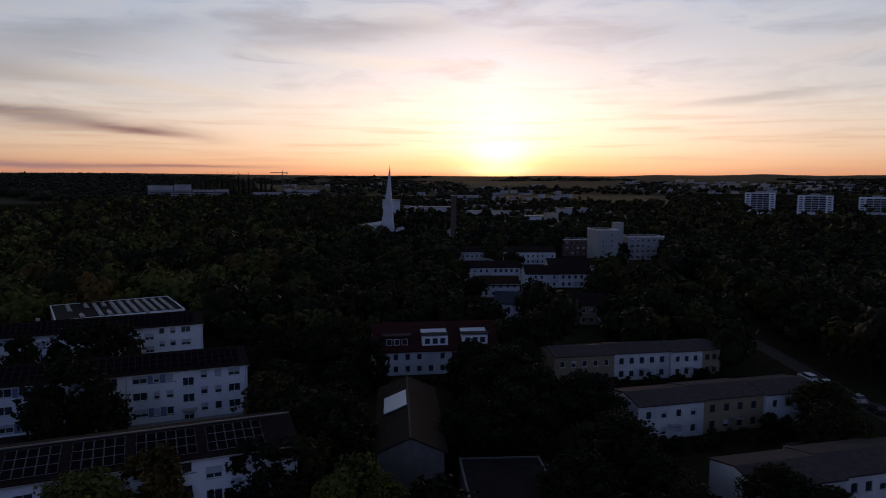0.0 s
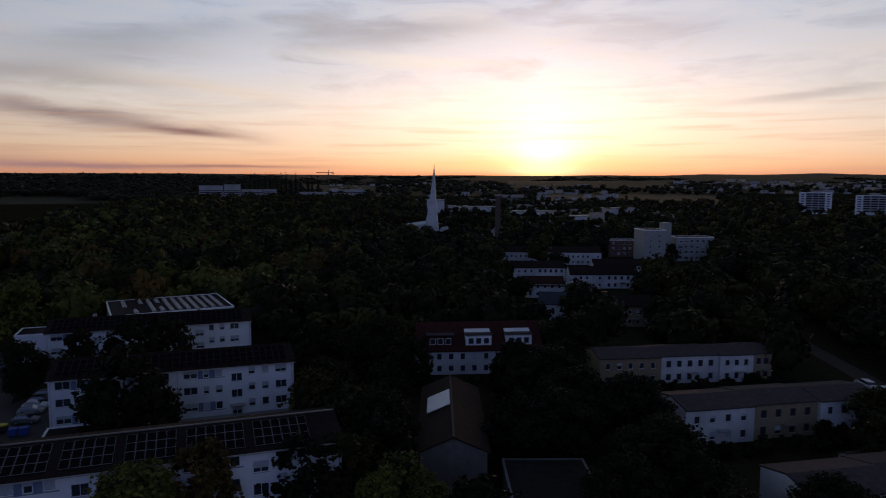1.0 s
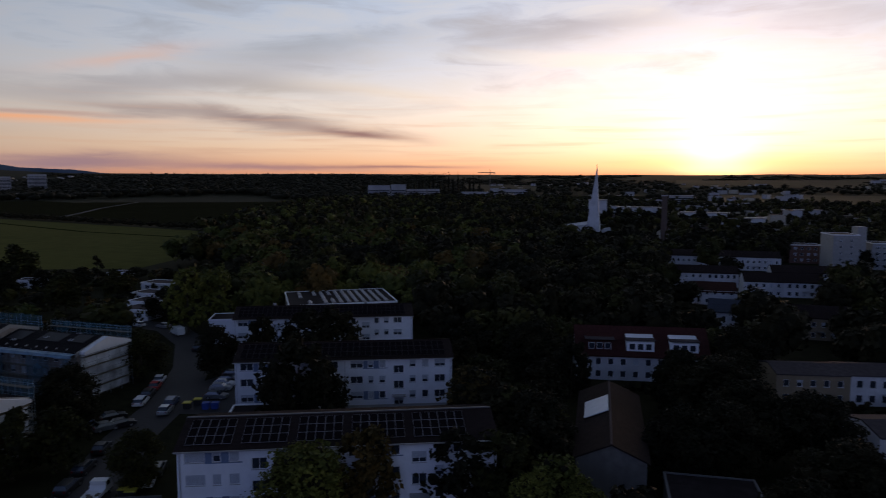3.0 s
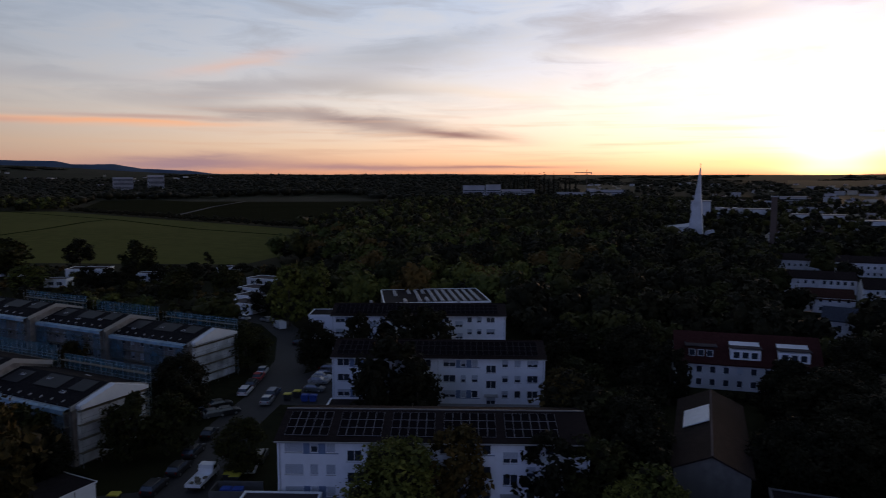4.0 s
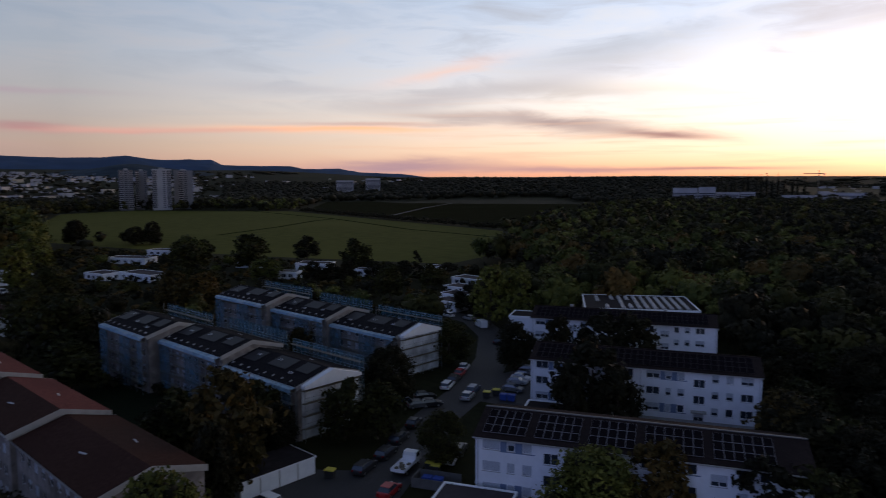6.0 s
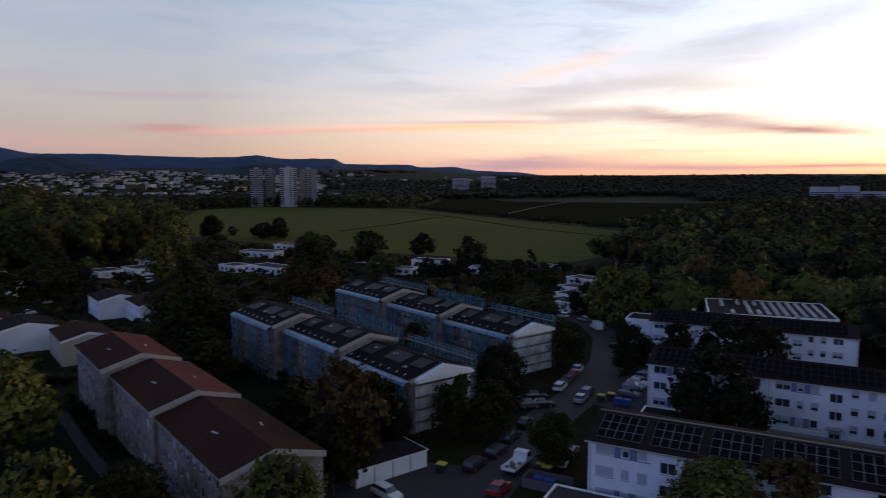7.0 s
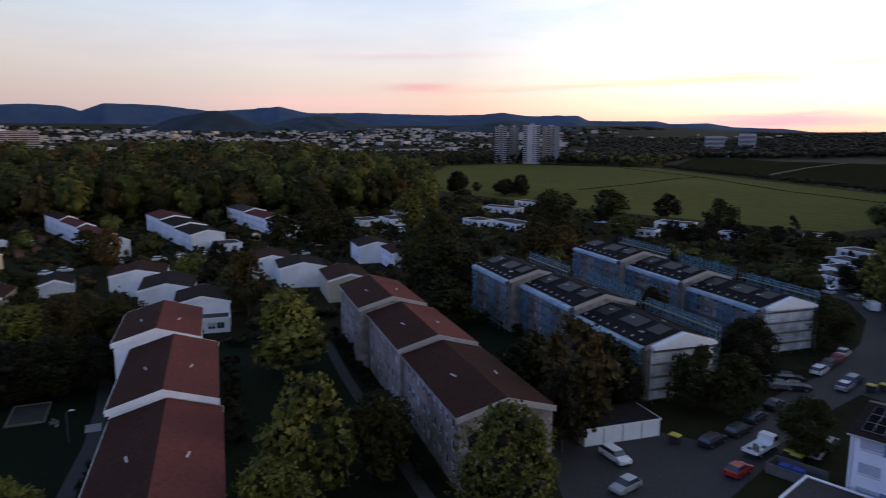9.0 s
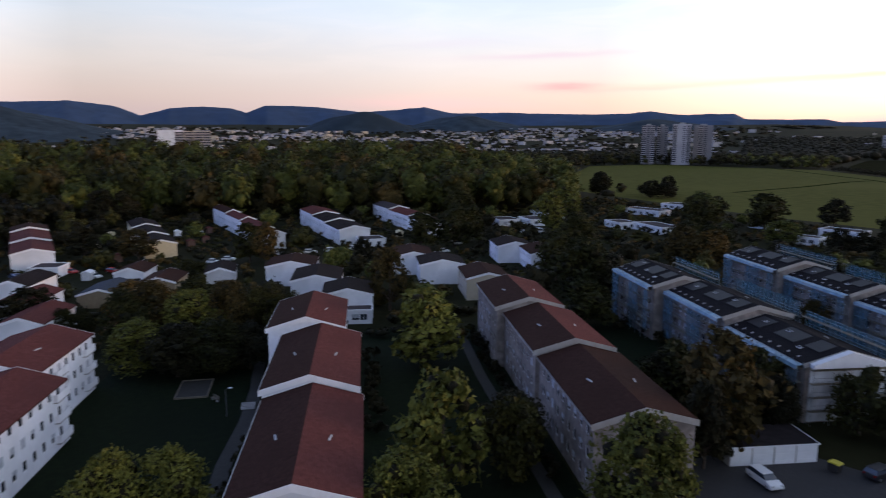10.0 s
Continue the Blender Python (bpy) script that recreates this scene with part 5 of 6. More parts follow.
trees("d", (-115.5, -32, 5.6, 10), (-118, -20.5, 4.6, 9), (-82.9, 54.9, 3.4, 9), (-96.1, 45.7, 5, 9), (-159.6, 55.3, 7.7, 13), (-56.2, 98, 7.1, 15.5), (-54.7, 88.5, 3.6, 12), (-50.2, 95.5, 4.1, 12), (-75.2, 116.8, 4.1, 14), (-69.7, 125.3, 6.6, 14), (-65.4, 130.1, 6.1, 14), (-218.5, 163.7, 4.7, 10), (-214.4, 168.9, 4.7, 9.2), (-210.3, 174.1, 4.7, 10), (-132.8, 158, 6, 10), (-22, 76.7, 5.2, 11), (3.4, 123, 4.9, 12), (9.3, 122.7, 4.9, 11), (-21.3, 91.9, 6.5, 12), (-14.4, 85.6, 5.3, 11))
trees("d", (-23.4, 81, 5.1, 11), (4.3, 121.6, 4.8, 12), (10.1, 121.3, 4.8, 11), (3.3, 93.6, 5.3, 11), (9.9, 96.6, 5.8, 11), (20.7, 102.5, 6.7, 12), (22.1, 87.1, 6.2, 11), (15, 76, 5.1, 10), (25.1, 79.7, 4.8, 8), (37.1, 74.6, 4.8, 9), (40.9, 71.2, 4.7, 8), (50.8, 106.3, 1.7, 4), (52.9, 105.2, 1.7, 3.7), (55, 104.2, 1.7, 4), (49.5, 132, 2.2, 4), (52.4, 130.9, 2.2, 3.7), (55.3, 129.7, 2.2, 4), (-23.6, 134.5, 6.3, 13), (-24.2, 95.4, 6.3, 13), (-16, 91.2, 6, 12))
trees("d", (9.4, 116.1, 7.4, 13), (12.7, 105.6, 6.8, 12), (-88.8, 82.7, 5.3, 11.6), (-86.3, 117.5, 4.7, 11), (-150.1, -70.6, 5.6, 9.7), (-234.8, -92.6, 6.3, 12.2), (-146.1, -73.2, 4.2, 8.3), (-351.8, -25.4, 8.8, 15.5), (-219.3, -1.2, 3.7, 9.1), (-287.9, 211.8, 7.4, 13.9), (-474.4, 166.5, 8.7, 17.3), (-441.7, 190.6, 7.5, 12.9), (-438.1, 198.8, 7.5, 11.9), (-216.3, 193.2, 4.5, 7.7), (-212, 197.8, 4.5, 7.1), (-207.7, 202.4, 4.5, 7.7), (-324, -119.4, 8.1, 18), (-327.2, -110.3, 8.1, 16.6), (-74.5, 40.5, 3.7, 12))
trees("h", (-161.8, 56.3, 7.9, 13), (-166.9, -40.8, 5.1, 8.3), (-246.5, 19.7, 7.2, 14.5))
trees("c", (-215.3, 218.1, 3.1, 10.5))
trees("v", (-158.0, 52.6, 8.0, 16.7), (-248.7, 32.3, 8.5, 17.0), (-212.0, 66.0, 7.5, 18.0), (-176.0, 186.4, 6.0, 10.5))
trees("y", (-218.1, -31.8, 5.0, 15.0), (-230.0, -74.0, 6.5, 11.4), (-152.0, -50.5, 6.0, 10.1), (-151.8, -31.3, 4.2, 9.8))
trees("v", (-225.1, -37.7, 6.6, 13.8), (-199.3, -49.5, 4.6, 6.2), (-262.0, 40.0, 7.5, 15.3))
trees("d", (-79.8, 17.8, 5.0, 9.5))
trees("m", (-285.2, 77.5, 8.5, 19.5), (-320.4, 95.5, 8.0, 18.5), (-302.0, 156.2, 8.2, 16.5), (-243.0, 158.2, 7.8, 9.7))
trees("d", (-453.4, 206.9, 7.4, 15.1), (-459.7, 194.5, 6.2, 10.2), (-474.0, 166.5, 7.5, 17.1), (-200.0, 222.0, 5.0, 5.6))



# ---- woods and shrubs that nobody could count ----
def inside(poly, x, y):
    c = False
    for (x0, y0), (x1, y1) in zip(poly, poly[1:] + poly[:1]):
        if (y0 > y) != (y1 > y) and x < (x1 - x0) * (y - y0) / (y1 - y0) + x0:
            c = not c
    return c


MEADOW = [(-230, 312), (-215, 245), (-330, 200), (-436, 170), (-552, 145), (-960, 316), (-1010, 432), (-806, 575), (-345, 458)]
PLOUGHED = [(-335, 448), (-806, 566), (-1160, 900), (-900, 1360), (-550, 1055)]


def seg_far(x, y, line, d):
    p = Vector((x, y))
    for a, b in zip(line, line[1:]):
        a, b = Vector(a), Vector(b)
        t = max(0, min(1, (p - a).dot(b - a) / (b - a).length_squared))
        if (a + (b - a) * t - p).length < d:
            return False
    return True


def free(x, y, margin):
    for cx, cy, hx, hy, turn in FOOT:
        dx, dy = x - cx, y - cy
        if abs(dx) + abs(dy) > hx + hy + margin * 2 + 40:
            continue
        c, s = math.cos(radians(turn)), math.sin(radians(turn))
        if abs(dx * c + dy * s) < hx + margin and abs(-dx * s + dy * c) < hy + margin:
            return False
    return seg_far(x, y, STREET, 5 + margin) and seg_far(x, y, LANE, 4 + margin)


def shadow_clear(x, y, h):
    """Keep houses in view: no growth right in front of them that would hide their walls."""
    r = math.hypot(x, y)
    ux, uy = x / r, y / r
    for cx, cy, hx, hy, turn in FOOT:
        d = cx * ux + cy * uy
        off = abs(-cx * uy + cy * ux)
        if 0 < d - r < max(hx, hy) + h * r / 34 * 0.75 and off < max(hx, hy) * 0.95:
            return False
    return True


def lumps(name, spots, material, label, category, lobes, leaves, size, level=1):
    """One mesh of many crowns: (x, y, z, radius, height). Each crown is a heap of clumps set with leaf sprays."""
    bm = bmesh.new()
    bmesh.ops.create_icosphere(bm, subdivisions=level, radius=1)
    iv = np.array([v.co[:] for v in bm.verts])
    jf = np.array([[v.index for v in f.verts] for f in bm.faces])
    bm.free()
    rng = np.random.default_rng(len(spots))
    V, T, Q, quads = [], [], [], []
    n = 0
    for x, y, z, R, H in spots:
        turn = rng.uniform(0, 6.283)
        for k in range(lobes):
            if lobes == 1:
                c, sz = np.array((x, y, z + H * 0.52)), np.array((R, R, H * 0.5))
            elif k == 0 and lobes > 3:
                c, sz = np.array((x, y, z + H * 0.54)), np.array((R * 0.86, R * 0.86, H * 0.43))
            else:
                t = -0.9 + 1.8 * (k + rng.random()) / lobes
                reach = R * math.sqrt(max(0.05, 1 - abs(t) ** 2.2)) * 0.66 * math.sqrt(rng.uniform(0.25, 1.0))
                a = turn + k * 2.4 + rng.uniform(-0.4, 0.4)
                r = R * rng.uniform(0.36, 0.56) * (1 - 0.22 * max(0, t))
                c = np.array((x + reach * math.cos(a), y + reach * math.sin(a), z + H * (0.56 + 0.30 * t)))
                sz = np.array((r * rng.uniform(0.75, 1.3), r * rng.uniform(0.75, 1.3), min(r * rng.uniform(0.7, 1.15), H * 0.32)))
            V.append(c + iv * ((0.86 if lobes < 3 else 0.76) + rng.normal(0, 0.15, (len(iv), 1))) * sz)
            T.append(jf + n)
            n += len(iv)
            if leaves:
                d = rng.normal(0, 1, (leaves, 3))
                d[:, 2] += 0.35
                d /= np.linalg.norm(d, axis=1, keepdims=True)
                quads.append((c + d * sz * rng.uniform(0.80, 1.20, (leaves, 1)), d))
    for p, d in quads:
        u = rng.normal(0, 1, p.shape)
        u -= (u * d).sum(1, keepdims=True) * d * 0.6
        u /= np.linalg.norm(u, axis=1, keepdims=True)
        w = np.cross(u, d + rng.normal(0, 0.5, d.shape))
        w /= np.linalg.norm(w, axis=1, keepdims=True)
        s = size * rng.uniform(0.5, 1.5, (len(p), 1))
        V += [p + u * s, p + w * s * 0.7, p - u * s, p - w * s * 0.7]
        m = len(p)
        i = np.arange(m) + n
        Q.append(np.stack([i, i + m, i + 2 * m, i + 3 * m], 1))
        n += 4 * m
    V = np.concatenate(V)
    faces = np.concatenate(T).tolist() + (np.concatenate(Q).tolist() if Q else [])
    me = bpy.data.meshes.new(name)
    me.from_pydata(V.tolist(), [], faces)
    me.polygons.foreach_set("use_smooth", [len(f) == 3 for f in faces])
    me.materials.append(material)
    return tagged(new(name, me), label, category, kind="stuff")


def scatter(rng, step, test, r0, r1, a0, a1):
    """Spots on a shaken grid between two distances and two turns."""
    out_ = []
    n = int(r1 / step) + 1
    for i in range(-n, n + 1):
        for j in range(-n, n + 1):
            x, y = (i + rng.uniform(-0.45, 0.45)) * step, (j + rng.uniform(-0.45, 0.45)) * step
            r = math.hypot(x, y)
            if r0 < r < r1 and a0 < math.degrees(math.atan2(-x, y)) < a1 and test(x, y):
                out_.append((x, y))
    return out_


def no_tree(x, y, d):
    return all((x - a) ** 2 + (y - b) ** 2 > (c + d) ** 2 for a, b, c in TREE_AT)


def settled(x, y):
    return -372 < x < -128 and -135 < y < 130 or -240 < x < -138 and 120 < y < 235 or -430 < x < -170 and 100 < y < 262 or -560 < x < -345 and 70 < math.degrees(math.atan2(-x, y)) < 73.5


def courtyards(x, y):
    return -142 < x < 20 and -80 < y < 62 or -125 < x < -40 and 60 < y < 150


def build_woods():
    rng = random.Random(11)
    pick = lambda k, seq: [s for i, s in enumerate(seq) if i % 4 == k]

    def open_land(x, y):
        a, r = math.degrees(math.atan2(-x, y)), math.hypot(x, y)
        if 3.0 < a < 7.8 and 455 < r < 560 or abs(a + 0.2) < 0.8 and 370 < r < 450 or 62 < x < 84 and 100 < y < 172:
            return False
        if -34 < a < -23 and 760 < r < 985:
            return False
        if r > 1000 and any(f[0] < a < f[1] and f[2] - 40 < r < f[3] + 40 for f in FIELDS):
            return False
        return not inside(MEADOW, x, y) and not inside(PLOUGHED, x, y)

    def tall(x, y):
        return x < -345 and math.degrees(math.atan2(-x, y)) > 73.5

    def wood(name, spots, mats, label, category, lobes, leaves, size):
        for k, m in enumerate(mats):
            share = [q for i, q in enumerate(spots) if i % len(mats) == k]
            if share:
                lumps(name, share, m, label, category, lobes, leaves, size)

    # lighter leaves away from the sun: sky light put into the wood's colour
    def sky_lit_stand(q):
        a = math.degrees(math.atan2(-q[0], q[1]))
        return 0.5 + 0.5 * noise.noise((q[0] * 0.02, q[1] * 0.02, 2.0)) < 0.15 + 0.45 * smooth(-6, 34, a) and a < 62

    near = scatter(rng, 9.5, lambda x, y: open_land(x, y) and not tall(x, y) and not courtyards(x, y) and not settled(x, y) and free(x, y, 3.5) and no_tree(x, y, 1.5), 62, 430, -36, 120)
    close = [p for p in near if math.hypot(*p) < 150]
    near = [p for p in near if math.hypot(*p) >= 150]
    for x, y in close:
        R, H = rng.uniform(4.0, 6.2), rng.uniform(8.5, 14)
        if shadow_clear(x, y, H) and no_tree(x, y, 2.4):
            trees(rng.choice("wwvd"), (x, y, R, H))
    near = [(x, y, 0, rng.uniform(3.8, 7.6), rng.uniform(8, 16)) for x, y in near]
    near = [q for q in near if shadow_clear(q[0], q[1], q[4])]
    for lo_, hi_, lobes, leaves, size in ((0, 265, 9, 40, 0.75), (265, 600, 6, 28, 1.1)):
        ring = [q for q in near if lo_ <= math.hypot(q[0], q[1]) < hi_]
        wood("woodland", [q for q in ring if sky_lit_stand(q)], (LEAF_MID, LEAF, LEAF_MID, LEAF_DARK, LEAF_MID, LEAF_AUTUMN), "mixed broadleaf stand, sky light in its greens", "woodland", lobes, leaves, size)
        wood("woodland", [q for q in ring if not sky_lit_stand(q)], (LEAF, LEAF_DARK, LEAF_DARK), "dense broadleaf stand, shade in its dark green", "woodland", lobes, leaves, size)
    edge = scatter(rng, 12.5, lambda x, y: open_land(x, y) and tall(x, y) and free(x, y, 3), 330, 560, 55, 120)
    edge = [(x, y, land(x, y) - 0.5, rng.uniform(6.5, 10.5), rng.uniform(17, 31)) for x, y in edge]
    wood("woodland", edge, (LEAF_MID, LEAF, LEAF_MID, LEAF, LEAF_AUTUMN, LEAF_MID), "tall dense broadleaf forest edge", "woodland", 9, 44, 1.05)
    mid = scatter(rng, 13, lambda x, y: open_land(x, y) and not settled(x, y) and free(x, y, 4) and (not tall(x, y) or math.hypot(x, y) > 560), 430, 1200, -36, 120)
    mid = [(x, y, land(x, y), rng.uniform(5, 9.5), rng.uniform(9, 19)) for x, y in mid if not (x > -50 and rng.random() < (0.4 if math.hypot(x, y) < 700 else 0.6))]
    wood("woodland", [q for q in mid if sky_lit_stand(q)], (LEAF, LEAF_DARK, LEAF_MID), "dense broadleaf stand, sky light in its greens", "woodland", 2, 12, 1.7)
    wood("woodland", [q for q in mid if not sky_lit_stand(q)], (LEAF, LEAF_DARK, LEAF_DARK), "dense broadleaf stand, shade in its dark leaves", "woodland", 2, 12, 1.7)
    far = scatter(rng, 24, lambda x, y: open_land(x, y) and (math.hypot(x, y) < 1450 or math.degrees(math.atan2(-x, y)) < 60), 1200, 2500, -36, 120)
    far = [(x, y, land(x, y), rng.uniform(9, 14), rng.uniform(10, 18)) for x, y in far if rng.random() < (0.9 if x < -450 else 0.22)]
    lumps("woodland", far, LEAF_DARK, "far dark woods", "woodland", 1, 6, 3.0)
    rim_ = scatter(rng, 62, open_land, 2500, 3500, -36, 58)
    rim_ = [(x, y, land(x, y) - 2, rng.uniform(20, 42), rng.uniform(6, 11)) for x, y in rim_ if noise.noise((x * 0.0014, y * 0.0014, 5)) > rng.uniform(-0.3, 0.15)]
    lumps("woodland", rim_, LEAF_DARK, "patches of dark wood in the far plain", "woodland", 1, 6, 5.0)
    town_trees = scatter(rng, 45, lambda x, y: True, 1450, 3300, 58, 120)
    town_trees = [(x, y, land(x, y), rng.uniform(8, 16), rng.uniform(7, 12)) for x, y in town_trees if rng.random() < 0.42]
    lumps("town_trees", town_trees, LEAF_DARK, "dark trees among the houses of the far town", "trees", 1, 6, 3.0)
    hedge = [(-345 - 461 * f + rng.uniform(-3, 3), 463 + 118 * f + rng.uniform(-4, 4), 0, rng.uniform(2.2, 4.2), rng.uniform(2.5, 7.0)) for f in [i / 230 for i in range(231)]]
    for ox, oy, a, L in ((20.5, 132.5, 12, 36), (29, 103, 16, 35), (35, 74.5, 16, 48), (-15, 131.5, 14, 26)):
        c, q = math.cos(radians(a)), math.sin(radians(a))
        for i in range(int(L / 1.3)):
            d = rng.uniform(2.5, 7)
            u = i * 1.3 + rng.uniform(-0.5, 0.5)
            hedge.append((ox + c * u + q * d, oy + q * u - c * d, 0, rng.uniform(0.8, 1.6), rng.uniform(1.0, 2.6)))
    for x0, x1, y0 in ((-134, -72, 21.6), (-146, -88, 57.8), (-122, -60, -14.6), (-122, -84, 0.8)):
        u = x0
        while u < x1:
            hedge.append((u, y0 + rng.uniform(-1.2, 0.6), 0, rng.uniform(0.9, 1.8), rng.uniform(1.2, 2.8)))
            u += rng.uniform(1.5, 5.0)
    lumps("hedge", hedge, LEAF_DARK, "dark hedges before row houses and along fields", "hedge", 3, 30, 0.3)
    # keep the parked cars of the settlement in sight
    for x, y in ((-240, -19.5), (-243, -12.5), (-246, -4), (-228, -45), (-224, -49), (-237, -31), (-211, -76), (-203, -78), (-204, -99), (-211, -87)):
        for f in (1.0, 0.97, 0.94, 0.91):
            TREE_AT.append((x * f, y * f, 3.0))
    def off_meadow(x, y, d):
        return not any(inside(MEADOW, x + u, y + v) for u, v in ((0, d), (-d, 0), (-0.7 * d, 0.7 * d), (0.7 * d, 0.7 * d)))

    grove = scatter(rng, 13.0, lambda x, y: settled(x, y) and off_meadow(x, y, 34) and free(x, y, 2.5) and no_tree(x, y, 2.5), 140, 430, 20, 120)
    def rim_of_meadow(x, y):
        return math.hypot(x, y) > 225 and y > 60

    grove = [(x, y, 0, rng.uniform(1.8, 3.2), rng.uniform(2.5, 5.0)) if rim_of_meadow(x, y) else (x, y, 0, rng.uniform(2.6, 4.8), rng.uniform(5, 11)) for x, y in grove]
    grove = [s for s in grove if shadow_clear(s[0], s[1], s[4]) and rng.random() < 0.75]
    wood("garden_trees", grove, (LEAF, LEAF_DARK, LEAF_MID, LEAF_DARK), "dark garden trees between houses", "trees", 9, 30, 0.5)
    gard = scatter(rng, 6.2, lambda x, y: settled(x, y) and off_meadow(x, y, 14) and free(x, y, 1.5) and no_tree(x, y, 0.5), 120, 460, 20, 125)
    gard = [(x, y, 0, rng.uniform(1.6, 3.4), rng.uniform(1.2, 3.0)) for x, y in gard]
    for k, m in enumerate((LEAF_DARK, LEAF_AUTUMN, LEAF, LEAF_DARK)):
        lumps("shrubbery", pick(k, gard), m, "garden shrubs and hedges between houses", "shrub", 2, 14, 0.5)


build_woods()

for tmpl in TREES.values():
    for o in (*tmpl.children_recursive, tmpl):
        bpy.data.objects.remove(o)


# ---- cars, bins and small things ----
def car_paint(name, c, metal=0.0):
    return mat(name, c, 0.3, 0.06, 1.0, 0.3, metal=metal, spec=0.5)


PAINT = {"white": car_paint("white_paint", (0.72, 0.72, 0.73)), "silver": car_paint("silver_paint", (0.42, 0.43, 0.45), 0.4),
         "black": car_paint("black_paint", (0.02, 0.02, 0.023)), "red": car_paint("red_paint", (0.38, 0.02, 0.02)),
         "blue": car_paint("blue_paint", (0.03, 0.06, 0.14)), "grey": car_paint("grey_paint", (0.12, 0.125, 0.13))}
LAMP = mat("lamp_glass", (0.5, 0.5, 0.5), 0.15, 0.05, spec=0.6)
TAIL = mat("tail_lamp_glass", (0.25, 0.01, 0.01), 0.2, 0.05, spec=0.6)


def wheels(r, xs, half, rad):
    bm = bmesh.new()
    tube(bm, (0, -0.1, 0), (0, 0.1, 0), rad, rad, 14)
    me = mesh_of(bm, "wheel", RUBBER)
    bm = bmesh.new()
    tube(bm, (0, -0.11, 0), (0, 0.11, 0), rad * 0.6, rad * 0.6, 10)
    rim = mesh_of(bm, "rim", METAL)
    for x in xs:
        for s in (-1, 1):
            w = placed("wheel", me, r, pose(x, s * half, rad))
            placed("rim", rim, w, pose(0, 0, 0))


def car_template(color, shape):
    """A parked car: hull, glass house, roof, lamps, wheels. shape: hatch, estate or van."""
    L, W, H = {"hatch": (4.1, 1.74, 1.48), "estate": (4.6, 1.78, 1.48), "van": (5.0, 1.95, 2.2)}[shape]
    r = root("van" if shape == "van" else "car", pose(0, 0, -500), "%s parked %s" % (color, {"hatch": "hatchback car", "estate": "estate car", "van": "delivery van"}[shape]) + " on asphalt", "van" if shape == "van" else "car", "parked vehicles")
    h, b = W / 2, L / 2
    if shape == "van":
        bm = bmesh.new()
        prism(bm, [(-b, 0.3), (-b, 2.05), (-b + 0.1, 2.2), (b - 1.6, 2.2), (b - 0.75, 1.25), (b - 0.05, 1.0), (b, 0.3)], W, "y", -h)
        bmesh.ops.bevel(bm, geom=[e for e in bm.edges], offset=0.06, segments=2, affect="EDGES")
        part("body", bm, PAINT[color], r)
        bm = bmesh.new()
        bm.faces.new([bm.verts.new(p) for p in ((b - 1.52, -0.8, 2.14), (b - 1.52, 0.8, 2.14), (b - 0.78, 0.8, 1.31), (b - 0.78, -0.8, 1.31))])
        bmesh.ops.solidify(bm, geom=bm.faces[:], thickness=0.03)
        part("windscreen", bm, GLASS, r)
        for s in (-1, 1):
            part("side_glass", boxes((b - 2.1, s * h - 0.012, 1.3, b - 1.25, s * h + 0.012, 1.9)), GLASS, r)
            part("headlight", boxes((b - 0.1, s * (h - 0.3) - 0.16, 0.72, b + 0.01, s * (h - 0.3) + 0.16, 0.9)), LAMP, r)
        wheels(r, (-b + 0.95, b - 0.9), h - 0.1, 0.34)
        return r
    bm = bmesh.new()
    prism(bm, [(-b, 0.35), (-b + 0.05, 0.8), (-b + 0.15, 0.95), (b - 1.15, 0.98), (b - 0.2, 0.8), (b, 0.62), (b - 0.02, 0.32), (b - 0.3, 0.22), (-b + 0.3, 0.22)], W, "y", -h)
    bmesh.ops.bevel(bm, geom=[e for e in bm.edges], offset=0.06, segments=2, affect="EDGES")
    part("body", bm, PAINT[color], r)
    rear = -b + (0.15 if shape != "hatch" else 0.3)
    slope = 0.35 if shape != "hatch" else 0.55
    nose = b - (1.05 if shape != "van" else 0.55)
    bm = bmesh.new()
    lo = [(rear, -h + 0.06), (nose, -h + 0.06), (nose, h - 0.06), (rear, h - 0.06)]
    hi = [(rear + slope, -h + 0.22), (nose - 0.75, -h + 0.22), (nose - 0.75, h - 0.22), (rear + slope, h - 0.22)]
    a = [bm.verts.new((x, y, 0.93)) for x, y in lo]
    c = [bm.verts.new((x, y, H - 0.08)) for x, y in hi]
    bm.faces.new(c), bm.faces.new(a[::-1])
    for i in range(4):
        bm.faces.new((a[i], a[(i + 1) % 4], c[(i + 1) % 4], c[i]))
    part("cabin_glass", bm, GLASS if shape != "van" else PAINT[color], r)
    bm = bmesh.new()
    box(bm, rear + slope - 0.05, -h + 0.18, H - 0.08, nose - 0.68, h - 0.18, H)
    bmesh.ops.bevel(bm, geom=[e for e in bm.edges], offset=0.035, segments=1, affect="EDGES")
    part("roof", bm, PAINT[color], r)
    for s in (-1, 1):
        part("headlight", boxes((b - 0.22, s * (h - 0.3) - 0.16, 0.62, b - 0.02, s * (h - 0.3) + 0.16, 0.76)), LAMP, r)
        part("tail_light", boxes((-b - 0.01, s * (h - 0.25) - 0.1, 0.68, -b + 0.1, s * (h - 0.25) + 0.1, 0.9)), TAIL, r)
    wheels(r, (-b + 0.85, b - 0.85), h - 0.1, 0.32)
    return r


CARS = {}


def cars(color, shape, *rows):
    """rows: x, y, heading"""
    key = (color, shape)
    if key not in CARS:
        CARS[key] = car_template(color, shape)
    for x, y, a in rows:
        copy_thing(CARS[key], pose(x, y, 0.035, 0, 0, a))


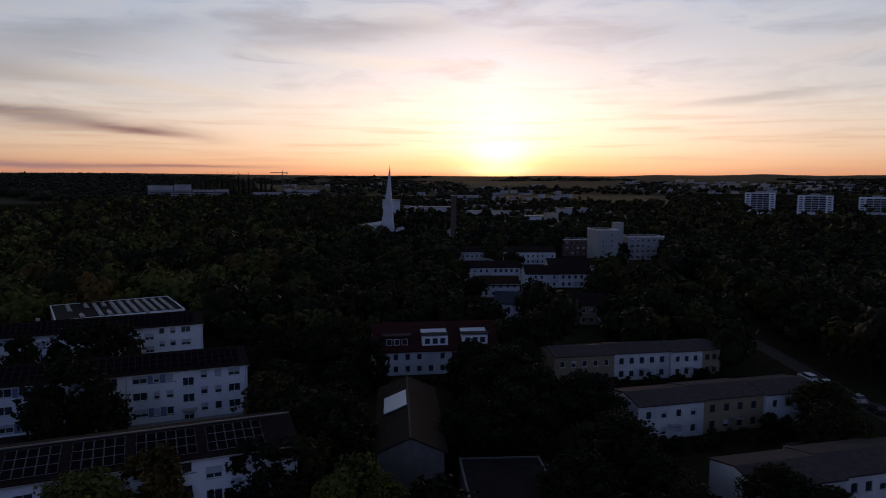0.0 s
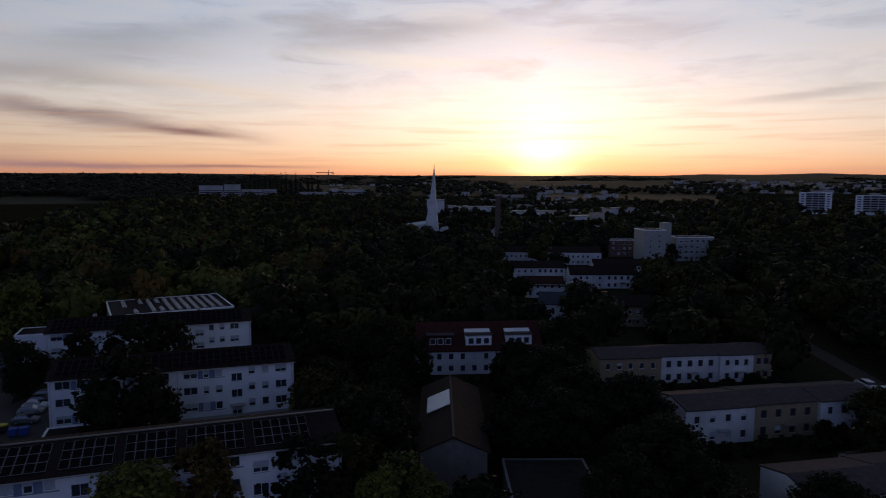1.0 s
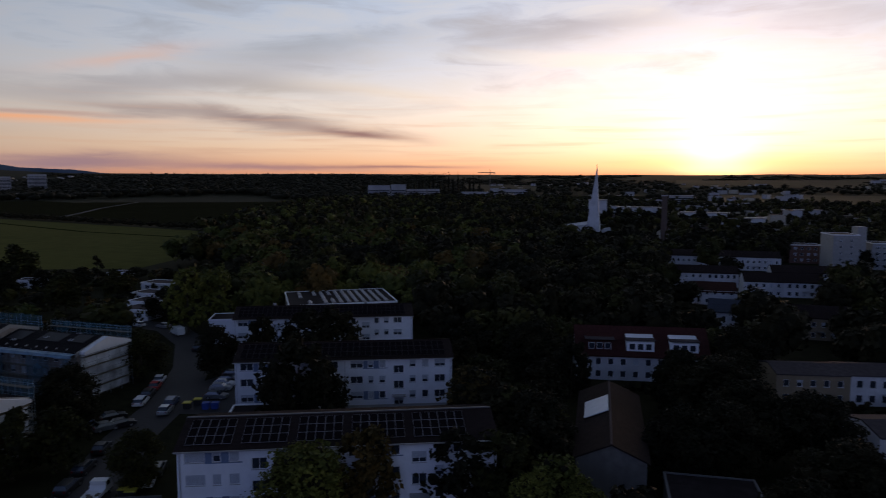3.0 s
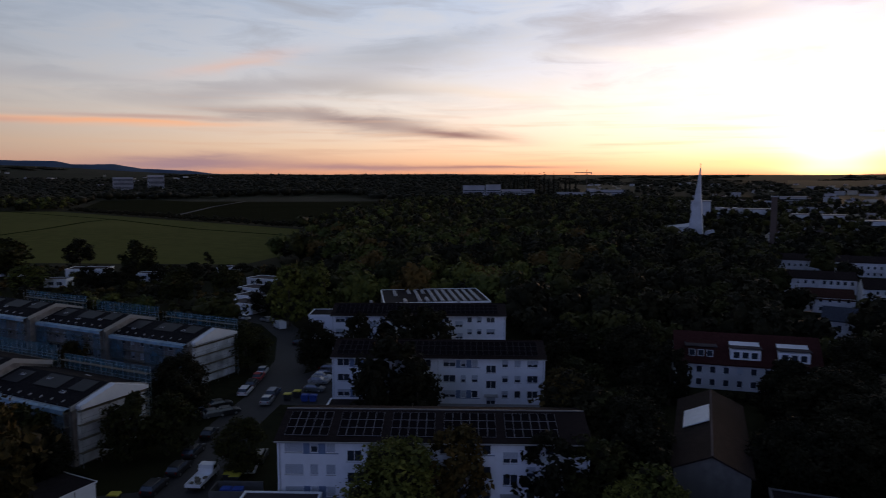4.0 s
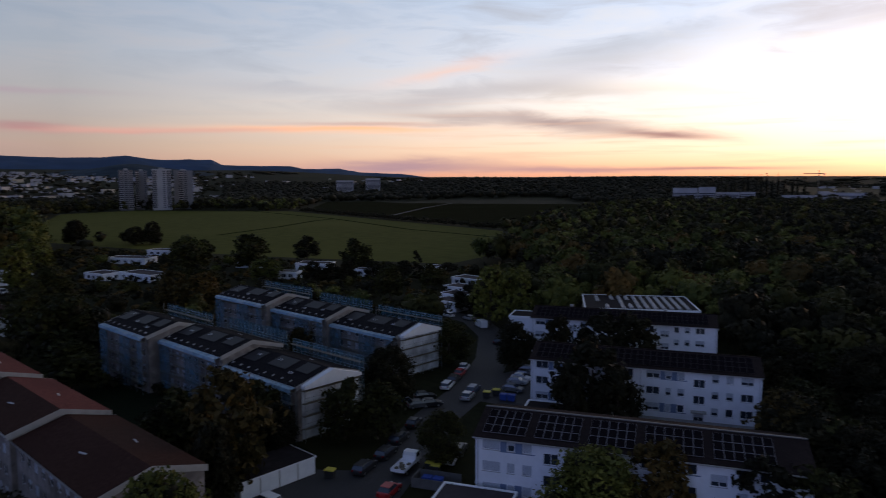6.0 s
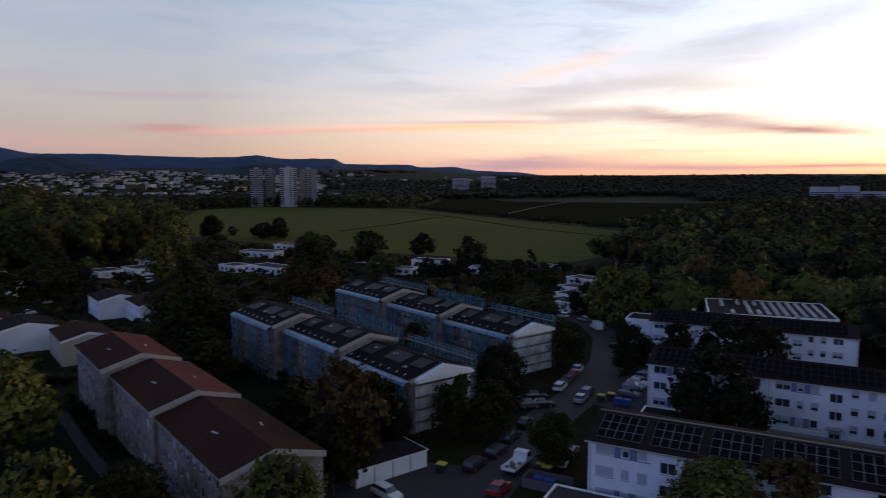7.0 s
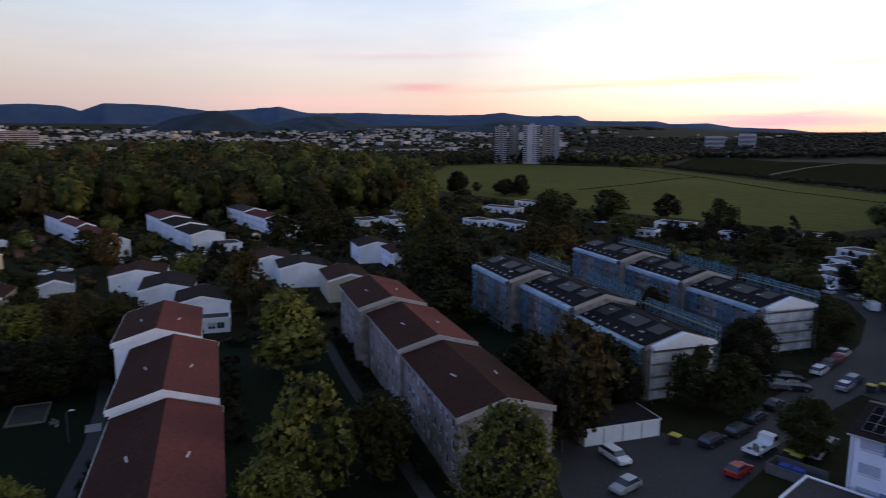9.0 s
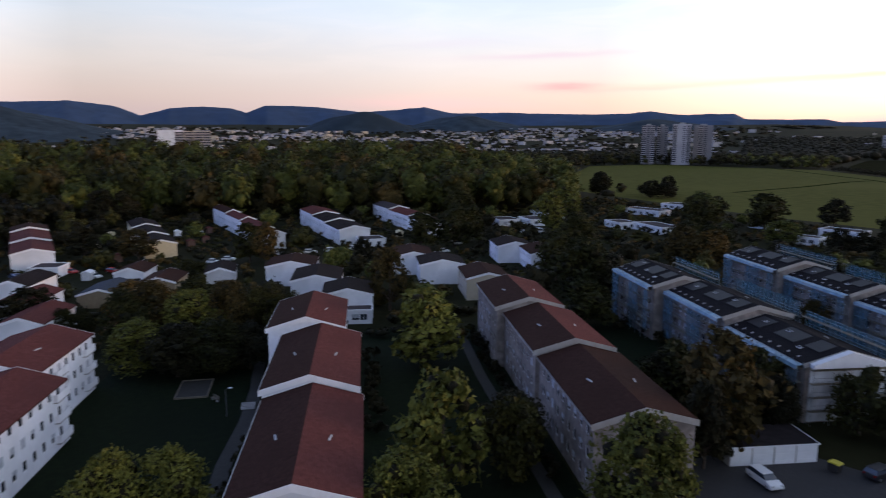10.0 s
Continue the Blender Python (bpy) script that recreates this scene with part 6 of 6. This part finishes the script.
cars("white", "estate", (-70.3, 45.9, 6), (-87.6, 97.2, 115), (-135.5, 150.5, 170), (-240, -19.5, 100), (-246, -4, 95), (-242.3, -12.3, 97), (72.8, 137.3, 95), (-254.4, 35.2, 95))
cars("silver", "hatch", (-63.3, 42.9, 290), (-80.2, 94.6, 113), (-127.6, 151, 170), (74.6, 123.6, 95), (-79, 108.5, 20), (73.2, 130, 93))
cars("red", "hatch", (-62.4, 58.0, 110), (-91.6, 105.5, 116), (-211, -87.3, 60), (-210.9, -75.5, 62), (-260.5, 20.6, 90))
cars("black", "estate", (-70.2, 60.6, 110), (-71.8, 66.2, 110), (-74.6, 71.6, 112), (-89.6, 101.4, 116), (-103.2, 133.5, 114), (-64.6, 74.2, 118))
cars("black", "hatch", (-86.2, 89.2, 60), (-77.6, 77.8, 114), (-82.4, 87, 58), (-80.9, 113.6, 20), (-142.5, 150.8, 172), (74.8, 118, 92))
cars("grey", "hatch", (-83.6, 85, 60), (-82.3, 117, 24), (-76.8, 104, 16), (-259, 31.4, 90), (-244.6, -12.9, 100))
cars("white", "hatch", (-63.4, 71.0, 120), (-80, 111, 20), (-93.8, 109.4, 118), (-228, -45, 80), (-223.5, -49, 78), (-237, -30.7, 95), (-203, -77.7, 60), (-281, 66, 10), (-237, 27, 90), (73.9, 133, 95))
cars("blue", "estate", (-82.2, 98.6, 113), (-88.5, 84.5, 60), (-204.2, -99.3, 60))
cars("white", "van", (-118.5, 145.4, 150), (-281, 73, 10))
for tmpl in CARS.values():
    for o in (*tmpl.children_recursive, tmpl):
        bpy.data.objects.remove(o)


def flatbed():
    """White tipper with a crew cab, parked at the kerb."""
    r = root("flatbed_truck", pose(-66.3, 65.0, 0.035, 0, 0, 111), "white flatbed truck with an open drop-side bed", "truck")
    part("chassis", boxes((-2.9, -0.45, 0.45, 2.9, 0.45, 0.65)), DARK_FRAME, r)
    bed = part("bed", boxes((-3.1, -1.05, 0.75, 0.9, 1.05, 0.85), (-3.1, -1.05, 0.85, 0.9, -1.0, 1.2), (-3.1, 1.0, 0.85, 0.9, 1.05, 1.2), (-3.1, -1.0, 0.85, -3.05, 1.0, 1.2), (0.85, -1.0, 0.85, 0.9, 1.0, 1.6)), WHITE_METAL, r)
    rng = random.Random(5)
    for x, y in ((-2.9, -0.9), (-2.0, -0.3), (-1.2, 0.1), (-0.6, -0.8), (-2.6, 0.3)):
        part("crate", boxes((x, y, 0.855, x + rng.uniform(0.3, 0.8), y + rng.uniform(0.3, 0.6), 0.9 + rng.uniform(0.05, 0.4))), PLANK, bed)
    bm = bmesh.new()
    prism(bm, [(1.0, 0.55), (1.0, 2.1), (2.2, 2.1), (2.75, 1.35), (3.05, 1.2), (3.1, 0.55)], 2.0, "y", -1.0)
    bmesh.ops.bevel(bm, geom=[e for e in bm.edges], offset=0.05, segments=1, affect="EDGES")
    cab = part("cab", bm, PAINT["white"], r)
    part("windscreen", boxes((2.05, -0.85, 1.98, 2.15, 0.85, 2.06)), GLASS, cab)
    bm = bmesh.new()
    bm.faces.new([bm.verts.new(p) for p in ((2.24, -0.85, 2.07), (2.24, 0.85, 2.07), (2.74, 0.85, 1.40), (2.74, -0.85, 1.40))])
    bmesh.ops.solidify(bm, geom=bm.faces[:], thickness=0.02)
    part("front_glass", bm, GLASS, cab)
    for s in (-1, 1):
        part("side_glass", boxes((1.25, s * 1.005 - 0.006, 1.35, 2.25, s * 1.005 + 0.006, 1.95)), GLASS, cab)
    wheels(r, (-2.0, 2.2), 0.9, 0.36)


flatbed()


def bin_template(body, lid, label):
    r = root("waste_bin", pose(0, 0, -500), label, "bin", "waste bins")
    bm = bmesh.new()
    prism(bm, [(-0.55, 0.12), (0.55, 0.12), (0.68, 1.1), (-0.68, 1.1)], 1.0, "y", -0.5)
    part("body", bm, body, r)
    bm = bmesh.new()
    prism(bm, [(-0.72, 1.1), (0.72, 1.1), (0.6, 1.28), (-0.6, 1.28)], 1.1, "y", -0.55)
    part("lid", bm, lid, r)
    return r


PLASTIC_DARK = mat("dark_plastic", (0.03, 0.03, 0.032), 0.5, 0.1)
PLASTIC_YELLOW = mat("yellow_plastic", (0.55, 0.47, 0.06), 0.5, 0.1)
PLASTIC_BLUE = mat("blue_plastic", (0.03, 0.07, 0.30), 0.5, 0.1)
yb = bin_template(PLASTIC_DARK, PLASTIC_YELLOW, "dark waste bin with a yellow lid")
bb = bin_template(PLASTIC_BLUE, PLASTIC_BLUE, "blue waste paper bin on a kerb")
for x, y in ((-63.6, 67.0), (-62.4, 66.8), (-78.1, 97.6), (-77.6, 99.8), (-72.0, 56.0)):
    copy_thing(yb, pose(x, y, 0.03, 0, 0, 24))
for x, y in ((-74.8, 98.4), (-73.4, 99.0), (-60.6, 63.2), (-59.2, 63.8)):
    copy_thing(bb, pose(x, y, 0.03, 0, 0, 24))
for tmpl in (yb, bb):
    for o in (*tmpl.children_recursive, tmpl):
        bpy.data.objects.remove(o)


def bin_store(x, y, turn):
    r = root("bin_enclosure", pose(x, y, 0.0, 0, 0, turn), "low walled enclosure for waste bins", "enclosure")
    part("wall", boxes((0, 0, 0, 6, 0.15, 1.3), (0, 3, 0, 6, 3.15, 1.3), (0, 0.15, 0, 0.15, 3, 1.3)), DULL, r)


bin_store(-61.8, 61.4, 24)
building("porch", -52.0, 54.0, 24, 9, 7, 3.0, "low flat roofed porch beside the flats", "porch", WHITE, GREY_ROOF, roof_kind="flat", seed=300)
building("porch", -63.5, 88.5, 24, 14, 6, 3.0, "low flat roofed annexe between blocks", "annexe", WHITE, FELT, roof_kind="flat", seed=301)


def play_area():
    r = root("sandpit", pose(-108.8, -27.8, 0, 0, 0, 5), "sandpit with a timber rim on a lawn", "sandpit")
    part("rim", boxes((-4, -2.5, 0, 4, -2.3, 0.3), (-4, 2.3, 0, 4, 2.5, 0.3), (-4, -2.3, 0, -3.8, 2.3, 0.3), (3.8, -2.3, 0, 4, 2.3, 0.3)), PLANK, r)
    part("sand", boxes((-3.8, -2.3, 0, 3.8, 2.3, 0.15)), PAVING, r)
    b = root("bench", pose(-103.5, -23.5, 0, 0, 0, 40), "wooden park bench beside a sandpit", "bench")
    part("seat", boxes((-0.9, -0.25, 0.42, 0.9, 0.25, 0.48)), PLANK, b)
    part("backrest", boxes((-0.9, 0.2, 0.55, 0.9, 0.26, 0.9)), PLANK, b)
    for x in (-0.7, 0.7):
        part("leg", boxes((x - 0.05, -0.2, 0.0, x + 0.05, 0.2, 0.42)), CONCRETE, b)
    s = root("steps", pose(-99.5, -18.0, 0, 0, 0, 95), "short flight of dark steps on a path", "steps")
    for i in range(5):
        part("step", boxes((-1, i * 0.5, 0, 1, i * 0.5 + 0.3, 0.12 + 0.04 * i)), CONCRETE, s)


play_area()


def street_lamp(x, y, a):
    r = root("street_lamp", pose(x, y, 0, 0, 0, a), "grey street lamp post with a curved arm", "street lamp", "street lamps")
    bm = bmesh.new()
    tube(bm, (0, 0, 0), (0, 0, 4.2), 0.06, 0.05, 8)
    part("post", bm, POLE_GREY, r)
    bm = bmesh.new()
    tube(bm, (0, 0, 4.2), (0.5, 0, 4.4), 0.04, 0.04, 6)
    part("arm", bm, POLE_GREY, r)
    part("lantern", boxes((0.4, -0.12, 4.34, 0.95, 0.12, 4.48)), WHITE_METAL, r)


street_lamp(-97, -20.5, 90)


def shed(x, y, turn, wall, roof, label):
    building("garden_shed", x, y, turn, 3.2, 2.4, 2.1, label, "shed", wall, roof, 0.5, {}, "garden sheds", over=0.15, ends=0.1)


shed(53.5, 93.5, 16, WHITE, GREY_ROOF, "small pale garden shed with a grey roof")
shed(49.0, 94.5, 16, BEIGE, GREY_ROOF, "small beige garden shed among hedges")
shed(-270, -63, 20, BRICK, RED_ROOF, "small red garden shed in a garden")
shed(-291, -70, 20, WHITE, RED_ROOF, "white garden shed with a red roof")
shed(-231, -82, 20, BRICK, RED_ROOF, "red garden shed among shrubs")
shed(-255, -97, 20, CREAM, GREY_ROOF, "cream garden shed among shrubs")
shed(-279, 12, 10, CREAM, CREAM, "yellow garden hut beside row houses")
shed(-313.5, -77.8, 25, WHITE, GREY_ROOF, "white garden shed between allotments")
shed(-297.6, -67.6, 25, BRICK, RED_ROOF, "red garden shed between allotments")
shed(-261.0, -66.5, 25, BRICK, RED_ROOF, "red garden shed beside row houses")
shed(-288.1, -78.0, 25, WHITE, WHITE_METAL, "white metal garden shed in an allotment")
shed(-285.5, -103.0, 25, CREAM, CREAM, "pale yellow garden hut in an allotment")
shed(-273.7, -28.5, 20, WHITE, GREY_ROOF, "white garden shed beside parked cars")
shed(-202.7, -80.0, 0, OFF_WHITE, WHITE_METAL, "low pale shed with a bright roof")
shed(-148, -55, 10, BRICK, RED_ROOF, "red garden shed under trees")


# ---- far country: works, crane, poplars, town ----
def far_block(x, y, turn, L, W, H, label, wall, bands, cat="office block"):
    r = root("far_building", pose(x, y, land(x, y), 0, 0, turn), label, cat)
    FOOT.append((x, y, L / 2, W / 2, turn))
    part("wall", boxes((-L / 2, -W / 2, 0, L / 2, W / 2, H)), wall, r)
    part("roof", boxes((-L / 2 - 0.4, -W / 2 - 0.4, H, L / 2 + 0.4, W / 2 + 0.4, H + 0.7)), CONCRETE, r)
    me = mesh_of(boxes((-L / 2 + 1, -0.3, 0, L / 2 - 1, -0.01, 1.6)), "window_band", GLASS)
    for f in range(bands):
        placed("window_band", me, r, pose(0, -W / 2, 1.2 + f * 3.3))
    return r


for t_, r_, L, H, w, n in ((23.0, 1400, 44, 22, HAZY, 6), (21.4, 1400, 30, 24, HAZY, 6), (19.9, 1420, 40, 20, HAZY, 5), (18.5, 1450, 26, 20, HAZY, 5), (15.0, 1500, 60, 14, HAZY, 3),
                          (12.2, 1600, 80, 18, HAZY, 4), (6.6, 1000, 16, 12, OFF_WHITE, 3), (3.2, 760, 22, 12, OFF_WHITE, 3), (1.6, 690, 44, 14, OFF_WHITE, 3), (-3.2, 640, 40, 12, OFF_WHITE, 3),
                          (-6.8, 560, 14, 12, OFF_WHITE, 3), (-1.4, 1150, 36, 16, CONCRETE, 4), (-9.4, 820, 24, 9, BRICK, 2), (-7.0, 900, 26, 9, OFF_WHITE, 2), (5.0, 640, 16, 22, OFF_WHITE, 2), (50.5, 1900, 46, 40, HAZY, 11), (48.2, 1950, 40, 44, HAZY, 12)):
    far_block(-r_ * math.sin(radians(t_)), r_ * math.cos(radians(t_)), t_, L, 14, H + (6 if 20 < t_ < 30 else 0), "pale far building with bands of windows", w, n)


def crane():
    a, r0 = radians(13.8), 1700
    r = root("tower_crane", pose(-r0 * math.sin(a), r0 * math.cos(a), land(-r0 * math.sin(a), r0 * math.cos(a)), 0, 0, 10), "slim tower crane on a far building site", "crane")
    part("mast", boxes((-0.9, -0.9, 0, 0.9, 0.9, 58)), PLANK, r)
    part("jib", boxes((-30, -0.6, 56, 12, 0.6, 57.6)), PLANK, r)
    part("counterweight", boxes((9, -1, 53, 12, 1, 56)), CONCRETE, r)
    part("apex", boxes((-0.6, -0.6, 58, 0.6, 0.6, 64)), PLANK, r)


crane()


def poplars():
    rng = random.Random(3)
    bm = bmesh.new()
    spots = []
    for i in range(16):
        a, r0 = radians(21.0 - 0.42 * i + rng.uniform(-0.12, 0.12)), 1520
        x, y = -r0 * math.sin(a), r0 * math.cos(a)
        spots.append((x, y, land(x, y), rng.uniform(2.2, 3.6), rng.uniform(40, 56)))
    lumps("poplar_row", spots, LEAF_DARK, "row of tall slim poplars on the skyline", "poplars", 1, 30, 1.5)


poplars()


def town(name, spots, seed, label):
    """Many small gabled houses with pale walls, one mesh."""
    rng = random.Random(seed)
    V, F, M = [], [], []
    for x, y in spots:
        z = land(x, y) - 0.5
        a = rng.uniform(0, math.pi)
        c, s = math.cos(a), math.sin(a)
        big = rng.random() < 0.2
        l, w, h = (rng.uniform(8, 18), rng.uniform(5, 7), rng.uniform(7, 13)) if big else (rng.uniform(4, 7.5), rng.uniform(3.5, 4.5), rng.uniform(4, 6.0))
        k = 0.6 if big else 2.2
        o = len(V)
        for px, py, pz in ((-l, -w, 0), (l, -w, 0), (l, w, 0), (-l, w, 0), (-l, -w, h), (l, -w, h), (l, w, h), (-l, w, h), (-l, 0, h + k), (l, 0, h + k)):
            V.append((x + px * c - py * s, y + px * s + py * c, z + pz))
        F += [[o, o + 1, o + 5, o + 4], [o + 2, o + 3, o + 7, o + 6], [o + 1, o + 2, o + 6, o + 9, o + 5], [o + 3, o, o + 4, o + 8, o + 7], [o + 4, o + 5, o + 9, o + 8], [o + 6, o + 7, o + 8, o + 9]]
        wall = rng.choice((0, 0, 0, 1))
        roof = 3 if big and rng.random() < 0.5 else rng.choice((2, 3))
        M += [wall] * 4 + [roof] * 2
    me = bpy.data.meshes.new(name)
    me.from_pydata(V, [], F)
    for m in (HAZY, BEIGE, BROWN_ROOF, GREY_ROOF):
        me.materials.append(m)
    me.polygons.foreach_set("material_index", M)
    tagged(new(name, me), label, "town", kind="stuff")


def polar_spots(n, a0, a1, r0, r1, seed, clump):
    rng = random.Random(seed)
    out_ = []
    while len(out_) < n:
        a, r = radians(rng.uniform(a0, a1)), math.sqrt(rng.uniform(r0 * r0, r1 * r1))
        x, y = -r * math.sin(a), r * math.cos(a)
        if noise.noise((x * clump, y * clump, seed)) > rng.uniform(-0.35, 0.35) and not inside(MEADOW, x, y):
            out_.append((x, y))
    return out_


town("far_town", polar_spots(1900, 62, 125, 1450, 3300, 5, 0.003), 5, "far town of pale houses below the mountains")
town("far_village", polar_spots(300, -36, -14, 2050, 3000, 6, 0.004), 6, "far village of pale houses in the plain")
town("far_village", polar_spots(150, -10, 14, 1000, 2600, 7, 0.004), 7, "scattered far houses among trees")
town("far_village", polar_spots(110, -14, 8, 480, 1000, 9, 0.006), 9, "scattered pale houses among trees")
town("far_village", polar_spots(90, 44, 66, 1600, 3000, 8, 0.004), 8, "pale works buildings beyond the fields")
